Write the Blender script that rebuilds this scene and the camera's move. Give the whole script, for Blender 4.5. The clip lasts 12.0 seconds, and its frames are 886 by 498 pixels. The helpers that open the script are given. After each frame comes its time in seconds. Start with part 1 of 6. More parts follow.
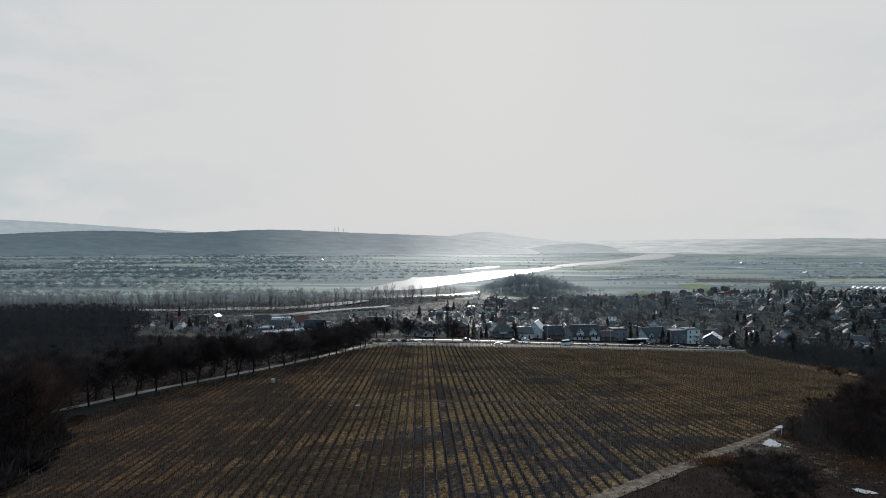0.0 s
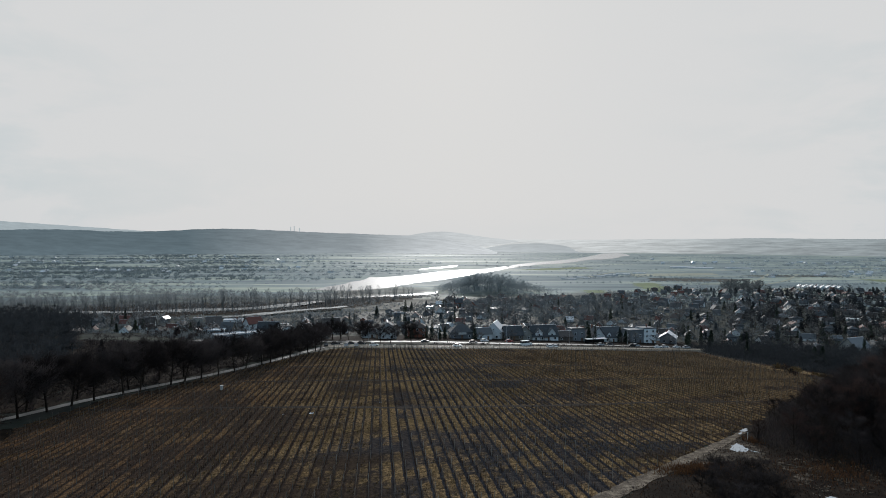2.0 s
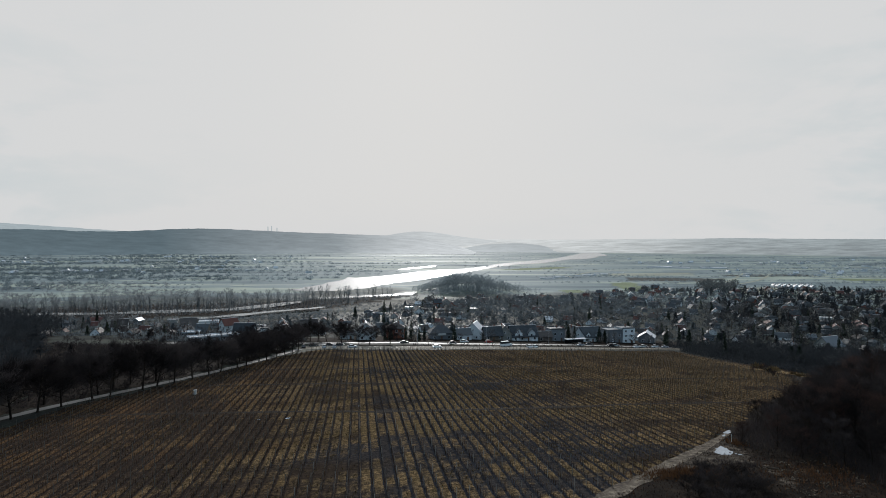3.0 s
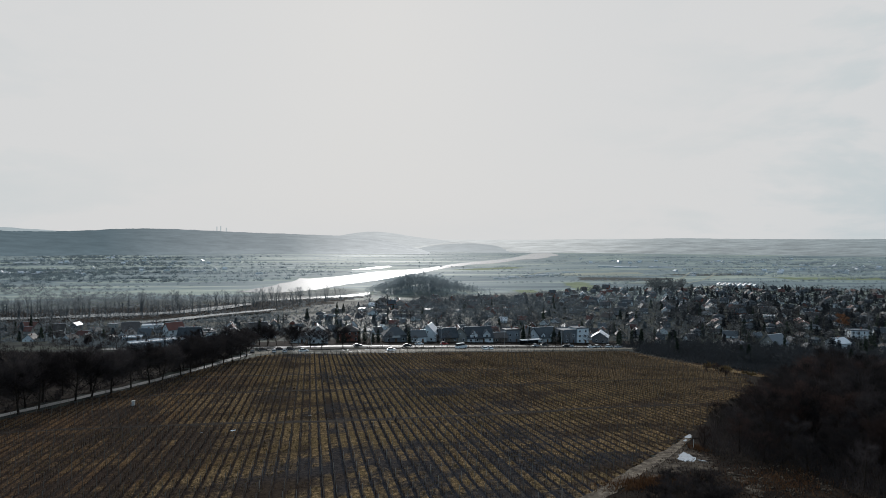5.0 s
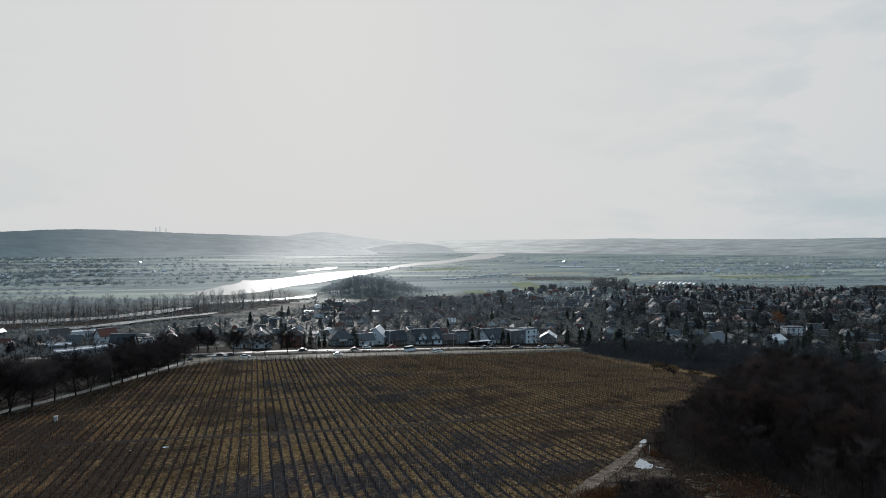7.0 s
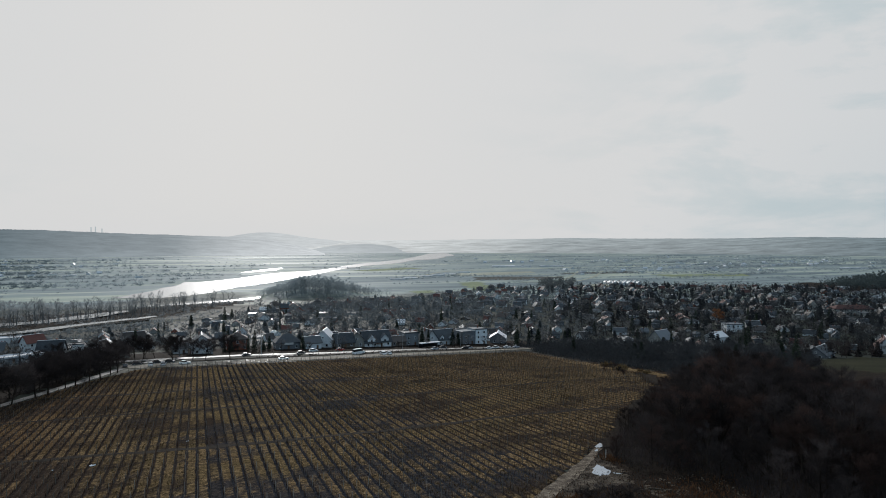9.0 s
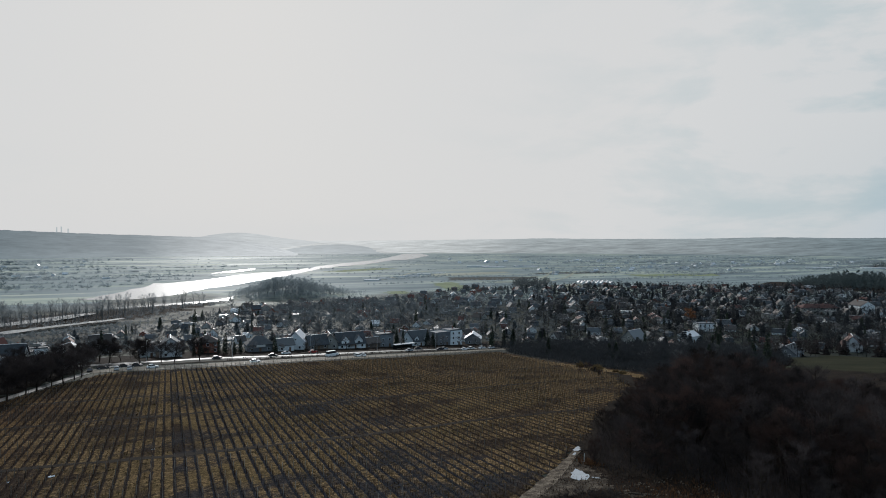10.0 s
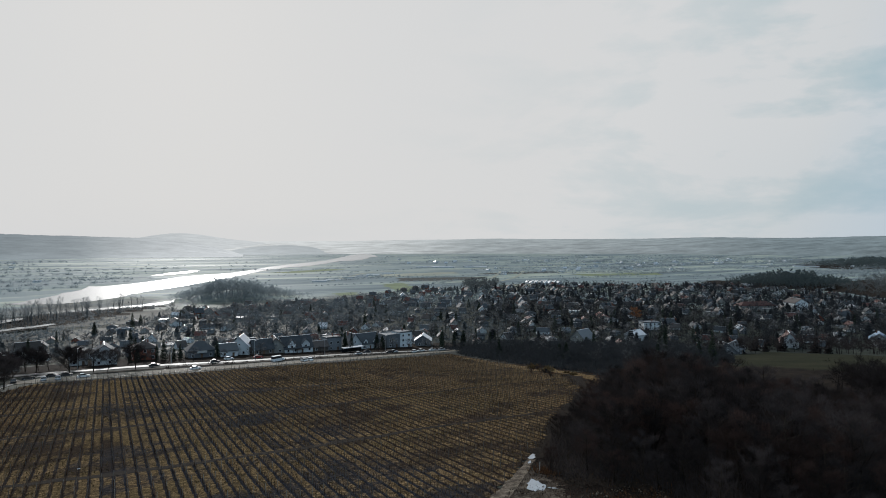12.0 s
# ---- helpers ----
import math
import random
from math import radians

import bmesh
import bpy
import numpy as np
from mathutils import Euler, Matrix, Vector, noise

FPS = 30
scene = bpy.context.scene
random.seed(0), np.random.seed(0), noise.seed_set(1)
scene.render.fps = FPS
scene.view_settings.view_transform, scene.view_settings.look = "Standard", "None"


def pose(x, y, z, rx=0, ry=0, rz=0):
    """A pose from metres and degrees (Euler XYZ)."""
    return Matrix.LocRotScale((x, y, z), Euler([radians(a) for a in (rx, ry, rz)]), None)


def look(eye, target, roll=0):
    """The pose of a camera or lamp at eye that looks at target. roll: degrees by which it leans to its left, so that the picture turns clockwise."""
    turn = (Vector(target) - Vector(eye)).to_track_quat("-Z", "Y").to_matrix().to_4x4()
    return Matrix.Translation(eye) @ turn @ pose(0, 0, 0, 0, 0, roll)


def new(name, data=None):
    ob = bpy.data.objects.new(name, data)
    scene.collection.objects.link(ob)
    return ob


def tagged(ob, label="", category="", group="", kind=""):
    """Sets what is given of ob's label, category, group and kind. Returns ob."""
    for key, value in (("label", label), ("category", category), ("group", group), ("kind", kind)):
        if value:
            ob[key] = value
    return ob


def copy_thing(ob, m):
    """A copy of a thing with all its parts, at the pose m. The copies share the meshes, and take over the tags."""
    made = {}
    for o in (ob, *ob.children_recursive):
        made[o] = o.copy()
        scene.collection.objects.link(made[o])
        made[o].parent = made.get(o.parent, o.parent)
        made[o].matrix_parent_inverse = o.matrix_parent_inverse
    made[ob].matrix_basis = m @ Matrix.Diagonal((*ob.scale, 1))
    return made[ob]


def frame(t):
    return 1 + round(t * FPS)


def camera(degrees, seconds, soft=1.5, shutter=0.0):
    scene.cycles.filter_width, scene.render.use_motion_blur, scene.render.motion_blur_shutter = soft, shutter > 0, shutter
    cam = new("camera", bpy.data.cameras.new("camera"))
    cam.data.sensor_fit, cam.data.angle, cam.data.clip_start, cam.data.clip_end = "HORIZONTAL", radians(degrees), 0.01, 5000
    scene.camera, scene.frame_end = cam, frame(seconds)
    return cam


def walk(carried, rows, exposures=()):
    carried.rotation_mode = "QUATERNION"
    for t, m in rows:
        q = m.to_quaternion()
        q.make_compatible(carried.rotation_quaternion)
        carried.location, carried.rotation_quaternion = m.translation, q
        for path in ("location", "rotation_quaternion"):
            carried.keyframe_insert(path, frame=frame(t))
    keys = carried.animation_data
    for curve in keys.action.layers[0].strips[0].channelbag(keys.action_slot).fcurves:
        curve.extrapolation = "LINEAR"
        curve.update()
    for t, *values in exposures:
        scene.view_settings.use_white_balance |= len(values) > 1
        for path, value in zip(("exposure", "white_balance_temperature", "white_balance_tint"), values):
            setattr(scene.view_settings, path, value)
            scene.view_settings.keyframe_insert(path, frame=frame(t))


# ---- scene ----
cam = camera(69.3, 12.0, soft=0.9)
PATH = [
    (0, (3.231, -0.212, 42.503), (3.248, 1.788, 42.467), 0.1),
    (0.5, (3.156, 1.336, 42.487), (3.206, 3.335, 42.451), 0.1),
    (1, (3.109, 2.883, 42.484), (3.192, 4.881, 42.448), 0.1),
    (1.5, (3.121, 4.342, 42.481), (3.236, 6.338, 42.444), 0.2),
    (2, (3.096, 5.759, 42.477), (3.245, 7.753, 42.44), 0.2),
    (2.5, (3.049, 7.155, 42.504), (3.229, 9.146, 42.467), 0.2),
    (3, (3.008, 8.567, 42.548), (3.223, 10.556, 42.511), 0.2),
    (5, (3.3, 13.998, 42.728), (3.658, 15.966, 42.692), 0.2),
    (5.5, (3.463, 15.361, 42.767), (3.861, 17.321, 42.731), 0.2),
    (6, (3.655, 16.723, 42.805), (4.092, 18.675, 42.77), 0.2),
    (6.5, (3.84, 18.088, 42.858), (4.317, 20.03, 42.823), 0.1),
    (7, (4.045, 19.373, 42.912), (4.562, 21.304, 42.878), 0.1),
    (9, (4.976, 24.157, 42.954), (5.647, 26.041, 42.92), 0.0),
    (9.5, (5.284, 25.382, 42.968), (5.992, 27.252, 42.935), 0.0),
    (10, (5.616, 26.555, 42.981), (6.362, 28.411, 42.948), 0.0),
    (10.5, (5.887, 27.692, 43.009), (6.67, 29.532, 42.976), -0.0),
    (11, (6.202, 28.795, 43.049), (7.021, 30.619, 43.016), -0.0),
    (11.5, (6.7, 29.911, 43.123), (7.555, 31.718, 43.091), -0.1),
    (12, (7.253, 30.972, 43.193), (8.143, 32.762, 43.161), -0.1),
]
walk(cam, [(t, look(eye, target, roll)) for t, eye, target, roll in PATH])

# ---- sky, sun and exposure ----
SUN_AZ, SUN_EL = 4.5, 21.0  # degrees: to the right of +y, above the horizon


def nodes_of(owner):
    owner.use_nodes = True
    tree = owner.node_tree
    tree.nodes.clear()
    return tree, tree.nodes.new, tree.links.new


def math_node(tree, op, a, b=None, clamp=False):
    n = tree.nodes.new("ShaderNodeMath")
    n.operation, n.use_clamp = op, clamp
    for i, v in enumerate((a, b)):
        if v is None:
            continue
        if isinstance(v, (int, float)):
            n.inputs[i].default_value = v
        else:
            tree.links.new(v, n.inputs[i])
    return n.outputs[0]


def mix_node(tree, fac, a, b, blend="MIX"):
    n = tree.nodes.new("ShaderNodeMix")
    n.data_type, n.blend_type = "RGBA", blend
    for key, v in (("Factor", fac), ("A", a), ("B", b)):
        sock = [s for s in n.inputs if s.name == key and (s.type == "RGBA" if key != "Factor" else s.type == "VALUE")][0]
        if isinstance(v, (int, float)):
            sock.default_value = v
        elif isinstance(v, tuple):
            sock.default_value = (*v[:3], 1)
        else:
            tree.links.new(v, sock)
    return [s for s in n.outputs if s.type == "RGBA"][0]


def ramp_node(tree, fac, stops):
    n = tree.nodes.new("ShaderNodeValToRGB")
    r = n.color_ramp
    while len(r.elements) < len(stops):
        r.elements.new(0.5)
    for e, (p, c) in zip(r.elements, stops):
        e.position = p
        e.color = (*c, 1) if isinstance(c, tuple) else (c, c, c, 1)
    tree.links.new(fac, n.inputs[0])
    return n.outputs[0]


def noise_node(tree, vec, scale, detail=4.0, rough=0.55, distort=0.0):
    n = tree.nodes.new("ShaderNodeTexNoise")
    n.inputs["Scale"].default_value, n.inputs["Detail"].default_value = scale, detail
    n.inputs["Roughness"].default_value, n.inputs["Distortion"].default_value = rough, distort
    if vec is not None:
        tree.links.new(vec, n.inputs["Vector"])
    return n.outputs["Fac"]


def mapped(tree, vec, scale=(1, 1, 1), rot=0.0, loc=(0, 0, 0)):
    n = tree.nodes.new("ShaderNodeMapping")
    n.inputs["Scale"].default_value = scale
    n.inputs["Rotation"].default_value = (0, 0, radians(rot))
    n.inputs["Location"].default_value = loc
    tree.links.new(vec, n.inputs["Vector"])
    return n.outputs[0]


sun_dir = Vector((math.sin(radians(SUN_AZ)) * math.cos(radians(SUN_EL)), math.cos(radians(SUN_AZ)) * math.cos(radians(SUN_EL)), math.sin(radians(SUN_EL))))

world = bpy.data.worlds.new("world")
scene.world = world
tree, node, link = nodes_of(world)
sky = node("ShaderNodeTexSky")
sky.sky_type, sky.sun_disc = "NISHITA", False
sky.sun_elevation, sky.sun_rotation = radians(SUN_EL), radians(SUN_AZ)
sky.air_density, sky.dust_density = 1.2, 3.0
coord = node("ShaderNodeTexCoord").outputs["Generated"]
dot = node("ShaderNodeVectorMath")
dot.operation = "DOT_PRODUCT"
link(coord, dot.inputs[0])
dot.inputs[1].default_value = sun_dir
cosine = dot.outputs["Value"]
# thin bright cloud towards the sun, broken and greyer away from it
near_sun = ramp_node(tree, cosine, [(0.0, 0.56), (0.25, 0.54), (0.50, 0.60), (0.64, 0.645), (0.80, 0.672), (1.0, 0.675)])
tint = ramp_node(tree, cosine, [(0.0, (0.70, 0.97, 1.26)), (0.35, (0.76, 0.985, 1.21)), (0.62, (0.965, 1.0, 1.025)), (0.85, (0.99, 1.0, 1.007))])
cloud = mix_node(tree, 1.0, near_sun, tint, "MULTIPLY")
puffs = noise_node(tree, mapped(tree, coord, (1.0, 1.0, 2.6), 0, (2.3, 1.1, 0.2)), 4.2, 7.0, 0.58, 0.3)
wisps = noise_node(tree, mapped(tree, coord, (1.0, 1.0, 4.5), 0, (0.7, 3.1, 0.4)), 7.0, 4.0, 0.5, 0.2)
holes = ramp_node(tree, math_node(tree, "ADD", math_node(tree, "MULTIPLY", puffs, 0.75), math_node(tree, "MULTIPLY", wisps, 0.25)), [(0.48, 0.0), (0.56, 0.7), (0.63, 1.0)])
spread_out = ramp_node(tree, cosine, [(0.58, 1.0), (0.76, 0.55), (0.86, 0.22), (0.95, 0.0)])
bluish = mix_node(tree, 1.0, cloud, (0.70, 0.83, 0.87), "MULTIPLY")
veil = mix_node(tree, math_node(tree, "MULTIPLY", holes, spread_out), cloud, bluish)
# a greyer bank of cloud lies low, well away from the sun
updown = node("ShaderNodeSeparateXYZ")
link(coord, updown.inputs[0])
low_bank = math_node(tree, "MULTIPLY", ramp_node(tree, updown.outputs[2], [(0.03, 1.0), (0.16, 0.0)]), ramp_node(tree, cosine, [(0.62, 0.28), (0.80, 0.0)]))
veil = mix_node(tree, low_bank, veil, mix_node(tree, 1.0, cloud, (0.78, 0.87, 0.90), "MULTIPLY"))
scaled = mix_node(tree, 1.0, sky.outputs[0], (0.09, 0.09, 0.09), "MULTIPLY")
sky_mix = mix_node(tree, 0.992, scaled, veil)
back = node("ShaderNodeBackground")
link(sky_mix, back.inputs["Color"])
back.inputs["Strength"].default_value = 1.0
link(back.outputs[0], node("ShaderNodeOutputWorld").inputs["Surface"])

sun = new("sun", bpy.data.lights.new("sun", "SUN"))
sun.data.energy, sun.data.angle, sun.data.color = 2.75, radians(1.2), (1.0, 0.983, 0.958)
sun.matrix_world = Matrix.Translation((0, 0, 300)) @ (-sun_dir).to_track_quat("-Z", "Y").to_matrix().to_4x4()


# ---- materials ----
MATS = {}


def surface(name, stops, scale=1.0, rough=0.85, bump=0.3, fine=8.0, vary=0.0, metal=0.0, specular=None, stretch=(1, 1, 1), rot=0.0, rough_vary=0.0, bump_dist=0.05, sheer=0.0):
    """A rough natural or built surface: colour from two scales of noise, relief from the finer one."""
    m = bpy.data.materials.new(name)
    tree, node, link = nodes_of(m)
    pos = mapped(tree, node("ShaderNodeTexCoord").outputs["Object"], stretch, rot)
    big = noise_node(tree, pos, scale, 5.0, 0.6)
    small = noise_node(tree, pos, scale * fine, 4.0, 0.65)
    both = math_node(tree, "ADD", math_node(tree, "MULTIPLY", big, 0.6), math_node(tree, "MULTIPLY", small, 0.4))
    if vary:
        rnd = node("ShaderNodeObjectInfo").outputs["Random"]
        both = math_node(tree, "ADD", both, math_node(tree, "MULTIPLY", math_node(tree, "SUBTRACT", rnd, 0.5), vary))
    col = ramp_node(tree, both, stops)
    b = node("ShaderNodeBsdfPrincipled")
    link(col, b.inputs["Base Color"])
    b.inputs["Roughness"].default_value = rough
    if rough_vary:
        link(math_node(tree, "ADD", math_node(tree, "MULTIPLY", math_node(tree, "SUBTRACT", big, 0.5), rough_vary), rough, True), b.inputs["Roughness"])
    b.inputs["Metallic"].default_value = metal
    b.inputs["Specular IOR Level"].default_value = (0.02 if rough > 0.7 else 0.35) if specular is None else specular
    if bump:
        bn = node("ShaderNodeBump")
        bn.inputs["Strength"].default_value, bn.inputs["Distance"].default_value = bump, bump_dist
        link(small, bn.inputs["Height"])
        link(bn.outputs[0], b.inputs["Normal"])
    out = b.outputs[0]
    if sheer:  # thin twigs and blades pass light from behind
        tr, mx = node("ShaderNodeBsdfTranslucent"), node("ShaderNodeMixShader")
        link(col, tr.inputs["Color"])
        mx.inputs["Fac"].default_value = sheer
        link(out, mx.inputs[1])
        link(tr.outputs[0], mx.inputs[2])
        out = mx.outputs[0]
    link(out, node("ShaderNodeOutputMaterial").inputs["Surface"])
    MATS[name] = m
    return m


def land_cover(name):
    """Gardens and rough grass near the village, long strips of wet winter farmland on the plain, painted pale with
    haze.
    """
    m = bpy.data.materials.new(name)
    tree, node, link = nodes_of(m)
    obj = node("ShaderNodeTexCoord").outputs["Object"]
    vor = node("ShaderNodeTexVoronoi")
    vor.inputs["Scale"].default_value, vor.inputs["Randomness"].default_value = 1.0, 0.8
    link(mapped(tree, obj, (1 / 420, 1 / 75, 1), -24), vor.inputs["Vector"])
    sep = node("ShaderNodeSeparateColor")
    link(vor.outputs["Color"], sep.inputs[0])
    narrow = node("ShaderNodeTexVoronoi")
    narrow.inputs["Scale"].default_value, narrow.inputs["Randomness"].default_value = 1.0, 0.9
    link(mapped(tree, obj, (1 / 150, 1 / 24, 1), -20), narrow.inputs["Vector"])
    sep2 = node("ShaderNodeSeparateColor")
    link(narrow.outputs["Color"], sep2.inputs[0])
    grain = noise_node(tree, obj, 0.012, 8.0, 0.75)
    fac = math_node(tree, "ADD", math_node(tree, "MULTIPLY", sep.outputs[0], 0.38), math_node(tree, "ADD", math_node(tree, "MULTIPLY", sep2.outputs[0], 0.27), math_node(tree, "MULTIPLY", grain, 0.42)))
    # strip tones paled and blued: the plain's haze is in the colour
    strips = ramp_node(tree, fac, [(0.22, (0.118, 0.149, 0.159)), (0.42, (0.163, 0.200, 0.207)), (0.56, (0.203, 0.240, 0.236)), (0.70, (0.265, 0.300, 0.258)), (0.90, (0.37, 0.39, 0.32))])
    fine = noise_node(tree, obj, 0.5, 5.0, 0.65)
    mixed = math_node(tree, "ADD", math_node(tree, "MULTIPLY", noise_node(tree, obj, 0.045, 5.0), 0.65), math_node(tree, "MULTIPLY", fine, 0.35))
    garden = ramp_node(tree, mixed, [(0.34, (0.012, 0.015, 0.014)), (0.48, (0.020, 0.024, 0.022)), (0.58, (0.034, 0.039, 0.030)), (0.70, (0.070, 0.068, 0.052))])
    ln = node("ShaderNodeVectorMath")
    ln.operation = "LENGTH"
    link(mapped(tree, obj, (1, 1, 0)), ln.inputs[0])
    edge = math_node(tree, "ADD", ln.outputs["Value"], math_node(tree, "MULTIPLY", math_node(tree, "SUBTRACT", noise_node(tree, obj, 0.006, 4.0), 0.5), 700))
    # the haze-painted strips take over with distance
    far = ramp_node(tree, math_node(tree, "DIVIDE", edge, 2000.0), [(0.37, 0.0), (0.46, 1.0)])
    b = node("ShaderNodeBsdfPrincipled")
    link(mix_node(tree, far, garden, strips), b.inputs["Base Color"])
    link(math_node(tree, "ADD", math_node(tree, "MULTIPLY", sep.outputs[1], 0.2), 0.62), b.inputs["Roughness"])
    b.inputs["Specular IOR Level"].default_value = 0.022
    bn = node("ShaderNodeBump")
    bn.inputs["Strength"].default_value, bn.inputs["Distance"].default_value = 0.5, 0.3
    link(fine, bn.inputs["Height"])
    link(bn.outputs[0], b.inputs["Normal"])
    link(b.outputs[0], node("ShaderNodeOutputMaterial").inputs["Surface"])
    return m


ROW_TURN, ROW_STEP = -1.4, 1.8  # the vine rows' bearing from +y, and their spacing in metres


def vineyard_floor(name):
    """Bare dark soil under the vines, dry and green grass between them, in uneven patches."""
    m = bpy.data.materials.new(name)
    tree, node, link = nodes_of(m)
    obj = node("ShaderNodeTexCoord").outputs["Object"]
    turned = mapped(tree, obj, (1, 1, 1), ROW_TURN)
    sep = node("ShaderNodeSeparateXYZ")
    link(turned, sep.inputs[0])
    wobble = math_node(tree, "MULTIPLY", noise_node(tree, obj, 0.5, 3.0), 0.35)
    phase = math_node(tree, "FRACT", math_node(tree, "ADD", math_node(tree, "DIVIDE", sep.outputs[0], ROW_STEP), wobble))
    mid = math_node(tree, "ABSOLUTE", math_node(tree, "SUBTRACT", phase, 0.67))
    grass_band = ramp_node(tree, mid, [(0.31, 1.0), (0.42, 0.0)])
    # each lane has a cover of its own
    lane = math_node(tree, "FLOOR", math_node(tree, "ADD", math_node(tree, "DIVIDE", sep.outputs[0], ROW_STEP), wobble))
    white = node("ShaderNodeTexWhiteNoise")
    white.noise_dimensions = "1D"
    link(lane, white.inputs["W"])
    patch = noise_node(tree, mapped(tree, turned, (0.06, 0.045, 1)), 1.0, 6.0, 0.66, 0.4)
    clump = math_node(tree, "ADD", math_node(tree, "MULTIPLY", noise_node(tree, obj, 1.3, 5.0, 0.7), 0.45), math_node(tree, "ADD", math_node(tree, "MULTIPLY", noise_node(tree, obj, 4.5, 3.0, 0.7), 0.30), math_node(tree, "MULTIPLY", noise_node(tree, obj, 13.0, 2.0, 0.7), 0.25)))
    cover = math_node(tree, "ADD", math_node(tree, "MULTIPLY", math_node(tree, "SUBTRACT", patch, 0.12), 2.0), math_node(tree, "ADD", math_node(tree, "MULTIPLY", white.outputs["Value"], 0.22), -0.03))
    cover = math_node(tree, "ADD", cover, math_node(tree, "MULTIPLY", clump, 0.55))
    # thinned on the nearest rows: the darker soil imitates the lens's vignette
    cover = math_node(tree, "SUBTRACT", cover, math_node(tree, "MULTIPLY", math_node(tree, "DIVIDE", math_node(tree, "SUBTRACT", 165.0, sep.outputs[1]), 70.0, True), 0.13))
    # the grass stands thicker towards the wood
    cover = math_node(tree, "ADD", cover, math_node(tree, "MULTIPLY", math_node(tree, "DIVIDE", math_node(tree, "ADD", sep.outputs[0], 70.0), 170.0, True), 0.15))
    amount = ramp_node(tree, math_node(tree, "MULTIPLY", cover, 0.5), [(0.510, 0.10), (0.625, 1.0)])
    straw = ramp_node(tree, clump, [(0.38, (0.018, 0.0135, 0.009)), (0.5, (0.088, 0.060, 0.033)), (0.61, (0.315, 0.212, 0.115))])
    green = ramp_node(tree, clump, [(0.37, (0.018, 0.016, 0.009)), (0.63, (0.155, 0.112, 0.055))])
    tone = noise_node(tree, mapped(tree, obj, (0.03, 0.02, 1), 0, (7, 3, 0)), 1.0, 3.0)
    grass = mix_node(tree, ramp_node(tree, tone, [(0.42, 0.0), (0.62, 0.5)]), straw, green)
    cool = ramp_node(tree, clump, [(0.39, (0.007, 0.007, 0.0082)), (0.61, (0.041, 0.041, 0.047))])
    warm = ramp_node(tree, clump, [(0.39, (0.008, 0.006, 0.0055)), (0.61, (0.046, 0.035, 0.030))])
    # dead leaves lie rust-brown over the oldest rows
    rust = ramp_node(tree, clump, [(0.37, (0.020, 0.0125, 0.008)), (0.5, (0.075, 0.042, 0.023)), (0.63, (0.175, 0.100, 0.055))])
    aged = math_node(tree, "ADD", math_node(tree, "DIVIDE", math_node(tree, "SUBTRACT", -8.0, sep.outputs[0]), 46.0), math_node(tree, "MULTIPLY", math_node(tree, "SUBTRACT", tone, 0.5), 2.2))
    grass = mix_node(tree, ramp_node(tree, aged, [(0.0, 0.0), (0.8, 0.85)]), grass, rust)
    soil_kind = math_node(tree, "ADD", math_node(tree, "DIVIDE", math_node(tree, "ABSOLUTE", math_node(tree, "SUBTRACT", sep.outputs[0], 26.0)), 78.0), math_node(tree, "MULTIPLY", tone, 1.2))
    soil = mix_node(tree, ramp_node(tree, soil_kind, [(0.75, 0.0), (1.25, 1.0)]), cool, warm)
    col = mix_node(tree, math_node(tree, "MULTIPLY", grass_band, amount), soil, grass)
    b = node("ShaderNodeBsdfPrincipled")
    link(col, b.inputs["Base Color"])
    b.inputs["Roughness"].default_value, b.inputs["Specular IOR Level"].default_value = 0.95, 0.0
    bn = node("ShaderNodeBump")
    bn.inputs["Strength"].default_value, bn.inputs["Distance"].default_value = 0.7, 0.12
    link(math_node(tree, "ADD", clump, math_node(tree, "MULTIPLY", grass_band, 0.4)), bn.inputs["Height"])
    link(bn.outputs[0], b.inputs["Normal"])
    link(b.outputs[0], node("ShaderNodeOutputMaterial").inputs["Surface"])
    return m


def water_surface(name, rough=0.24, tint=(0.14, 0.15, 0.15)):
    m = bpy.data.materials.new(name)
    tree, node, link = nodes_of(m)
    obj = node("ShaderNodeTexCoord").outputs["Object"]
    b = node("ShaderNodeBsdfPrincipled")
    b.inputs["Base Color"].default_value = (*tint, 1)
    b.inputs["Roughness"].default_value, b.inputs["IOR"].default_value = rough, 3.6
    bn = node("ShaderNodeBump")
    bn.inputs["Strength"].default_value, bn.inputs["Distance"].default_value = 0.01, 0.05
    link(noise_node(tree, obj, 0.6, 4.0), bn.inputs["Height"])
    link(bn.outputs[0], b.inputs["Normal"])
    link(b.outputs[0], node("ShaderNodeOutputMaterial").inputs["Surface"])
    return m


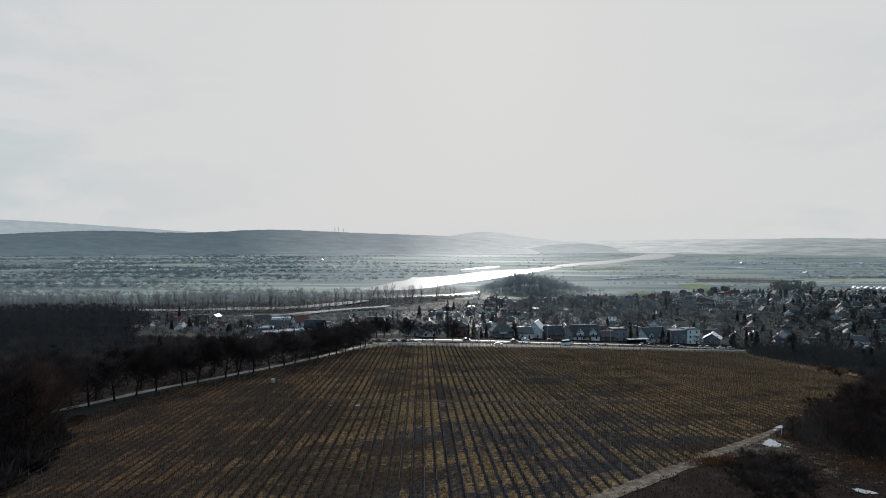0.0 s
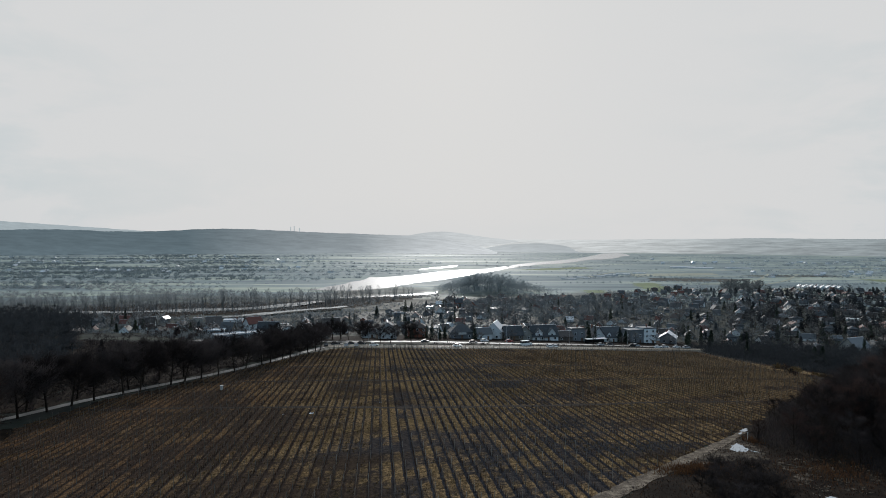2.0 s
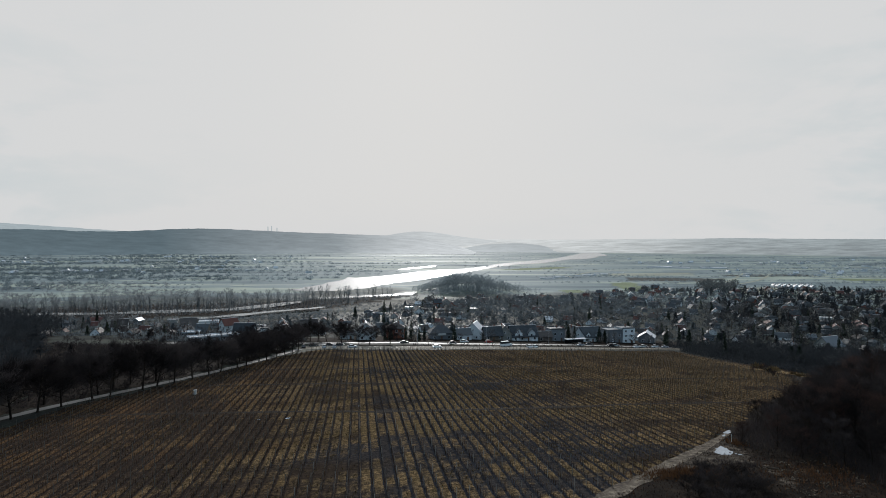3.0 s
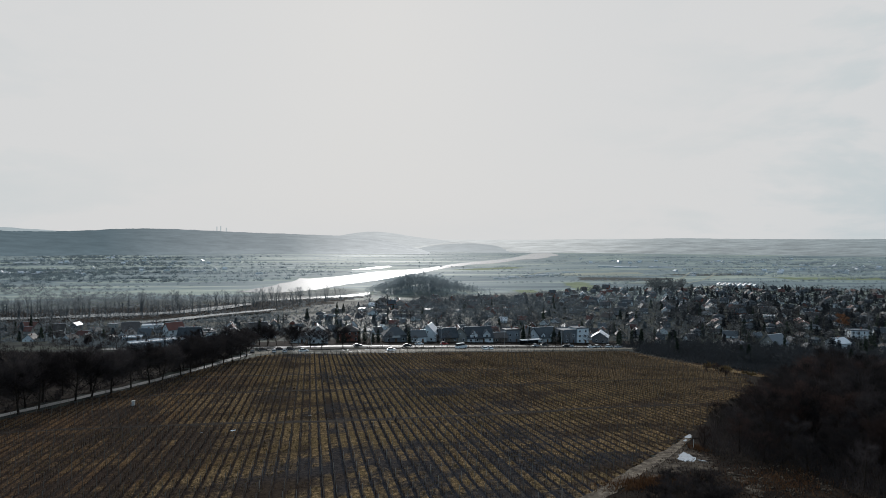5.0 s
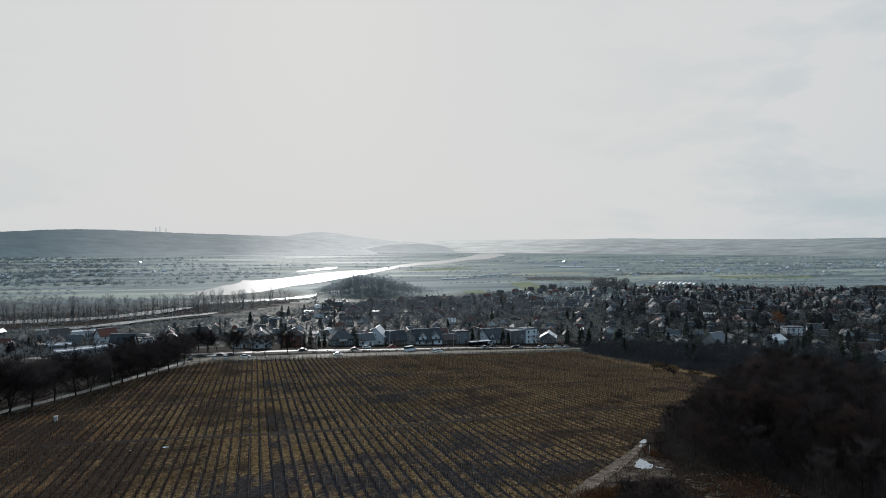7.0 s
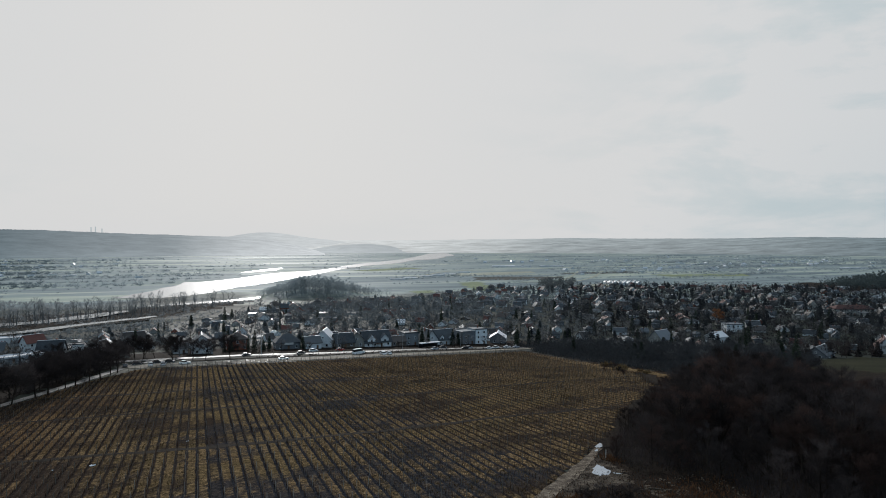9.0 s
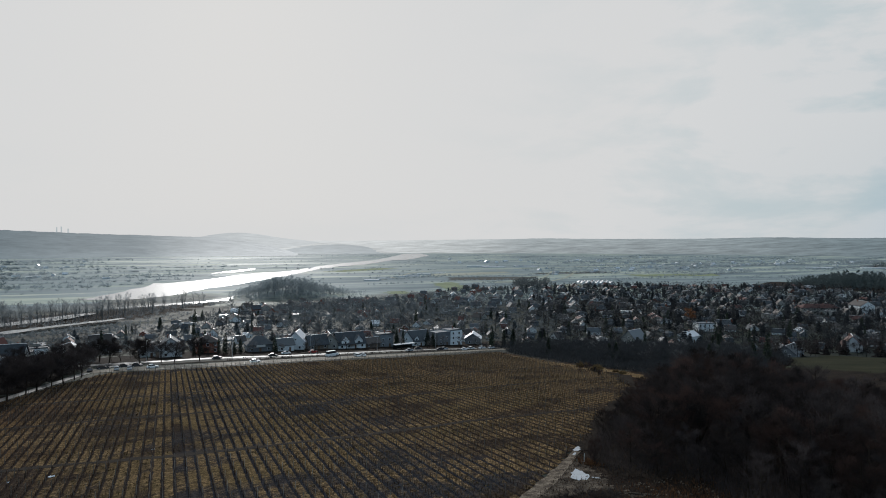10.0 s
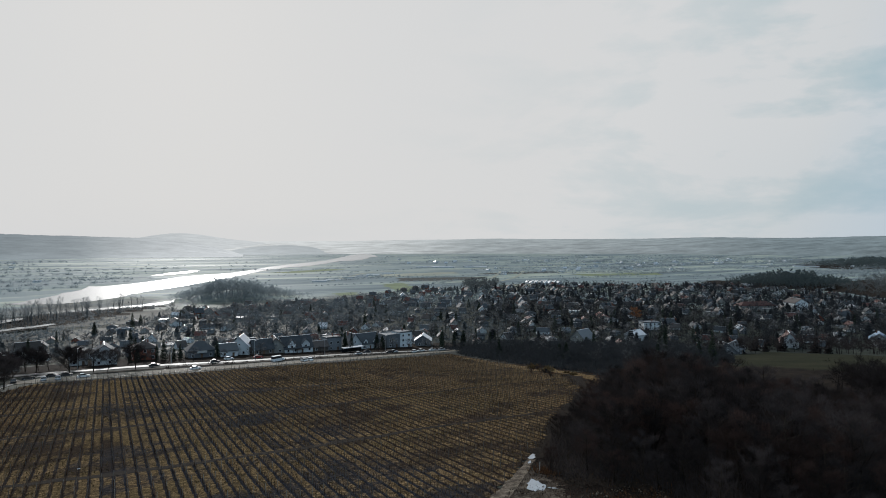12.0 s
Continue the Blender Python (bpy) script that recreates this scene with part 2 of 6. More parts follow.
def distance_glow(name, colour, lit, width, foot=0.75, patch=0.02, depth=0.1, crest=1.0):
    """Far wooded ridges as through kilometres of sunlit air: haze painted as emission, brighter below the sun."""
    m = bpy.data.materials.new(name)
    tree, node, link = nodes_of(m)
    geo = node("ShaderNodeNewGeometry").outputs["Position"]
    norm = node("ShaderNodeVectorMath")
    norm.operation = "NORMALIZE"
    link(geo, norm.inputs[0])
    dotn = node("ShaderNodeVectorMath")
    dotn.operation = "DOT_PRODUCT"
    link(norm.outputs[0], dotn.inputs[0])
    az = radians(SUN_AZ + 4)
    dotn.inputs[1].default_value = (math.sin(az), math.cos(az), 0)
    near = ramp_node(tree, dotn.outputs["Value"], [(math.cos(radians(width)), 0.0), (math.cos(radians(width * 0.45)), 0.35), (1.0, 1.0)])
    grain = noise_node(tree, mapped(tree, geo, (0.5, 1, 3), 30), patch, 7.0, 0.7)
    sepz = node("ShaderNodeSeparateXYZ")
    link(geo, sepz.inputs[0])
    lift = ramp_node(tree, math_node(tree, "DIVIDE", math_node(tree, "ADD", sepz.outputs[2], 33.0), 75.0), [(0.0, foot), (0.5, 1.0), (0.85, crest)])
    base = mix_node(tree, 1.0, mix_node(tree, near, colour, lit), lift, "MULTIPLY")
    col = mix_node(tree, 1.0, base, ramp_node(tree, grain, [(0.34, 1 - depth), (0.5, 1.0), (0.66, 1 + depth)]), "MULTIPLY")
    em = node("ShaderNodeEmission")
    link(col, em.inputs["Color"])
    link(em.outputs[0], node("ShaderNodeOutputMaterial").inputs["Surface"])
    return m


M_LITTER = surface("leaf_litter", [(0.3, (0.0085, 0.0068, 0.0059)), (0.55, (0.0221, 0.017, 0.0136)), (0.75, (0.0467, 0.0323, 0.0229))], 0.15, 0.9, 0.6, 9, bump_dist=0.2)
M_LAND = land_cover("winter_land")
M_VINEYARD = vineyard_floor("vineyard_floor")
M_MEADOW = surface("meadow_grass", [(0.3, (0.0096, 0.0104, 0.0056)), (0.5, (0.0176, 0.0188, 0.0092)), (0.72, (0.0384, 0.032, 0.0176))], 0.06, 0.85, 0.5, 10, bump_dist=0.15)
# far green and stubble fields are lightened too, as painted haze
M_FARGREEN = surface("far_green_field", [(0.3, (0.130, 0.155, 0.090)), (0.55, (0.19, 0.218, 0.13)), (0.75, (0.26, 0.28, 0.18))], 0.02, 0.85, 0.2, 8)
M_FARPALE = surface("far_stubble_field", [(0.3, (0.22, 0.225, 0.18)), (0.55, (0.31, 0.31, 0.25)), (0.75, (0.40, 0.395, 0.32))], 0.02, 0.85, 0.2, 8, stretch=(0.4, 2.0, 1), rot=-24)
M_FARDARK = surface("far_ploughed_field", [(0.3, (0.040, 0.042, 0.038)), (0.55, (0.065, 0.066, 0.060)), (0.75, (0.10, 0.10, 0.09))], 0.02, 0.85, 0.2, 8, stretch=(0.4, 2.0, 1), rot=-24)
M_DRYGRASS = surface("dry_grass", [(0.3, (0.0484, 0.0317, 0.0158)), (0.5, (0.132, 0.0862, 0.0405)), (0.72, (0.2376, 0.1628, 0.0836))], 0.12, 0.9, 0.6, 8, bump_dist=0.15)
M_ASPHALT = surface("wet_asphalt", [(0.3, (0.035, 0.036, 0.038)), (0.7, (0.075, 0.075, 0.075))], 0.08, 0.60, 0.15, 12, specular=0.4, rough_vary=0.4, bump_dist=0.01)
M_GRAVEL = surface("pale_gravel", [(0.3, (0.117, 0.1017, 0.0828)), (0.55, (0.195, 0.1699, 0.138)), (0.75, (0.299, 0.2604, 0.2127))], 0.12, 0.8, 0.3, 10, rough_vary=0.3, bump_dist=0.02)
M_TRACK = surface("rutted_earth", [(0.40, (0.0348, 0.0263, 0.0201)), (0.5, (0.0929, 0.0728, 0.0557)), (0.60, (0.1935, 0.1602, 0.1238))], 0.8, 0.75, 0.7, 6, rough_vary=0.5, bump_dist=0.08)
M_EARTH = surface("trodden_earth", [(0.38, (0.013, 0.0105, 0.0085)), (0.5, (0.044, 0.035, 0.027)), (0.62, (0.115, 0.094, 0.074))], 0.5, 0.85, 0.7, 6, bump_dist=0.08)
M_WATER = water_surface("river_water")
# pale base colour stands in for the sky reflected in the puddles
M_PUDDLE = surface("sky_pale_puddle", [(0.3, (0.208, 0.2365, 0.2668)), (0.7, (0.3536, 0.385, 0.4176))], 0.8, 0.18, 0.05, 6, specular=0.8)
M_WETROAD = surface("shining_wet_asphalt", [(0.3, (0.045, 0.046, 0.048)), (0.7, (0.10, 0.10, 0.10))], 0.08, 0.42, 0.12, 12, specular=0.45, rough_vary=0.35, bump_dist=0.008)
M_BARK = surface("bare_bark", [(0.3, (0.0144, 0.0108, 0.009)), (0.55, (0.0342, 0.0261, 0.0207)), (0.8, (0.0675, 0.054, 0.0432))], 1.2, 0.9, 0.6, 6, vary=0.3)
# lifted and cooled: village haze is put into this twig colour
M_TWIG = surface("grey_brown_twigs", [(0.25, (0.040, 0.042, 0.045)), (0.55, (0.085, 0.088, 0.092)), (0.85, (0.15, 0.153, 0.157))], 0.25, 0.6, 0.0, 4, vary=0.4, specular=0.3, sheer=0.5)
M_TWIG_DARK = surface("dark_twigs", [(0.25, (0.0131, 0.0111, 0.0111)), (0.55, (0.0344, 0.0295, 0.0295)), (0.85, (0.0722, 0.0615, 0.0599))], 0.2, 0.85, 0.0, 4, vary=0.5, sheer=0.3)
# darkened beyond the twigs' own tone to imitate the lens's dim corners
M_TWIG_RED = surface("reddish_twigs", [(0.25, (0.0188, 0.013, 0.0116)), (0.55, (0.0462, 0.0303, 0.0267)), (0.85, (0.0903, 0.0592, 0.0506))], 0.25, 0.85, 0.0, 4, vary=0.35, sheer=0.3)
# far twigs and needles, paled and blued: distance haze painted into the colour
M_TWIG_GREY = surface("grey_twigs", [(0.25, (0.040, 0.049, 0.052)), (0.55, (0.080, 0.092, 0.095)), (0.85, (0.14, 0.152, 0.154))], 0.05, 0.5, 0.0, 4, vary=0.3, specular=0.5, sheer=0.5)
M_TWIG_HAZED = surface("hazed_grey_twigs", [(0.25, (0.135, 0.150, 0.160)), (0.55, (0.185, 0.203, 0.214)), (0.85, (0.26, 0.278, 0.288))], 0.03, 0.8, 0.0, 4, specular=0.0, sheer=0.75)
M_BELT = surface("hazed_hedge_twigs", [(0.25, (0.155, 0.190, 0.210)), (0.55, (0.205, 0.245, 0.265)), (0.85, (0.27, 0.305, 0.32))], 0.01, 0.85, 0.0, 4, sheer=0.78)
M_FARWOOD = surface("hazed_wood_twigs", [(0.25, (0.080, 0.105, 0.118)), (0.55, (0.115, 0.145, 0.160)), (0.85, (0.16, 0.188, 0.20))], 0.01, 0.85, 0.0, 4, specular=0.0, sheer=0.7)
M_FARPINE = surface("hazed_pine_needles", [(0.25, (0.060, 0.080, 0.084)), (0.55, (0.092, 0.116, 0.118)), (0.85, (0.13, 0.152, 0.15))], 0.02, 0.8, 0.0, 4, sheer=0.45)
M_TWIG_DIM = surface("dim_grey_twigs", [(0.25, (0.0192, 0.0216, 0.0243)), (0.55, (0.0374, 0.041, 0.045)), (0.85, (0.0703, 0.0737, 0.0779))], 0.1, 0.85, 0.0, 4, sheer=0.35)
# garden twigs towards the river, lightened with painted haze
M_TWIG_GARDEN = surface("hazed_garden_twigs", [(0.25, (0.074, 0.088, 0.098)), (0.55, (0.116, 0.134, 0.146)), (0.85, (0.172, 0.192, 0.204))], 0.08, 0.8, 0.0, 4, specular=0.0, sheer=0.58)
M_WIRE = surface("dull_wire", [(0.3, (0.05, 0.048, 0.045)), (0.7, (0.10, 0.095, 0.09))], 2.0, 0.8, 0.0, 4)
# heath brown, darkened further: lens vignetting put into the colour
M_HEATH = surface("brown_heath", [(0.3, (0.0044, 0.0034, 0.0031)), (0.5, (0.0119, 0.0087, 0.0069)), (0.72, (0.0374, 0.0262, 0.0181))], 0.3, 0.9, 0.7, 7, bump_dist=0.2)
M_RUSTGRASS = surface("rusty_grass_blades", [(0.3, (0.036, 0.0176, 0.0096)), (0.55, (0.096, 0.0496, 0.0256)), (0.8, (0.176, 0.104, 0.056))], 0.6, 0.9, 0.0, 4, sheer=0.25)
M_NEEDLE = surface("dark_needles", [(0.25, (0.008, 0.014, 0.008)), (0.55, (0.020, 0.032, 0.016)), (0.85, (0.040, 0.055, 0.026))], 0.6, 0.7, 0.0, 4, vary=0.3)
M_LEAF_RUST = surface("rusty_leaves", [(0.25, (0.10, 0.034, 0.010)), (0.6, (0.24, 0.085, 0.022)), (0.9, (0.36, 0.16, 0.05))], 0.8, 0.7, 0.0, 4)
# white pulled slightly blue and timber lifted: village haze in the wall colours
M_WALL = {
    "white": surface("white_render", [(0.3, (0.4268, 0.44, 0.4437)), (0.7, (0.6984, 0.72, 0.7242))], 0.25, 0.85, 0.1, 8, vary=0.3),
    "cream": surface("cream_render", [(0.3, (0.2156, 0.2091, 0.189)), (0.7, (0.392, 0.3774, 0.3456))], 0.25, 0.85, 0.1, 8, vary=0.3),
    "grey": surface("grey_render", [(0.3, (0.0978, 0.1044, 0.1116)), (0.7, (0.1955, 0.2064, 0.217))], 0.25, 0.85, 0.1, 8, vary=0.3),
    "brick": surface("red_brick", [(0.3, (0.14, 0.050, 0.034)), (0.7, (0.28, 0.11, 0.075))], 0.8, 0.85, 0.2, 8, vary=0.3),
    "timber": surface("dark_timber", [(0.3, (0.0675, 0.054, 0.044)), (0.7, (0.165, 0.135, 0.1056))], 0.8, 0.7, 0.2, 8, vary=0.3),
}
# dark, brown and grey roofs lightened to carry painted haze
M_ROOF = {
    "dark": surface("dark_roof_tiles", [(0.3, (0.0297, 0.0348, 0.0405)), (0.7, (0.0743, 0.0827, 0.09))], 0.5, 0.66, 0.3, 9, vary=0.45, specular=0.2, rough_vary=0.35),
    "brown": surface("brown_roof_tiles", [(0.3, (0.0324, 0.0285, 0.0272)), (0.7, (0.0743, 0.0645, 0.0608))], 0.5, 0.66, 0.3, 9, vary=0.45, specular=0.2, rough_vary=0.35),
    "red": surface("red_roof_tiles", [(0.3, (0.0595, 0.0229, 0.0194)), (0.7, (0.12, 0.0478, 0.0389))], 0.5, 0.66, 0.3, 9, vary=0.4, specular=0.2),
    "grey": surface("grey_roof_sheet", [(0.3, (0.048, 0.055, 0.0624)), (0.7, (0.12, 0.1325, 0.1456))], 0.4, 0.55, 0.1, 9, vary=0.4, specular=0.25, rough_vary=0.3),
    "pale": surface("wet_pale_roof_sheet", [(0.3, (0.42, 0.43, 0.45)), (0.7, (0.62, 0.63, 0.65))], 0.4, 0.30, 0.1, 9, specular=0.7, rough_vary=0.2),
    "blue": surface("blue_roof_sheet", [(0.3, (0.10, 0.17, 0.25)), (0.7, (0.18, 0.28, 0.38))], 0.4, 0.40, 0.1, 9),
}
M_BRICK = surface("chimney_brick", [(0.3, (0.13, 0.06, 0.045)), (0.7, (0.26, 0.14, 0.11))], 2.0, 0.85, 0.3, 8)
M_FRAME = surface("white_window_frame", [(0.3, (0.60, 0.60, 0.60)), (0.7, (0.78, 0.78, 0.78))], 2.0, 0.5, 0.0, 8)
M_DOOR = surface("brown_door_wood", [(0.3, (0.060, 0.032, 0.018)), (0.7, (0.14, 0.080, 0.045))], 3.0, 0.5, 0.1, 8, vary=0.3)
M_GLASS = surface("dark_window_glass", [(0.3, (0.010, 0.012, 0.014)), (0.7, (0.022, 0.025, 0.028))], 0.8, 0.06, 0.0, 4, specular=0.8)
M_STEEL = surface("galvanised_steel", [(0.3, (0.34, 0.35, 0.36)), (0.7, (0.52, 0.53, 0.54))], 3.0, 0.45, 0.1, 8, metal=0.7)
M_POST = surface("weathered_post_wood", [(0.3, (0.0828, 0.0746, 0.0649)), (0.7, (0.2139, 0.1932, 0.1656))], 2.5, 0.85, 0.2, 8, vary=0.4)
M_VINE = surface("vine_wood", [(0.3, (0.0214, 0.0135, 0.0086)), (0.55, (0.0796, 0.0483, 0.03)), (0.72, (0.2264, 0.1469, 0.0918))], 1.0, 0.9, 0.0, 6, vary=0.3, sheer=0.25)
M_CONCRETE = surface("pale_concrete", [(0.3, (0.36, 0.35, 0.33)), (0.7, (0.56, 0.55, 0.52))], 0.8, 0.85, 0.2, 8)
M_TYRE = surface("black_rubber", [(0.3, (0.014, 0.014, 0.014)), (0.7, (0.03, 0.03, 0.03))], 4.0, 0.8, 0.1, 8)
M_SNOW = surface("old_snow", [(0.3, (0.55, 0.57, 0.60)), (0.7, (0.80, 0.82, 0.85))], 0.8, 0.6, 0.3, 8)
# backdrop land that emits its haze colour instead of being lit
M_HILL_NEAR = distance_glow("ridge_haze_glow", (0.106, 0.146, 0.170), (0.56, 0.59, 0.61), 26, 1.15, 0.02, 0.14)
M_HILL_MID = distance_glow("middle_ridge_haze_glow", (0.18, 0.22, 0.245), (0.58, 0.61, 0.625), 26, 1.05)
M_HILL_LOW = distance_glow("low_hill_haze_glow", (0.17, 0.21, 0.235), (0.45, 0.485, 0.505), 26, 1.15)
M_HILL_FAR = distance_glow("far_ridge_haze_glow", (0.36, 0.42, 0.45), (0.60, 0.63, 0.64), 26)
M_UPLAND = distance_glow("upland_haze_glow", (0.165, 0.210, 0.232), (0.63, 0.655, 0.66), 46, 0.95, 0.013, 0.27, 1.08)


# ---- the lie of the land ----
def smooth(a, b, v):
    u = np.clip((v - a) / (b - a), 0, 1)
    return u * u * (3 - 2 * u)


def height(x, y):
    """The vineyard's convex slope, running out into the river plain."""
    x, y = np.asarray(x, float), np.asarray(y, float)
    f = 14.15 + 0.0626 * x - 0.0764 * y + 1.16e-5 * y * y - 2.628e-4 * x * y - 1.278e-4 * x * x
    f = np.minimum(f - 0.06 * np.maximum(0, y - 330) * smooth(60, -60, x), 17) - 0.08 * np.maximum(0, np.hypot(x, y) - 420)
    p = -24 - 9 * smooth(420, 950, np.hypot(x, y))
    knoll = 13 * np.exp(-((x - 125) ** 2 + (y - 858) ** 2) / 45 ** 2)
    return p + knoll + 4 * np.log1p(np.exp(np.clip((f - p) / 4, -40, 40)))


def gz(x, y):
    return float(height(x, y))


def build_mesh(name, verts, faces, mats, index=None, smooth_shade=False):
    me = bpy.data.meshes.new(name)
    me.from_pydata([tuple(map(float, v)) for v in verts], [], [tuple(map(int, f)) for f in faces])
    for m in mats if isinstance(mats, (list, tuple)) else [mats]:
        me.materials.append(m)
    if index is not None:
        me.polygons.foreach_set("material_index", np.asarray(index, np.int32))
    if smooth_shade:
        me.polygons.foreach_set("use_smooth", np.ones(len(me.polygons), bool))
    me.update()
    return me


def part(name, me, parent, label="", loc=None):
    ob = new(name, me)
    ob.parent = parent
    if loc is not None:
        ob.location = loc
    return tagged(ob, label)


def inside(poly, x, y):
    """Which of the points (arrays) lie in a polygon."""
    x, y = np.asarray(x, float), np.asarray(y, float)
    res = np.zeros(x.shape, bool)
    for (x0, y0), (x1, y1) in zip(poly, poly[1:] + poly[:1]):
        cross = ((y0 > y) != (y1 > y)) & (x < (x1 - x0) * (y - y0) / ((y1 - y0) or 1e-9) + x0)
        res ^= cross
    return res


def glide(pts, step=4.0):
    """A smooth line through a few points, as points about step metres apart."""
    p = np.array(pts, float)
    p = np.vstack([2 * p[0] - p[1], p, 2 * p[-1] - p[-2]])
    out = []
    for i in range(1, len(p) - 2):
        n = max(2, int(np.linalg.norm(p[i + 1] - p[i]) / step))
        for t in np.linspace(0, 1, n, endpoint=False):
            a, b, c, d = p[i - 1], p[i], p[i + 1], p[i + 2]
            out.append(0.5 * (2 * b + (c - a) * t + (2 * a - 5 * b + 4 * c - d) * t * t + (3 * b - a - 3 * c + d) * t ** 3))
    out.append(p[-2])
    return np.array(out)


def ribbon(name, pts, width, mat, lift, label, category, wobble=0.0, step=4.0, kind="structure", flat=None):
    """A strip that lies on the ground along a line; width may change from end to end."""
    line = glide(pts, step)
    tang = np.gradient(line, axis=0)
    tang /= np.linalg.norm(tang, axis=1)[:, None]
    side = np.stack([-tang[:, 1], tang[:, 0]], 1)
    w = np.interp(np.linspace(0, 1, len(line)), np.linspace(0, 1, len(width)), width) if isinstance(width, (list, tuple)) else np.full(len(line), width)
    rng = np.random.default_rng(len(line))
    across = max(3, int(np.max(w) / 5) + 1)
    verts, faces = [], []
    edge = rng.normal(0, wobble, (len(line), 2)) if wobble else np.zeros((len(line), 2))
    for i, (p, s) in enumerate(zip(line, side)):
        for k in range(across):
            u = k / (across - 1) - 0.5
            e = edge[i, 0] * (0.5 - u) + edge[i, 1] * (0.5 + u)
            q = p + s * (w[i] * u + (e if k in (0, across - 1) else 0))
            verts.append((q[0], q[1], flat if flat is not None else gz(q[0], q[1]) + lift))
    for i in range(len(line) - 1):
        for k in range(across - 1):
            a = i * across + k
            faces.append((a, a + 1, a + across + 1, a + across))
    ob = new(name, build_mesh(name, verts, [f[::-1] for f in faces], mat, smooth_shade=True))
    return tagged(ob, label, category, kind=kind)


def sheet(name, poly, cell, mat, lift, label, category, turn=0.0, wobble=0.0):
    """A patch of ground cover inside an outline, draped on the land."""
    c, s = math.cos(radians(turn)), math.sin(radians(turn))
    xs, ys = [p[0] for p in poly], [p[1] for p in poly]
    gx, gy = np.arange(min(xs) - cell, max(xs) + 2 * cell, cell), np.arange(min(ys) - cell, max(ys) + 2 * cell, cell)
    cx, cy = np.meshgrid(gx[:-1] + cell / 2, gy[:-1] + cell / 2)
    rng = np.random.default_rng(len(gx))
    keep = inside(poly, cx + rng.normal(0, wobble, cx.shape), cy + rng.normal(0, wobble, cy.shape))
    X, Y = np.meshgrid(gx, gy)
    Z = height(X, Y) + lift
    n = len(gx)
    idx = np.argwhere(keep)
    faces = [(j * n + i, j * n + i + 1, (j + 1) * n + i + 1, (j + 1) * n + i) for j, i in idx]
    used = sorted({v for f in faces for v in f})
    remap = {v: k for k, v in enumerate(used)}
    V = np.stack([X.ravel(), Y.ravel(), Z.ravel()], 1)[used]
    ob = new(name, build_mesh(name, V, [[remap[v] for v in f] for f in faces], mat, smooth_shade=True))
    return tagged(ob, label, category, kind="structure")


# outlines, in metres
FIELD = [(-62, 40), (-66, 95), (-70, 119), (-80, 150), (-74, 181), (-63, 198), (-49, 227), (-34, 268), (-22, 291), (5, 291), (42, 292), (89, 297), (130, 306), (153, 316), (146, 270), (141, 241), (137, 200), (121, 172), (94, 147), (70, 122), (58, 111), (48, 102.5), (37, 93), (25, 83), (8, 70), (-14, 51), (-25, 41)]
WOOD_RIGHT = [(65, 112), (71, 120), (95, 144), (115, 161), (128, 169.5), (141, 162), (147, 140), (147, 118), (143, 94), (122, 66), (108, 54), (90, 54), (76, 68), (69, 85), (71, 97), (66.5, 101), (64, 105.5)]
WOOD_LEFT = [(-112, 145), (-97, 165), (-90, 186), (-98, 215), (-120, 260), (-150, 330), (-185, 400), (-205, 470), (-290, 560), (-400, 560), (-400, 200), (-300, 110), (-190, 90), (-125, 105)]
GROVE_LEFT = [(-69, 80), (-72, 118), (-82, 146), (-100, 152), (-125, 120), (-125, 60), (-72, 55)]

# ground: one sheet to the horizon
rings = np.concatenate([[0], np.geomspace(6, 90, 20), np.arange(95, 430, 5.5), np.geomspace(436, 4880, 60)])
spokes = 400
verts, faces = [(0, 0, gz(0, 0))], []
ang = np.linspace(0, 2 * np.pi, spokes, endpoint=False)
for r in rings[1:]:
    X, Y = r * np.sin(ang), r * np.cos(ang)
    verts += list(zip(X, Y, height(X, Y)))
for k in range(spokes):
    faces.append((0, 1 + (k + 1) % spokes, 1 + k))
for j in range(len(rings) - 2):
    for k in range(spokes):
        a, b = 1 + j * spokes + k, 1 + j * spokes + (k + 1) % spokes
        faces.append((a, b, b + spokes, a + spokes))
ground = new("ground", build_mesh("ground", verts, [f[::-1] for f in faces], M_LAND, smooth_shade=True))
tagged(ground, "winter grass and strip fields down to the river plain", "ground", kind="structure")
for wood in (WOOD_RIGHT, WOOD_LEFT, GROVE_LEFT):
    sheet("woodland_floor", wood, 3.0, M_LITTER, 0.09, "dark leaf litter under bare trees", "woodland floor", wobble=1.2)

sheet("vineyard_ground", FIELD, 1.25, M_VINEYARD, 0.06, "brown vineyard soil with dry grass between the rows", "field", wobble=0.25)
MARGIN = [(67, 119.5), (92.5, 146), (119.5, 171.5), (134, 198), (140, 212), (148, 202), (141, 170), (130, 162), (117, 153), (98, 137), (73, 114)]
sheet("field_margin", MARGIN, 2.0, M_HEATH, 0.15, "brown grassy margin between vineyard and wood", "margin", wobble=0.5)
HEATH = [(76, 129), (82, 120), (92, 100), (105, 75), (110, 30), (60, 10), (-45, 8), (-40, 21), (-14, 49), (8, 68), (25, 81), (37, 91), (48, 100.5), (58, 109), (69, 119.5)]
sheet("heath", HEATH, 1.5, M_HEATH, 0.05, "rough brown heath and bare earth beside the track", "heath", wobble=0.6)
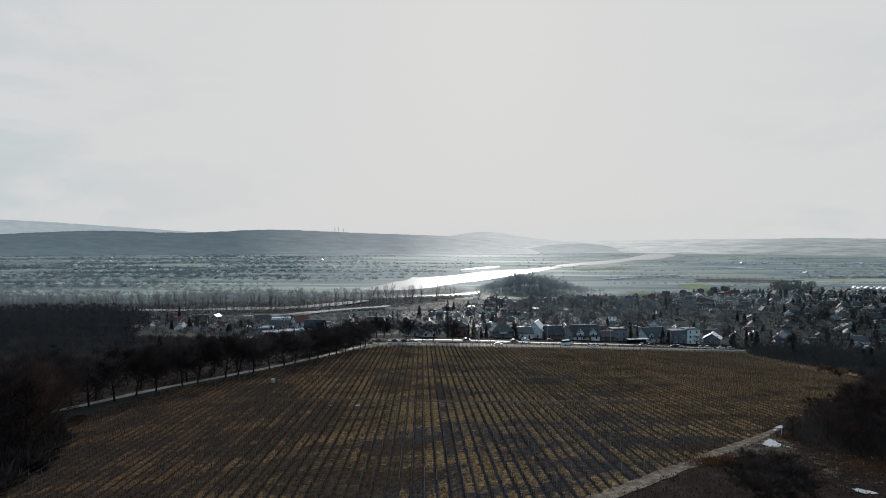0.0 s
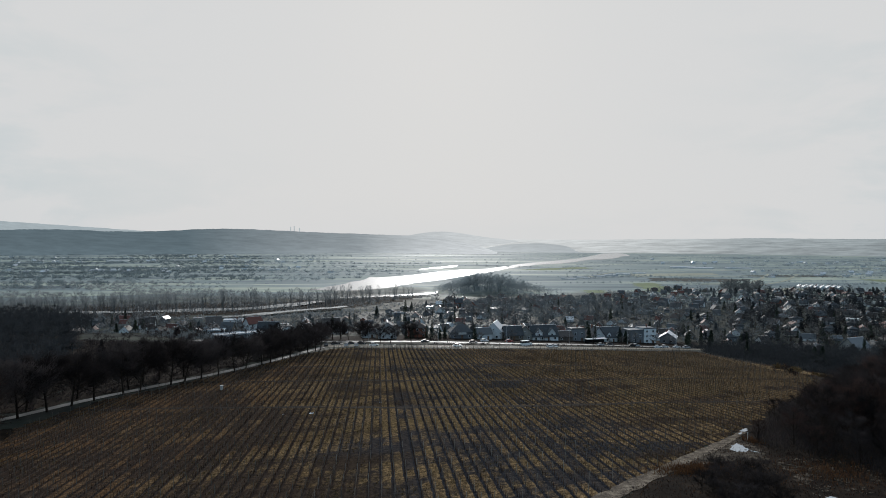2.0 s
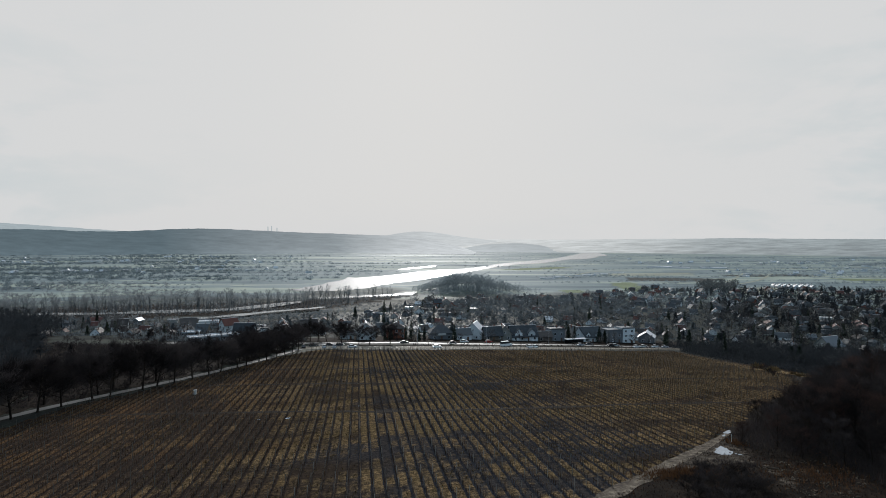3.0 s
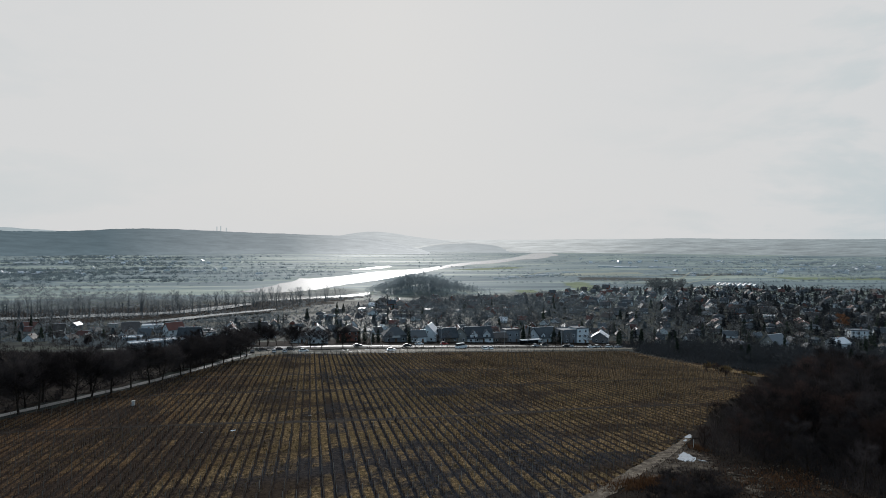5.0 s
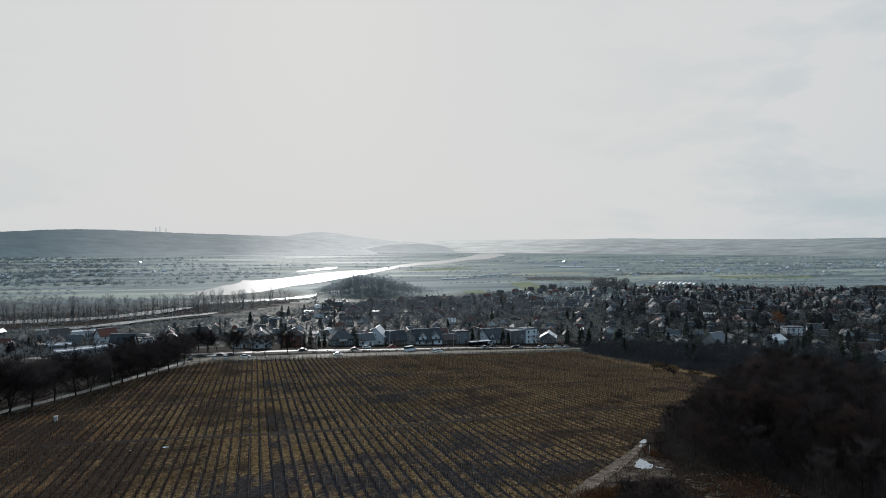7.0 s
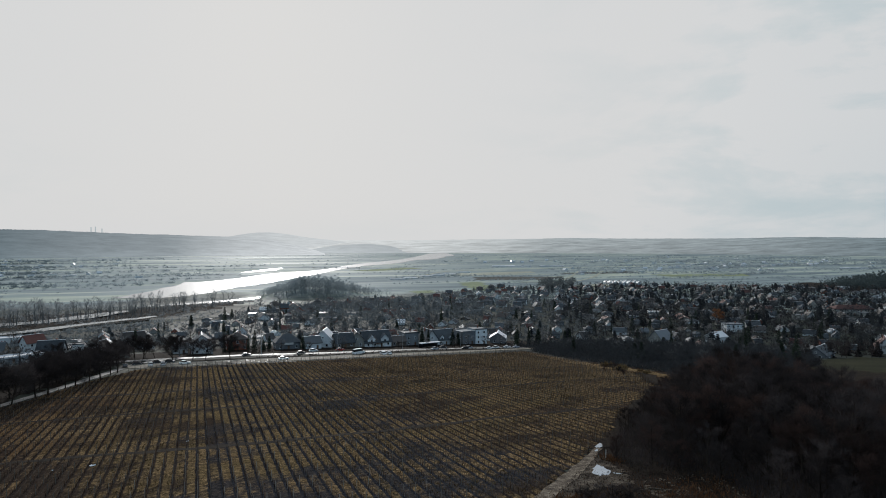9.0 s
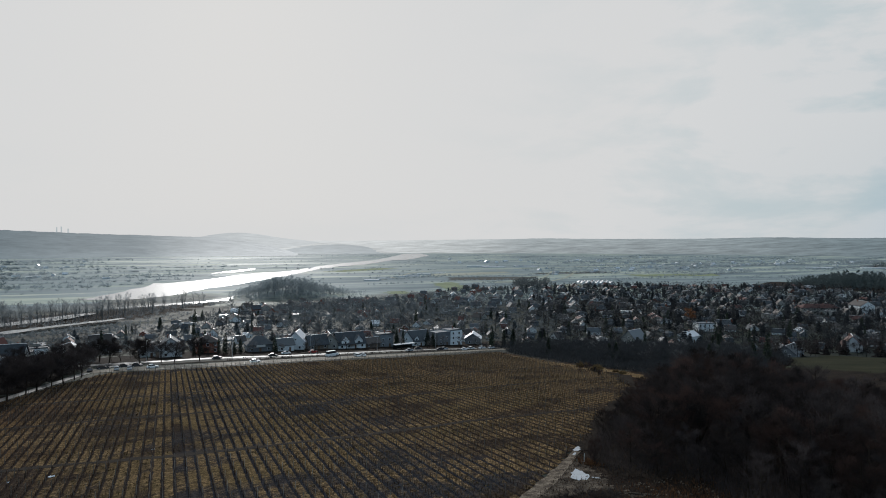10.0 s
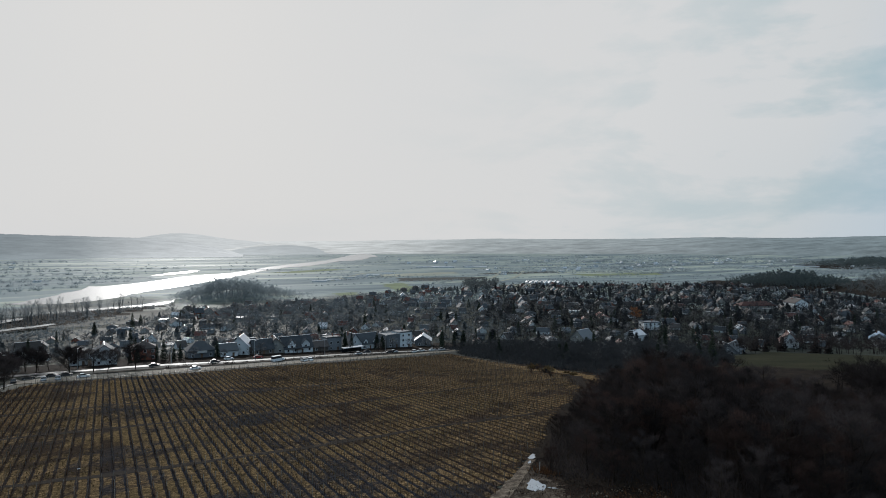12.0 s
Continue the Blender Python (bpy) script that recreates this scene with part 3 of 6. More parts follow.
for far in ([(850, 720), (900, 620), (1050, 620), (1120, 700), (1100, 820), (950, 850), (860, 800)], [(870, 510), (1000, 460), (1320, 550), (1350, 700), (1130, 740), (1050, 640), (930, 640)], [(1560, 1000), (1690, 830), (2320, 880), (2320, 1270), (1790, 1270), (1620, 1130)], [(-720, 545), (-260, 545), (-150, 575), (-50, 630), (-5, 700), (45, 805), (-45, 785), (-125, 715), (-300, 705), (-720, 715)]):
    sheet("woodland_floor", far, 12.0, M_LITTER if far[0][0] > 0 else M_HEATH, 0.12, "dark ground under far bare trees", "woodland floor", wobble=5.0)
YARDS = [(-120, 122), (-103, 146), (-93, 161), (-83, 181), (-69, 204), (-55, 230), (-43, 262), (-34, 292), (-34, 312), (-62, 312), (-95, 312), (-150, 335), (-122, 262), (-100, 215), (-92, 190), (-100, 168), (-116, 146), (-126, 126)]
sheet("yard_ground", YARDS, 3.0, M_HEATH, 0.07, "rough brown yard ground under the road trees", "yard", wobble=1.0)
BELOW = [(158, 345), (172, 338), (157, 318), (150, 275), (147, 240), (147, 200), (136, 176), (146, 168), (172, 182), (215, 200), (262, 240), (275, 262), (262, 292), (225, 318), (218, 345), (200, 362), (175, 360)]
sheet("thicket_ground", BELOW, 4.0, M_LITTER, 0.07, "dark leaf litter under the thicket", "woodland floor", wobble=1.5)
for shape, mat, words in (
        ([(393, 1040), (435, 1050), (415, 930), (372, 850), (362, 890)], M_FARGREEN, "bright green meadow behind the last houses"),
        ([(270, 905), (305, 910), (290, 862), (264, 858)], M_FARGREEN, "small bright green lawn among gardens"),
        ([(546, 918), (650, 950), (600, 880), (530, 830), (505, 850)], M_FARPALE, "yellowish stubble field by the terrace"),
        ([(487, 1313), (690, 1338), (662, 1272), (461, 1213)], M_FARPALE, "pale stubble strip on the plain"),
        ([(484, 1181), (659, 1133), (578, 1062), (446, 1095)], M_FARDARK, "dark ploughed field on the plain"),
        ([(700, 1250), (900, 1270), (880, 1200), (720, 1190)], M_FARDARK, "dark ploughed field on the plain"),
        ([(860, 1130), (1060, 1090), (1010, 1020), (850, 1060)], M_FARGREEN, "green winter wheat strip on the plain"),
        ([(300, 1500), (470, 1620), (500, 1560), (340, 1450)], M_FARGREEN, "green winter wheat strip on the plain")):
    sheet("field", shape, 8.0, mat, 0.15, words, "field", wobble=2.0)
for line, wide in (([(476, 1062), (572, 1028), (655, 1114), (727, 1213), (796, 1312)], 6), ([(499, 1014), (575, 995), (656, 1054), (744, 1156), (843, 1288)], 6), ([(342, 1160), (511, 1403), (667, 1410), (871, 1470), (1300, 1560)], 8), ([(524, 1246), (679, 1213), (868, 1191), (1100, 1090)], 6)):
    ribbon("farm_road", line, wide, M_FARPALE, 0.3, "pale farm road across the plain", "road", 0.4, 12.0)
GARDENS = [(-62, 322.5), (-20, 324), (20, 329), (47, 328.5), (72, 331.5), (102, 339.5), (133, 345), (172, 353), (205, 372), (190, 392), (140, 392), (60, 374), (-10, 368), (-62, 346)]
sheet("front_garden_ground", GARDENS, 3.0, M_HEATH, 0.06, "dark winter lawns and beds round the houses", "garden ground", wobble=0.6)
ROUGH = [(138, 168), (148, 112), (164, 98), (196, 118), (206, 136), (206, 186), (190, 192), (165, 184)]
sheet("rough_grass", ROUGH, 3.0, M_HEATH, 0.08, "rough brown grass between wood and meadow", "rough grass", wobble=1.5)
MEADOW = [(205, 135), (250, 150), (330, 215), (330, 270), (255, 235), (205, 195), (190, 185)]
sheet("meadow", MEADOW, 4.0, M_MEADOW, 0.06, "dull green winter meadow below the wood", "meadow", wobble=2.0)
for line, w, mat in (([(-76, 169), (-50, 165), (-21, 160), (10, 153.5), (40, 150.8), (70, 151), (98, 148)], [1.2, 1.6, 2.0, 1.9, 1.5, 1.6, 1.0], M_LITTER), ([(-64, 205), (-27, 200.5), (10, 195.5), (42, 191), (92, 193.5), (135, 194.5)], 1.4, M_HEATH), ([(-45, 236), (-15, 231), (15, 230), (60, 229), (110, 231), (139, 233)], 1.4, M_HEATH)):
    ribbon("headland_track", line, w, mat, 0.10, "trodden earth track between vineyard blocks", "track", 0.45)
ribbon("dirt_track", [(70, 121.5), (66, 117.5), (58, 110), (48, 101.5), (37, 92), (25, 82), (8, 69), (-14, 50), (-40, 22)], [0.8, 2.2, 2.9, 3.0, 2.9, 2.9, 2.9, 2.9, 2.9], M_TRACK, 0.11, "rutted pale dirt track with wheel marks along the vineyard", "track", 0.14, 1.5)
CLEARING = [(46, 98.6), (52, 104), (58, 109.3), (63.5, 114), (65, 113.5), (63, 108), (61.6, 103), (60.4, 99), (57, 99.8), (53, 99.6), (49, 98.2)]
sheet("clearing_earth", CLEARING, 0.5, M_EARTH, 0.09, "bare trodden brown earth around the puddles", "earth", wobble=0.35)
RING = [(60.4, 99.5), (61.4, 96), (60.8, 92), (58.5, 87), (57.6, 88), (59.6, 92.5), (60, 96)]
sheet("clearing_earth", RING, 0.5, M_EARTH, 0.09, "worn earth rim round the bushy hollow", "earth", wobble=0.4)
ribbon("dry_verge", [(148, 300), (142, 262), (139, 235), (141, 206), (138, 190), (131, 178), (122, 171)], [2, 4, 6, 8, 6, 4, 2], M_DRYGRASS, 0.20, "golden dry grass verge beside the vineyard", "verge", 0.8, 4.0)
ribbon("dry_verge", [(-66, 85), (-70, 112), (-79, 140), (-81, 152)], [2, 4.5, 4.5, 3], M_HEATH, 0.10, "strip of rusty dry grass beside the grove", "verge", 0.6, 4.0)
ribbon("alley_road", [(-150, 88), (-118, 120), (-99, 146), (-89, 161), (-79, 181), (-65, 204), (-51, 230), (-39, 262), (-30, 292), (-22, 312), (-6, 322)], 3.3, M_WETROAD, 0.14, "narrow wet asphalt road lined with bare trees", "road", 0.1, 4.0)
ribbon("road", [(-96, 326), (-78, 322), (-60, 318), (-20, 320), (20, 325), (47, 324), (72, 327), (102, 335), (133, 340), (174, 348), (230, 372), (300, 420)], 6.0, M_ASPHALT, 0.12, "wet two-lane village road shining in the sun", "road", 0.1, 5.0)
ribbon("gravel_strip", [(-16, 299), (20, 300.5), (60, 304), (100, 312), (140, 326), (168, 338)], [11, 12, 11, 10, 8, 5], M_GRAVEL, 0.10, "pale gravel parking strip between vineyard and road", "parking strip", 0.4, 4.0)
ribbon("parking_lot", [(-30, 300), (-18, 299.5), (-2, 300)], [9, 11, 11], M_GRAVEL, 0.15, "grey asphalt parking place by the field corner", "parking", 0.1, 4.0)
ribbon("dry_verge", [(-4, 310), (40, 313), (80, 319), (120, 328), (150, 336)], [3, 4, 4, 4, 3], M_HEATH, 0.14, "dark brown grass verge between gravel and road", "verge", 0.5, 4.0)

# river, flooded meadows and ponds
def water_body(name, left, right, level, label, category, step=25.0, ragged=2.0):
    """Still water between two banks."""
    a, b = glide(left, step), glide(right, step)
    n = max(len(a), len(b))

    def even(line):
        run = np.concatenate([[0], np.cumsum(np.hypot(*np.diff(line, axis=0).T))])
        return np.stack([np.interp(np.linspace(0, run[-1], n), run, line[:, k]) for k in (0, 1)], 1)

    a, b = even(a), even(b)
    rough_edge = np.random.default_rng(n).normal(0, ragged, (2, n, 2))
    a, b = a + rough_edge[0], b + rough_edge[1]
    verts = [(*(p * (1 - u) + q * u), level) for p, q in zip(a, b) for u in (0, 0.5, 1)]
    faces = [(3 * i + k, 3 * i + k + 1, 3 * i + k + 4, 3 * i + k + 3) for i in range(n - 1) for k in (0, 1)]
    return tagged(new(name, build_mesh(name, verts, faces, M_WATER)), label, category, kind="structure")


NORTH_BANK = [(-118, 928), (-95, 985), (-72, 1060), (-50, 1150), (-46, 1212), (-26, 1202), (35, 1270), (100, 1388), (150, 1462), (221, 1527), (300, 1680), (395, 1870), (581, 2140), (657, 2270), (856, 2690), (960, 2930), (1035, 3030), (1090, 3040)]
SOUTH_BANK = [(-112, 920), (-85, 910), (-55, 908), (-10, 948), (28, 1040), (69, 1102), (141, 1243), (184, 1331), (250, 1470), (326, 1622), (395, 1740), (498, 1850), (665, 2140), (725, 2170), (863, 2400), (890, 2490), (990, 2640), (1085, 2990)]
water_body("river", NORTH_BANK, SOUTH_BANK, -32.6, "wide calm river shining towards the low sun", "river")
ribbon("backwater", [(-62, 785), (-5, 806), (54, 846), (86, 902), (125, 960)], [14, 20, 20, 16, 6], M_WATER, 0, "long flooded strip beside the river bank", "water", 1.2, 8.0, flat=-30.9)
ribbon("pond", [(-330, 612), (-250, 610), (-190, 622), (-150, 630), (-119, 650), (-74, 706)], [8, 22, 12, 24, 17, 28, 10], M_WATER, 0, "narrow pond between rows of bare trees", "pond", 1.0, 8.0, flat=-26.9)
ribbon("pond", [(-150, 545), (-122, 561), (-88, 592), (-43, 628)], [7, 13, 10, 7], M_WATER, 0, "thin channel of water behind the gardens", "pond", 0.8, 8.0, flat=-24.4)
ribbon("pond", [(165, 1690), (103, 1560), (62, 1500)], [16, 44, 14], M_WATER, 0, "shallow bay behind a spit of land", "water", 2, 15.0, flat=-32.7)


# far ridges
def ridge(name, radius, depth, az0, az1, profile, mat, label):
    """A hill range: height above the plain by bearing, as a rounded strip of land."""
    az = np.linspace(az0, az1, int((az1 - az0) * 14))
    verts, faces = [], []
    cols = 7
    for a in az:
        top = profile(a) + 42.5 + 33
        for k in range(cols):
            u = k / (cols - 1)
            r = radius + depth * (u - 1)
            h = top * math.sin(u * math.pi / 2) ** 0.8
            h += 2.0 * noise.noise((a * 1.3, u * 5, radius * 0.01)) * (u > 0.3)
            h += 1.6 * noise.noise((a * 9.0, u * 9, radius * 0.02)) * (u > 0.3) + 1.6 * noise.noise((a * 30.0, u * 20, radius * 0.03)) * (u > 0.3)
            verts.append((r * math.sin(radians(a)), r * math.cos(radians(a)), -33.5 + max(0.2, h)))
    for i in range(len(az) - 1):
        for k in range(cols - 1):
            q = i * cols + k
            faces.append((q, q + cols, q + cols + 1, q + 1))
    ob = new(name, build_mesh(name, verts, faces, mat, smooth_shade=True))
    return tagged(ob, label, "hills", kind="structure")


def bumps(*items):
    return lambda a: sum(h * math.exp(-(((a - c) / w) ** 2)) for c, w, h in items)


PX = 1 / 1134.6
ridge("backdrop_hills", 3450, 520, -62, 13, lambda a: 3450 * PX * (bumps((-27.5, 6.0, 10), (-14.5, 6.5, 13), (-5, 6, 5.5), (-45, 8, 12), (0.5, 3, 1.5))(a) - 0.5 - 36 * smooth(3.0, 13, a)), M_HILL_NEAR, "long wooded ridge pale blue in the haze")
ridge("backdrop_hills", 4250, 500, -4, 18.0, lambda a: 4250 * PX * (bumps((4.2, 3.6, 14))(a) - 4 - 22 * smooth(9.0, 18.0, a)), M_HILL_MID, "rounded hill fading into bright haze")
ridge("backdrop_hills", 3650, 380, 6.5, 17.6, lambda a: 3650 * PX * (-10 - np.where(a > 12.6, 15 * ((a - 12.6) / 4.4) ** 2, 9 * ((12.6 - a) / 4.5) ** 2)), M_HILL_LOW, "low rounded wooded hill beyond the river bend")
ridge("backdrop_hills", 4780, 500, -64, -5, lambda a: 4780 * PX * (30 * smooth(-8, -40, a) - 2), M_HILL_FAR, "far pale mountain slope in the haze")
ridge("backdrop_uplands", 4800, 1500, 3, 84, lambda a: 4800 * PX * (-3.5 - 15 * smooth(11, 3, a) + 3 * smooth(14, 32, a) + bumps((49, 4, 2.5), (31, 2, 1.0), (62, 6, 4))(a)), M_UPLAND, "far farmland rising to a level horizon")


# ---- builders for growing things ----
def tri_mesh(name, V, T, mats, index=None):
    """A mesh of triangles from arrays, fast."""
    V, T = np.asarray(V, np.float32), np.asarray(T, np.int32)
    me = bpy.data.meshes.new(name)
    me.vertices.add(len(V))
    me.vertices.foreach_set("co", V.ravel())
    me.loops.add(3 * len(T))
    me.loops.foreach_set("vertex_index", T.ravel())
    me.polygons.add(len(T))
    me.polygons.foreach_set("loop_start", np.arange(0, 3 * len(T), 3, dtype=np.int32))
    for m in mats if isinstance(mats, (list, tuple)) else [mats]:
        me.materials.append(m)
    if index is not None:
        me.polygons.foreach_set("material_index", np.asarray(index, np.int32))
    me.update(calc_edges=True)
    return me


def sticks(p0, p1, r0, r1, sides=3):
    """Tapered sticks from arrays of ends and radii: vertices and triangles."""
    p0, p1 = np.asarray(p0, float).reshape(-1, 3), np.asarray(p1, float).reshape(-1, 3)
    n = len(p0)
    r0, r1 = np.broadcast_to(r0, n), np.broadcast_to(r1, n)
    d = p1 - p0
    d /= np.maximum(np.linalg.norm(d, axis=1), 1e-6)[:, None]
    ref = np.where(np.abs(d[:, 2:3]) > 0.9, [[1.0, 0, 0]], [[0, 0, 1.0]])
    u = np.cross(d, ref)
    u /= np.linalg.norm(u, axis=1)[:, None]
    v = np.cross(d, u)
    a = np.linspace(0, 2 * np.pi, sides, endpoint=False)
    ring = np.cos(a)[None, :, None] * u[:, None] + np.sin(a)[None, :, None] * v[:, None]
    V = np.concatenate([p0[:, None] + ring * r0[:, None, None], p1[:, None] + ring * r1[:, None, None]], 1)
    k = np.arange(sides)
    k2 = (k + 1) % sides
    t = np.concatenate([np.stack([k, k2, k2 + sides], 1), np.stack([k, k2 + sides, k + sides], 1)])
    T = (np.arange(n) * 2 * sides)[:, None, None] + t[None]
    return V.reshape(-1, 3), T.reshape(-1, 3)


def blades(base, way, length, width, rng):
    """Thin pointed blades (twigs, grass, needles): one triangle each."""
    n = len(base)
    way = way / np.maximum(np.linalg.norm(way, axis=1), 1e-6)[:, None]
    side = np.cross(way, rng.normal(0, 1, (n, 3)))
    side /= np.maximum(np.linalg.norm(side, axis=1), 1e-6)[:, None]
    w, l = np.broadcast_to(width, n)[:, None], np.broadcast_to(length, n)[:, None]
    V = np.stack([base - side * w / 2, base + side * w / 2, base + way * l], 1).reshape(-1, 3)
    return V, np.arange(3 * n).reshape(-1, 3)


def merged(*pieces):
    V, T, at = [], [], 0
    for v, t in pieces:
        V.append(v)
        T.append(t + at)
        at += len(v)
    return np.concatenate(V), np.concatenate(T)


def tree_shape(seed, h, spread, bole=0.25, limbs=7, subs=5, twigs=1200, twig_len=1.1, twig_w=0.05, stems=1, upright=0.6, cheap=False):
    """A bare tree: bole and limbs, then finer boughs with a haze of twigs."""
    rng = np.random.default_rng(seed)
    wood, fine, tips, ways = [], [], [], []
    r = h * 0.021 / math.sqrt(stems)
    for s in range(stems):
        lean = rng.normal(0, 0.07 if stems == 1 else 0.35, 2)
        top_h = h * (0.90 if stems == 1 else rng.uniform(0.6, 0.85))
        nn = 3 if cheap else 6
        nodes_t = np.linspace(0, 1, nn)
        spine = np.stack([lean[0] * top_h * nodes_t + rng.normal(0, 0.12, nn) * nodes_t, lean[1] * top_h * nodes_t + rng.normal(0, 0.12, nn) * nodes_t, top_h * nodes_t], 1)
        rad = r * (1 - 0.85 * nodes_t) + 0.02
        wood.append(sticks(spine[:-1], spine[1:], rad[:-1], rad[1:], 3 if cheap else 5))
        if not cheap:
            wood.append(sticks([spine[0] - (0, 0, 0.4)], [spine[0] + (0, 0, 0.5)], [r * 1.5], [r * 1.02], 5))
        for k in range(limbs):
            u = bole + (1 - bole) * (k + rng.uniform(0, 0.8)) / limbs
            p = np.array([np.interp(u, nodes_t, spine[:, i]) for i in range(3)])
            a = k * 2.4 + rng.uniform(-0.5, 0.5)
            reach = spread * (0.38 + 0.75 * math.sin(math.pi * (0.18 + 0.78 * u))) * rng.uniform(0.75, 1.1)
            rise = h * ((1 - u) * rng.uniform(0.35, 0.8) * upright + 0.07)
            pts = [p]
            for q in (0.35, 0.7, 1.0):
                pts.append(p + np.array([math.cos(a) * reach * q, math.sin(a) * reach * q, rise * q ** 1.3]) + rng.normal(0, 0.18, 3) * q)
                a += rng.normal(0, 0.18)
            pts = np.array(pts)
            lr = np.array([0.45, 0.32, 0.2, 0.08]) * r * (1.1 - 0.6 * u) + 0.012
            wood.append(sticks(pts[:-1], pts[1:], lr[:-1], lr[1:], 3))
            for j in range(subs):
                v = rng.uniform(0.25, 1.0)
                b = np.array([np.interp(v, [0, 0.35, 0.7, 1.0], pts[:, i]) for i in range(3)])
                aa = a + rng.uniform(-1.5, 1.5)
                ll = reach * rng.uniform(0.25, 0.55)
                e = b + np.array([math.cos(aa) * ll, math.sin(aa) * ll, ll * rng.uniform(0.2, 1.2)])
                fine.append((b, e))
                tips.append((b, e))
            tips.append((pts[2], pts[3]))
    if fine:
        f = np.array(fine)
        sub_wood = sticks(f[:, 0], f[:, 1], 0.045, 0.015, 3)
    tp = np.array(tips)
    pick = rng.integers(0, len(tp), twigs)
    along = rng.uniform(0.15, 1.05, twigs)[:, None]
    base = tp[pick, 0] * (1 - along) + tp[pick, 1] * along
    base = base + rng.normal(0, 1, (twigs, 3)) * np.array([0.11, 0.11, 0.08]) * spread
    axis_p = base * np.array([1, 1, 0.8]) - np.array([0, 0, 0.36 * h])
    axis_p /= np.maximum(np.linalg.norm(axis_p, axis=1), 0.1)[:, None]
    way = axis_p * 0.9 + rng.normal(0, 0.55, (twigs, 3)) + np.array([0, 0, 0.45])
    tw = blades(base, way, twig_len * rng.uniform(0.5, 1.3, twigs), twig_w * rng.uniform(0.7, 1.3, twigs), rng)
    return merged(*wood), merged(sub_wood, tw)


def add_tree(name, shape, mats, label, category="tree", group=""):
    """A tree at the origin: an Empty with trunk and crown."""
    root = tagged(new(name), label, category, group)
    part("trunk", tri_mesh("trunk", *shape[0], mats[0]), root)
    part("crown", tri_mesh("crown", *shape[1], mats[1]), root)
    return root


def conifer_shape(seed, h, spread, tiers=16, per=10, droop=0.25, width=0.5):
    """A spruce: straight trunk, tiers of drooping boughs with needle sprays."""
    rng = np.random.default_rng(seed)
    trunk = sticks([(0, 0, -0.3)], [(0, 0, h * 0.97)], [h * 0.016], [0.02], 5)
    base, way, ln = [], [], []
    for k in range(tiers):
        u = 0.08 + 0.9 * k / tiers
        reach = spread * (1 - u) ** 0.8 * rng.uniform(0.85, 1.12) + 0.15
        for j in range(per):
            a = j * 2 * math.pi / per + rng.uniform(-0.35, 0.35) + k
            for s in range(3):
                q = (0.1, 0.4, 0.65)[s]
                base.append((math.cos(a) * reach * q, math.sin(a) * reach * q, h * u - droop * reach * q + rng.normal(0, 0.1)))
                way.append((math.cos(a) + rng.normal(0, 0.35), math.sin(a) + rng.normal(0, 0.35), -droop + rng.normal(0.1, 0.3)))
                ln.append(reach * 0.5 + 0.3)
    way, base, ln = np.array(way), np.array(base), np.array(ln)
    crown = blades(base, way, ln, width, rng)
    crown2 = blades(base, way + rng.normal(0, 0.3, way.shape), ln * 0.8, width, rng)
    return trunk, merged(crown, crown2)


def place(root, x, y, turn=0.0, scale=1.0, tilt=0.0, dz=0.0):
    return Matrix.Translation((x, y, gz(x, y) + dz)) @ Euler((tilt, 0, turn)).to_matrix().to_4x4() @ Matrix.Diagonal((scale, scale, scale, 1))


class Grower:
    """Sets copies of a few prototype trees; the first use of each is the prototype itself."""

    def __init__(self, protos):
        self.protos, self.used = protos, set()

    def put(self, k, x, y, turn, scale, label=""):
        p = self.protos[k % len(self.protos)]
        m = place(p, x, y, turn, scale)
        if p.name not in self.used:
            self.used.add(p.name)
            p.matrix_basis = m
            ob = p
        else:
            base = p.scale.copy()
            p.scale = (1, 1, 1)
            ob = copy_thing(p, m)
            p.scale = base
        if label:
            ob["label"] = label
        return ob


def scatter(poly, gap, rng, jitter=0.38):
    """Uneven places about gap metres apart inside an outline."""
    xs, ys = [p[0] for p in poly], [p[1] for p in poly]
    out = []
    for j, y in enumerate(np.arange(min(ys), max(ys), gap * 0.87)):
        for x in np.arange(min(xs) + (j % 2) * gap / 2, max(xs), gap):
            out.append((x + rng.normal(0, gap * jitter * 0.6), y + rng.normal(0, gap * jitter * 0.6)))
    out = np.array(out)
    return out[inside(poly, out[:, 0], out[:, 1])]


# ---- vineyard ----
rc, rs = math.cos(radians(ROW_TURN)), math.sin(radians(ROW_TURN))


def row_point(u, v):
    """From row coordinates (across, along) to the plan."""
    return rc * u + rs * v, -rs * u + rc * v


rng = np.random.default_rng(5)


def in_headland(x, y):
    line1 = np.interp(x, [-80, -21, 10, 40, 70, 106], [170, 160, 153.5, 150.8, 151, 148])
    return np.minimum.reduce([np.abs(y - line1) - 1.5, np.abs(y - np.interp(x, [-64, -27, 10, 42, 92, 135], [205, 200.5, 195.5, 191, 193.5, 194.5])) - 1.2, np.abs(y - 231) - 1.2]) < 0


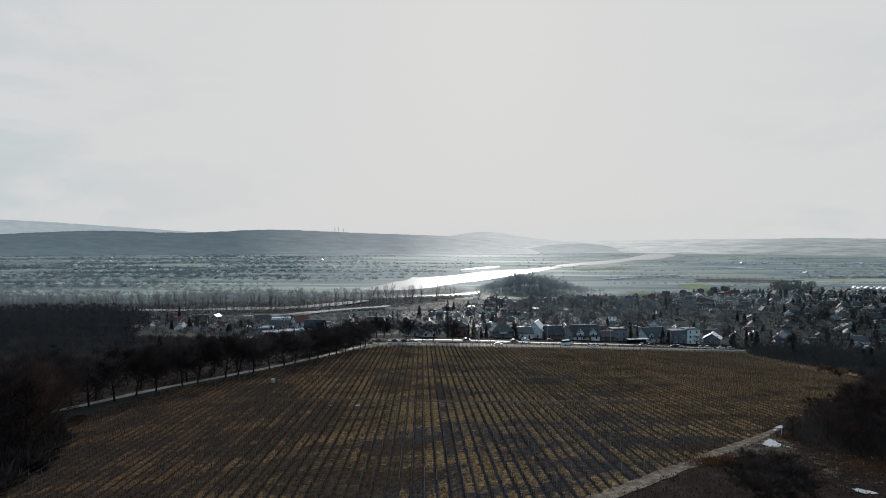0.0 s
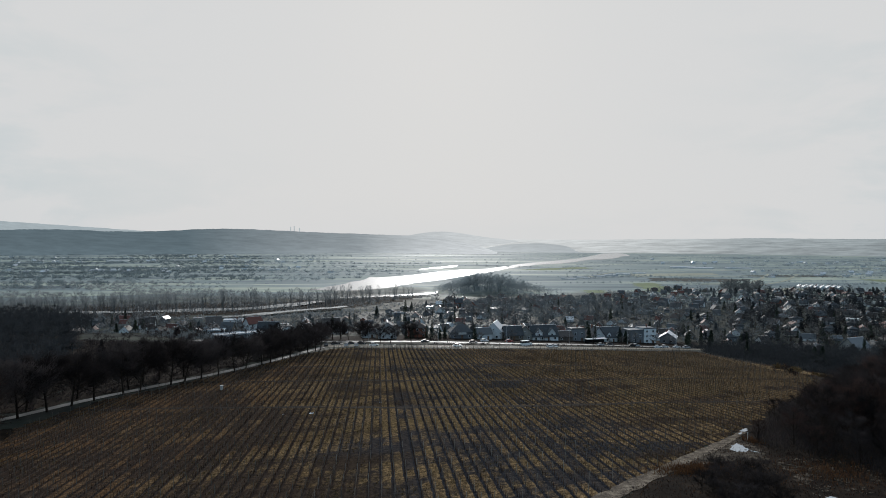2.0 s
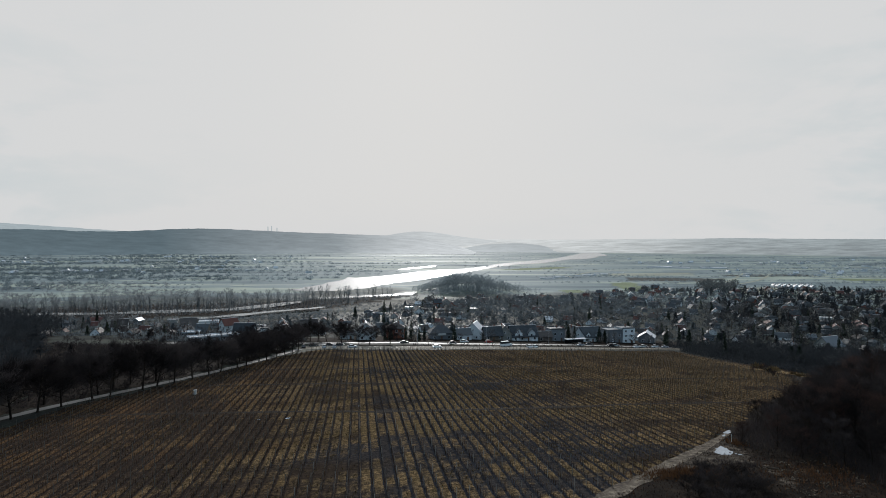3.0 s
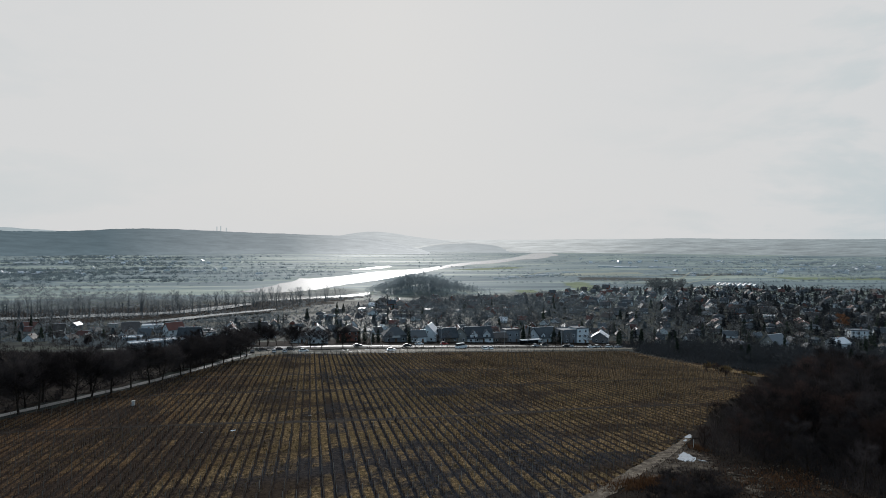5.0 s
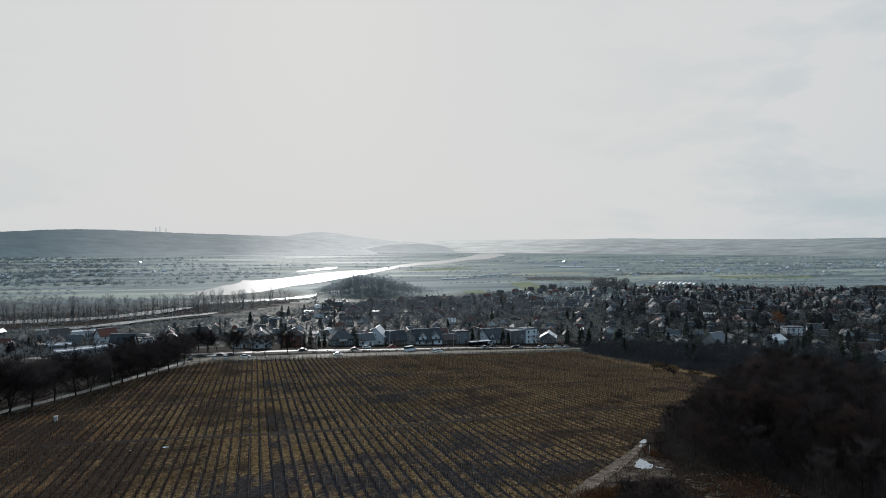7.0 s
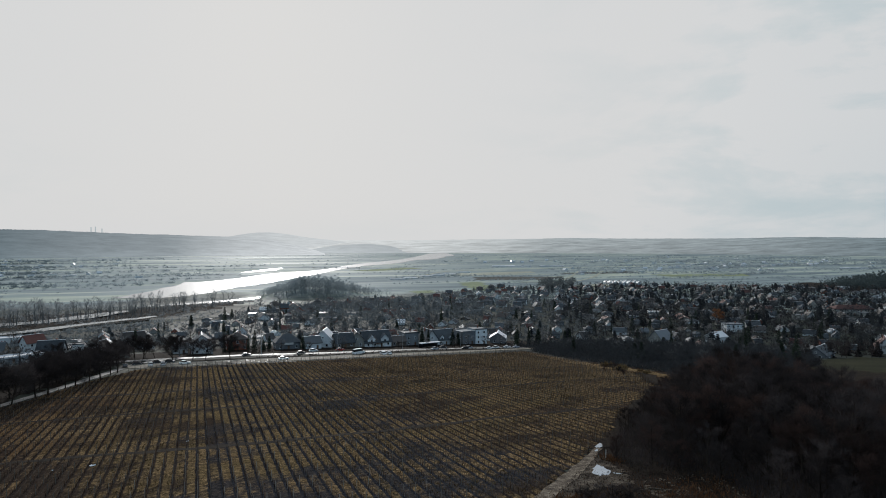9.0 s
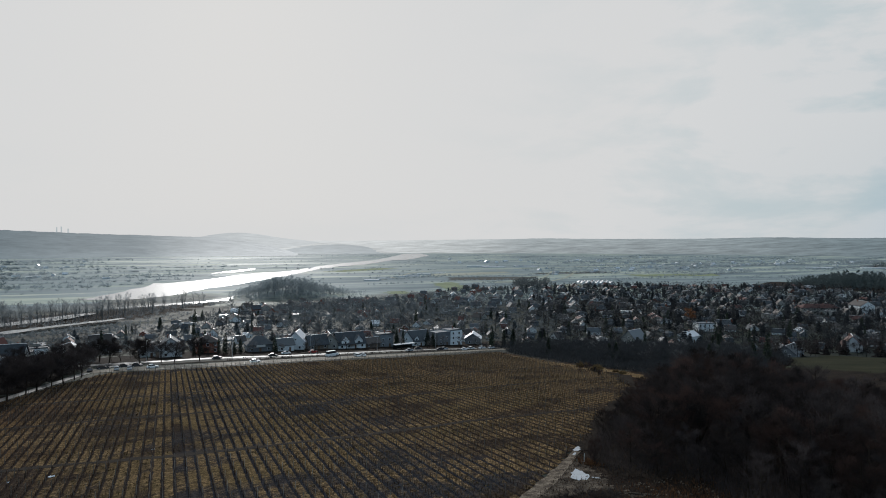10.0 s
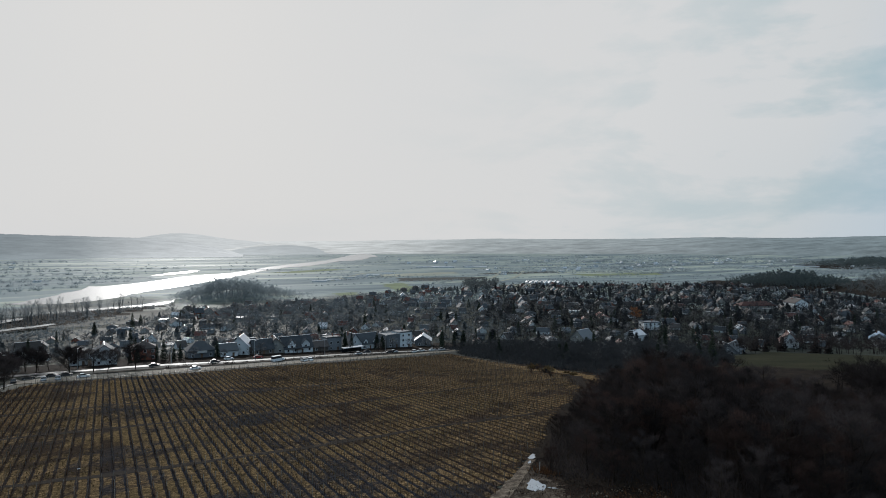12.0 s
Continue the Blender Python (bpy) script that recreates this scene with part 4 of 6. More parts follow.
post_V, post_T = sticks([(0, 0, -0.2)], [(0, 0, 1.75)], [0.042], [0.040], 4)
cap = np.array([[4, 5, 6], [4, 6, 7]])
post_mesh = tri_mesh("post", post_V, np.concatenate([post_T, cap]), M_POST)
far_posts, near_count = [], 0
for i in range(-44, 96):
    u = i * ROW_STEP
    v = np.arange(38, 330, 1.15) + rng.uniform(-0.1, 0.1, len(np.arange(38, 330, 1.15)))
    x, y = row_point(u, v)
    ok = inside(FIELD, x, y) & inside(FIELD, x - 1.5, y - 1.5) & inside(FIELD, x + 1.5, y + 2) & ~in_headland(x, y)
    if ok.sum() < 6:
        continue
    x, y, v = x[ok], y[ok], v[ok]
    row = tagged(new("vine_row"), "bare pruned vines on a trellis row of grey posts", "vine row", "vineyard rows")
    x0, y0 = x[0], y[0]
    row.location = (x0, y0, gz(x0, y0))
    o = np.array(row.location)
    z = height(x, y)
    n = len(x)
    keep = rng.random(n) < 0.95
    x, y, z = x[keep] + rng.normal(0, 0.05, keep.sum()), y[keep], z[keep]
    n = len(x)
    foot = np.stack([x, y, z - 0.05], 1) - o
    head = foot + np.stack([rng.normal(0, 0.06, n), rng.normal(0, 0.12, n), rng.uniform(0.65, 0.85, n)], 1)
    stems = sticks(foot, head, 0.045, 0.03, 3)
    along = np.array([rs, rc, 0.0])
    slope = (height(x + rs, y + rc) - z)[:, None] * np.array([0, 0, 1.0])
    cane = blades(head, (along + slope) * rng.choice([-1, 1], n)[:, None] + rng.normal(0, 0.08, (n, 3)), 1.0, 0.06, rng)
    k = 3
    b = np.repeat(head, k, 0) + np.repeat(along + slope, k, 0) * rng.uniform(-0.5, 0.5, n * k)[:, None]
    shoot = blades(b, rng.normal(0, 0.22, (n * k, 3)) + (0, 0, 1), rng.uniform(0.2, 0.62, n * k), 0.045, rng)
    part("vines", tri_mesh("vines", *merged(stems, cane, shoot), M_VINE), row)
    # posts every 5.75 m, and the wires that run between them
    pv = np.arange(40, 330, 5.75)
    px, py = row_point(u, pv + (i % 3) * 0.4)
    good = inside(FIELD, px, py) & inside(FIELD, px - 1.5, py - 1.5) & inside(FIELD, px + 1.5, py + 2) & ~in_headland(px, py)
    px, py = px[good], py[good]
    pz = height(px, py)
    seg0 = np.stack([px, py, pz], 1) - o
    ends = np.hypot(np.diff(px), np.diff(py)) < 7
    if ends.any():
        a, c = seg0[:-1][ends], seg0[1:][ends]
        wires = merged(*[sticks(a + (0, 0, hh), c + (0, 0, hh), 0.008, 0.008, 3) for hh in (0.75, 1.6)])
        tagged(part("trellis_wire", tri_mesh("trellis_wire", *wires, M_WIRE), row), kind="stuff")
    for q, (ax, ay) in zip(seg0, zip(px, py)):
        if -8 < ax < 34 and 84 < ay < 152 and near_count < 300:
            p = part("post", post_mesh, row, loc=q)
            p.rotation_euler = (rng.normal(0, 0.03), rng.normal(0, 0.03), rng.uniform(0, 1.5))
            near_count += 1
        else:
            far_posts.append(q + o)
fp = np.array(far_posts)
tops = fp + np.stack([rng.normal(0, 0.05, len(fp)), rng.normal(0, 0.05, len(fp)), rng.uniform(1.65, 1.8, len(fp))], 1)
posts = new("vineyard_posts", tri_mesh("vineyard_posts", *sticks(fp - (0, 0, 0.2), tops, 0.042, 0.04, 4), M_POST))
tagged(posts, "many grey weathered wooden trellis posts across the vineyard", "posts", kind="stuff")

# grass tufts in the lanes
n = 95000
tu = (rng.integers(-44, 96, n) + 0.5 + rng.normal(0, 0.16, n)) * ROW_STEP
tx, ty = row_point(tu, rng.uniform(40, 320, n))
thick = np.array([noise.noise((a * 0.05, b * 0.03, 1.0)) for a, b in zip(tx, ty)])
ok = inside(FIELD, tx, ty) & ~in_headland(tx, ty) & (thick + rng.normal(0, 0.2, n) > -0.02)
tx, ty = tx[ok], ty[ok]
base = np.repeat(np.stack([tx, ty, height(tx, ty) + 0.04], 1), 2, 0)
base[:, :2] += rng.normal(0, 0.12, (len(base), 2))
grass = blades(base, rng.normal(0, 0.5, base.shape) + (0, 0, 0.8), rng.uniform(0.18, 0.4, len(base)), 0.16, rng)
tagged(new("dry_grass", tri_mesh("dry_grass", *grass, M_DRYGRASS)), "tufts of straw-coloured dry grass between the vine rows", "grass", kind="stuff")


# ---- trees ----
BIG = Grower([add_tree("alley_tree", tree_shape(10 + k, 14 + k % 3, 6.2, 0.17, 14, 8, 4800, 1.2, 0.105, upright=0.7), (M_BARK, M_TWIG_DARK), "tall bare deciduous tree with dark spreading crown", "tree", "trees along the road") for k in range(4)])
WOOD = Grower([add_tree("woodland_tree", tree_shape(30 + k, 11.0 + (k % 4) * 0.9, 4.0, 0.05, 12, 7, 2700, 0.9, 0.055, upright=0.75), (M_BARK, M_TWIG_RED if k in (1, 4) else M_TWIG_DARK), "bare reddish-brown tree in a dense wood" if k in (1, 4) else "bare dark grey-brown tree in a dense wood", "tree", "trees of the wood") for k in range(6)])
GARDEN = Grower([add_tree("garden_tree", tree_shape(50 + k, 7.5 + k * 0.9, 3.0, 0.15, 9, 5, 800, 0.95, 0.08), (M_BARK, M_TWIG), "bare garden tree with fine grey-brown twigs", "tree", "garden trees") for k in range(5)])
SPRUCE = Grower([add_tree("spruce_tree", conifer_shape(70 + k, 10.5 + k * 1.4, (2.6, 2.2, 1.6)[k % 3]), (M_BARK, M_NEEDLE), "dark green spruce tree with drooping boughs", "tree", "garden conifers") for k in range(4)])
SHRUB = Grower([add_tree("shrub", tree_shape(90 + k, 2.6 + 0.5 * k, 1.5, 0.1, 4, 4, 700, 0.7, 0.05, 3), (M_BARK, M_TWIG_RED if k % 2 else M_TWIG_DARK), "low leafless thorny shrub with reddish twigs" if k % 2 else "low leafless grey-brown shrub", "shrub", "scrub by the track") for k in range(4)])

def rim(poly, x, y):
    """How far a place lies from an outline's edge."""
    best = 1e9
    for (ax, ay), (bx, by) in zip(poly, poly[1:] + poly[:1]):
        t = max(0.0, min(1.0, ((x - ax) * (bx - ax) + (y - ay) * (by - ay)) / ((bx - ax) ** 2 + (by - ay) ** 2)))
        best = min(best, math.hypot(ax + t * (bx - ax) - x, ay + t * (by - ay) - y))
    return best


rng = np.random.default_rng(11)
# alley along the narrow road
road_line = glide([(-118, 120), (-99, 146), (-89, 161), (-79, 181), (-65, 204), (-51, 230), (-39, 262), (-30, 290)], 1.0)
tang = np.gradient(road_line, axis=0)
tang /= np.linalg.norm(tang, axis=1)[:, None]
k = 0
for s in range(4, len(road_line) - 2, 7):
    p, t = road_line[s], tang[s]
    side = np.array([-t[1], t[0]])
    q = p + (-side * rng.uniform(2.3, 3.0) if s > 46 else side * rng.uniform(3.0, 4.0)) + t * rng.normal(0, 1.0)
    BIG.put(k, q[0], q[1], rng.uniform(0, 6), rng.uniform(0.88, 1.05) * (1.15 - 0.53 * s / len(road_line)))
    k += 1
    if rng.random() < 0.8:
        q = p + side * rng.uniform(3.6, 9)
        BIG.put(k, q[0], q[1], rng.uniform(0, 6), rng.uniform(0.75, 0.95) * (1.12 - 0.46 * s / len(road_line)))
        k += 1
for x, y in ((-45, 268), (-43, 278), (-40, 287), (-48, 292), (-37, 296), (-44, 302), (-33, 305), (-38, 312), (-52, 300), (-60, 310), (-55, 318), (-36, 299), (-32, 306), (-30, 313), (-28, 329), (-20, 329), (-13, 329), (-44, 328)):
    BIG.put(k, x, y, rng.uniform(0, 6), rng.uniform(0.46, 0.6))
    k += 1
for x, y in ((-42, 331), (-35, 333), (-24, 332), (-10, 332)):
    BIG.put(k, x, y, rng.uniform(0, 6), rng.uniform(0.5, 0.64))
    k += 1
for x, y in ((-4, 316), (1, 315), (11, 317), (-12, 314), (-24, 325), (-32, 327)):
    BIG.put(k, x, y, rng.uniform(0, 6), rng.uniform(0.55, 0.7))
    k += 1
# the wood beside the track and the grove at the field's other corner
for x, y in scatter(WOOD_RIGHT, 5.2, rng):
    WOOD.put(int(rng.integers(0, 6)), x, y, rng.uniform(0, 6), rng.uniform(0.82, 1.05) * (0.36 + 0.64 * min(1.0, rim(WOOD_RIGHT, x, y) / 17)) * (1 - 0.42 * float(smooth(8, 52, 0.8 * x - 0.55 * y))))
for x, y in scatter(GROVE_LEFT, 8.0, rng):
    WOOD.put(int(rng.integers(0, 6)), x, y, rng.uniform(0, 6), rng.uniform(1.15, 1.5))


def undergrowth(name, poly, count, high, mat, label, seed, broad=0.09):
    """A tangle of thin stems that fills a wood up to a few metres."""
    r = np.random.default_rng(seed)
    xs, ys = [p[0] for p in poly], [p[1] for p in poly]
    x, y = r.uniform(min(xs), max(xs), count), r.uniform(min(ys), max(ys), count)
    ok = inside(poly, x, y)
    x, y = x[ok], y[ok]
    clump = np.array([0.55 + 0.6 * noise.noise((a * 0.12, b * 0.12, seed)) for a, b in zip(x, y)])
    b = np.stack([x, y, height(x, y) + r.uniform(-0.1, 0.55, len(x)) * high * clump], 1)
    v, t = blades(b, r.normal(0, 0.45, b.shape) + (0, 0, 1), high * 0.5 * r.uniform(0.5, 1.2, len(x)), broad, r)
    return tagged(new(name, tri_mesh(name, v, t, mat)), label, "undergrowth", kind="stuff")


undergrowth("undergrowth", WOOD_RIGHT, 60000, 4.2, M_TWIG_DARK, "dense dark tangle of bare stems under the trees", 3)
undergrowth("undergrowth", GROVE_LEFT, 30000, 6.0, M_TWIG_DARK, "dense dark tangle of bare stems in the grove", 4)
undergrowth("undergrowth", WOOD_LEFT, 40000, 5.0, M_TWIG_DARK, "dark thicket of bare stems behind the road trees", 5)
undergrowth("heather", HEATH, 80000, 0.7, M_TWIG_RED, "low reddish-brown heather and dead stems", 6, 0.13)
undergrowth("dead_grass", HEATH, 40000, 0.45, M_RUSTGRASS, "short rusty dead grass over the heath", 61, 0.10)
# scrub between track and wood, and at the field's far corner
SCRUB = [(44, 91), (49, 97.5), (54, 98.5), (56.3, 95), (55, 88), (51, 79), (44, 78)]
for x, y in scatter(SCRUB, 2.3, rng):
    SHRUB.put(int(rng.choice([0, 2])), x, y, rng.uniform(0, 6), rng.uniform(0.4, 0.72))
for x, y in ((129, 199), (132, 203), (134, 209), (131, 212), (136, 215), (140, 222), (141, 228)):
    SHRUB.put(int(rng.integers(0, 4)), x, y, rng.uniform(0, 6), rng.uniform(0.45, 0.75))


GOLD_BUSH = [(140, 215), (141.5, 217), (138.5, 214), (140.5, 205.5), (141, 226), (139, 200)]


def bushes(name, spots, size, mat, label, n=26, seed=1):
    """Low scrub: rounded clusters of short stems, all in one mesh."""
    r = np.random.default_rng(seed)
    spots = np.array(spots)
    k = len(spots)
    s = np.repeat(size * r.uniform(0.6, 1.3, k), n)
    c = np.repeat(np.stack([spots[:, 0], spots[:, 1], height(spots[:, 0], spots[:, 1])], 1), n, 0)
    out = r.normal(0, 1, (k * n, 3)) * (1, 1, 0.5)
    out[:, 2] = np.abs(out[:, 2])
    out /= np.linalg.norm(out, axis=1)[:, None]
    base = c + out * (s * r.uniform(0.0, 0.7, k * n))[:, None] - (0, 0, 0.1)
    v, t = blades(base, out + r.normal(0, 0.4, out.shape) + (0, 0, 0.5), s * 0.6, s * 0.16, r)
    return tagged(new(name, tri_mesh(name, v, t, mat)), label, "bushes", kind="stuff")


GROVE_EDGE = [(-63, 88), (-64.5, 108), (-69, 122), (-79, 139), (-92, 149), (-96, 138), (-84, 118), (-78, 88)]
bushes("grove_edge_bushes", scatter(GROVE_EDGE, 2.6, np.random.default_rng(48)), 3.2, M_TWIG_DARK, "dense dark bushes along the edge of the grove", 200, 48)
bushes("corner_bushes", GOLD_BUSH, 1.9, M_DRYGRASS, "round brown bushes on the grassy corner of the vineyard", 240, 47)


def far_trees(name, spots, h, spread, mat, label, twigs=90, twig_w=0.3, conifer=0.0, seed=1, form=(0.2, 5, 2), upright=0.6, dome=None, swell=30.0, fine=0.16):
    """A far wood in one mesh: trunks, boughs and twigs of every tree."""
    rng = np.random.default_rng(seed)
    kinds = [tree_shape(seed * 7 + k, h, spread, *form, twigs, h * fine, twig_w, 1, upright, cheap=True) for k in range(4)]
    kinds += [conifer_shape(seed * 7 + k, h, spread * 0.7, 7, 5, 0.2, 1.3) for k in range(2)]
    pieces = []
    for x, y in spots:
        c = rng.random() < conifer
        tr, cr = kinds[int(rng.integers(4, 6)) if c else int(rng.integers(0, 4))]
        v, t = merged(tr, cr)
        a, s = rng.uniform(0, 6.28), rng.uniform(0.7, 1.2)
        if dome:
            s *= 0.45 + 0.6 * min(1.0, rim(dome, x, y) / swell)
        w = v * s
        w = np.stack([w[:, 0] * math.cos(a) - w[:, 1] * math.sin(a) + x, w[:, 0] * math.sin(a) + w[:, 1] * math.cos(a) + y, w[:, 2] + gz(x, y)], 1)
        pieces.append((w, t))
    ob = new(name, tri_mesh(name, *merged(*pieces), mat))
    return tagged(ob, label, "trees", kind="stuff")


KNOLL = [(52, 858), (70, 828), (84, 806), (112, 812), (124, 792), (160, 806), (172, 828), (200, 838), (228, 862), (200, 880), (176, 912), (140, 900), (112, 926), (84, 900), (66, 896)]
PINES = [(875, 712), (930, 645), (1040, 640), (1100, 700), (1085, 780), (980, 810), (895, 775)]
FAR_WOOD = [(1580, 1000), (1700, 850), (2300, 900), (2300, 1250), (1800, 1250), (1640, 1120)]
EDGE_WOOD = [(880, 520), (1000, 470), (1300, 560), (1330, 690), (1130, 720), (1060, 630), (940, 630)]
BANKS = [(-700, 560), (-260, 560), (-150, 590), (-60, 640), (-20, 700), (30, 800), (-40, 770), (-120, 700), (-300, 690), (-700, 700)]
far_trees("bare_wood", scatter(WOOD_LEFT, 9.5, rng), 12, 5.0, M_TWIG_DIM, "dense bare dark wood behind the road", 210, 0.2, 0.04, 2, (0.05, 6, 2))
# riverside, knoll and far woods take the haze-painted colours
far_trees("riverside_trees", scatter(BANKS, 13, rng), 16, 2.9, M_TWIG_HAZED, "belts of tall bare trees between ponds", 170, 0.12, 0.0, 3, (0.15, 7, 2), 1.0, None, 30.0, 0.1)
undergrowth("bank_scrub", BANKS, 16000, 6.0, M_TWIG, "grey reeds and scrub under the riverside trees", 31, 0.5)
far_trees("knoll_wood", scatter(KNOLL, 5.6, rng), 14, 4.8, M_BELT, "rounded clump of bare wood near the river, painted haze-grey", 300, 0.12, 0.0, 4, (0.0, 5, 2), 0.5, KNOLL, 34, 0.11)
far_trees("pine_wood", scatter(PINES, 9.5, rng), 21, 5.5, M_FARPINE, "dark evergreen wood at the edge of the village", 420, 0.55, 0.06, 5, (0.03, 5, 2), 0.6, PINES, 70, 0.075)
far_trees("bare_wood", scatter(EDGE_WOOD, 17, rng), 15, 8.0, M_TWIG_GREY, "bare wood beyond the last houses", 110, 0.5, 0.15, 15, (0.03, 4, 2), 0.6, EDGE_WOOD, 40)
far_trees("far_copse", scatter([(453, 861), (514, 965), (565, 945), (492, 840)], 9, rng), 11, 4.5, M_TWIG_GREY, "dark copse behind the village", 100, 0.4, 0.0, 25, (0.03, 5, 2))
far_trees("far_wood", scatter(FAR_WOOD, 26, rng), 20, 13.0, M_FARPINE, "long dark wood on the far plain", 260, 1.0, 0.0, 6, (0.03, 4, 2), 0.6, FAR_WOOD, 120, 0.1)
ORCHARD = [(70, 480), (130, 470), (220, 520), (260, 640), (200, 740), (120, 720), (70, 620)]
far_trees("village_trees", scatter(ORCHARD, 13, rng), 9.0, 4.2, M_TWIG_GARDEN, "bare orchard trees and thickets among the gardens", 300, 0.10, 0.1, 7)
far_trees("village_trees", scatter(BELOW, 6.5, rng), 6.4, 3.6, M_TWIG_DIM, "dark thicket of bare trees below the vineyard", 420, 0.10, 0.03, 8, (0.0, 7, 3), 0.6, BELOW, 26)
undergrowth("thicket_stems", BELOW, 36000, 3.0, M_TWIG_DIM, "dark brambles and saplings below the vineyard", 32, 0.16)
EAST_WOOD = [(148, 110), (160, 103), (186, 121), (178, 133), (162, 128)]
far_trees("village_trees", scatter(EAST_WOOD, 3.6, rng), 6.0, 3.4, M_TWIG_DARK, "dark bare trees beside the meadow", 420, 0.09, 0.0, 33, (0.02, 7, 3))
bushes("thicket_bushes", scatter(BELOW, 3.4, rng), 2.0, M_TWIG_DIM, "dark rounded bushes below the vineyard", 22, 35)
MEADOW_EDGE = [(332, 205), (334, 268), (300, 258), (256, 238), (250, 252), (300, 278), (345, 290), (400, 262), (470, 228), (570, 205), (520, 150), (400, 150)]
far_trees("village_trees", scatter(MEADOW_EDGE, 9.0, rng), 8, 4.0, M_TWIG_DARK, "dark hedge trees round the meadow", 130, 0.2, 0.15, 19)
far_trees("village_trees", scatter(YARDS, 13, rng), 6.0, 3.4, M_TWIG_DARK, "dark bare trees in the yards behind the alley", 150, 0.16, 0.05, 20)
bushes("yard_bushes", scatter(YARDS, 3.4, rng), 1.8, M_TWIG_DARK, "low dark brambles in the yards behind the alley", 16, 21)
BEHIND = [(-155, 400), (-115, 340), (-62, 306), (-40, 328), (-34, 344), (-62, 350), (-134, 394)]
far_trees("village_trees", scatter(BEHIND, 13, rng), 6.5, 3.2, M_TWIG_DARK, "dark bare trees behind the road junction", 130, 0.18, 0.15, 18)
river_line = glide([(-230, 885), (-175, 915), (-110, 960), (-40, 1075), (40, 1165), (130, 1320), (228, 1525), (420, 1820), (680, 2180), (880, 2520), (1010, 2850), (1075, 2990), (1180, 3080), (1320, 3120)], 30.0)


def off_river(x, y, gap=110):
    return np.min(np.hypot(river_line[:, 0] - x, river_line[:, 1] - y)) > gap


spots = []
for a in range(210):
    r0, az = rng.uniform(1050, 2950), radians(rng.uniform(-48, 62))
    x0, y0 = r0 * math.sin(az), r0 * math.cos(az)
    t = radians(rng.normal(66, 22))
    for s in np.arange(0, rng.uniform(60, 420), 9):
        spots.append((x0 + math.sin(t) * s + rng.normal(0, 4), y0 + math.cos(t) * s * 0.4 + rng.normal(0, 4)))
for a in range(26):  # small woods
    r0, az = rng.uniform(1150, 2900), radians(rng.uniform(-48, 62))
    x0, y0 = r0 * math.sin(az), r0 * math.cos(az)
    for k in range(int(rng.integers(30, 110))):
        spots.append((x0 + rng.normal(0, 70), y0 + rng.normal(0, 28)))
for k in range(0, len(river_line) - 30):  # scrub on the banks
    for sgn in (-1, 1):
        if rng.random() < 0.5:
            t = river_line[k + 1] - river_line[k]
            t /= np.linalg.norm(t)
            spots.append(tuple(river_line[k] + np.array([-t[1], t[0]]) * sgn * rng.uniform(92, 125)))
spots = [q for k, q in enumerate(spots) if 900 < math.hypot(*q) < 3000 and off_river(*q, 88) and (k % 4 == 0 or not -0.25 < q[0] / q[1] < 0.27)]
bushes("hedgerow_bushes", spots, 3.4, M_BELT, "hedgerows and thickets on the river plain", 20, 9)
belts = []
for a in range(85):  # long belts of trees across the plain
    r0, az = rng.uniform(1150, 2950), rng.choice([rng.uniform(-48, -13), rng.uniform(-48, -13), rng.uniform(34, 64)])
    x0, y0 = r0 * math.sin(radians(az)), r0 * math.cos(radians(az))
    t = radians(rng.normal(64, 14))
    for s in np.arange(0, rng.uniform(150, 620), 8):
        belts.append((x0 + math.sin(t) * s + rng.normal(0, 7), y0 + math.cos(t) * s * 0.4 + rng.normal(0, 5)))
for a in range(64):  # woods on the plain
    r0, az = rng.uniform(1150, 3000), rng.choice([rng.uniform(-48, -12), rng.uniform(-48, -12), rng.uniform(30, 64)])
    x0, y0 = r0 * math.sin(radians(az)), r0 * math.cos(radians(az))
    for k in range(int(rng.integers(25, 90))):
        belts.append((x0 + rng.normal(0, 75) + rng.normal(0, 12), y0 + rng.normal(0, 26)))
belts = [q for q in belts if 1080 < math.hypot(*q) < 3250 and off_river(*q, 100)]
# haze painted by bearing: paler belts on the sun's side, darker ones left
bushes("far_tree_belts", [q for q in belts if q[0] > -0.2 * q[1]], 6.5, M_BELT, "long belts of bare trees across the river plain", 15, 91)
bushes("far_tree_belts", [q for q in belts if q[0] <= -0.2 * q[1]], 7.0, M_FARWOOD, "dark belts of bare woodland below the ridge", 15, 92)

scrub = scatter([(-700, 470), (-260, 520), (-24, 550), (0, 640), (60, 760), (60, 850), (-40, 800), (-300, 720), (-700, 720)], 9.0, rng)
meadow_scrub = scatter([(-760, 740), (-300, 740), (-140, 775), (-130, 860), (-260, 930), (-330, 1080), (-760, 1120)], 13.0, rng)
bushes("meadow_scrub", [q for q in meadow_scrub if noise.noise((q[0] * 0.006, q[1] * 0.02, 9.0)) > -0.08], 4.6, M_TWIG_HAZED, "willow scrub on the wet river meadows, painted haze-grey", 18, 77)
bushes("bank_bushes", [q for q in scrub if noise.noise((q[0] * 0.02, q[1] * 0.02, 5.0)) > -0.15], 3.0, M_TWIG_HAZED, "rough scrub and reeds on the wet ground by the ponds", 15, 29)

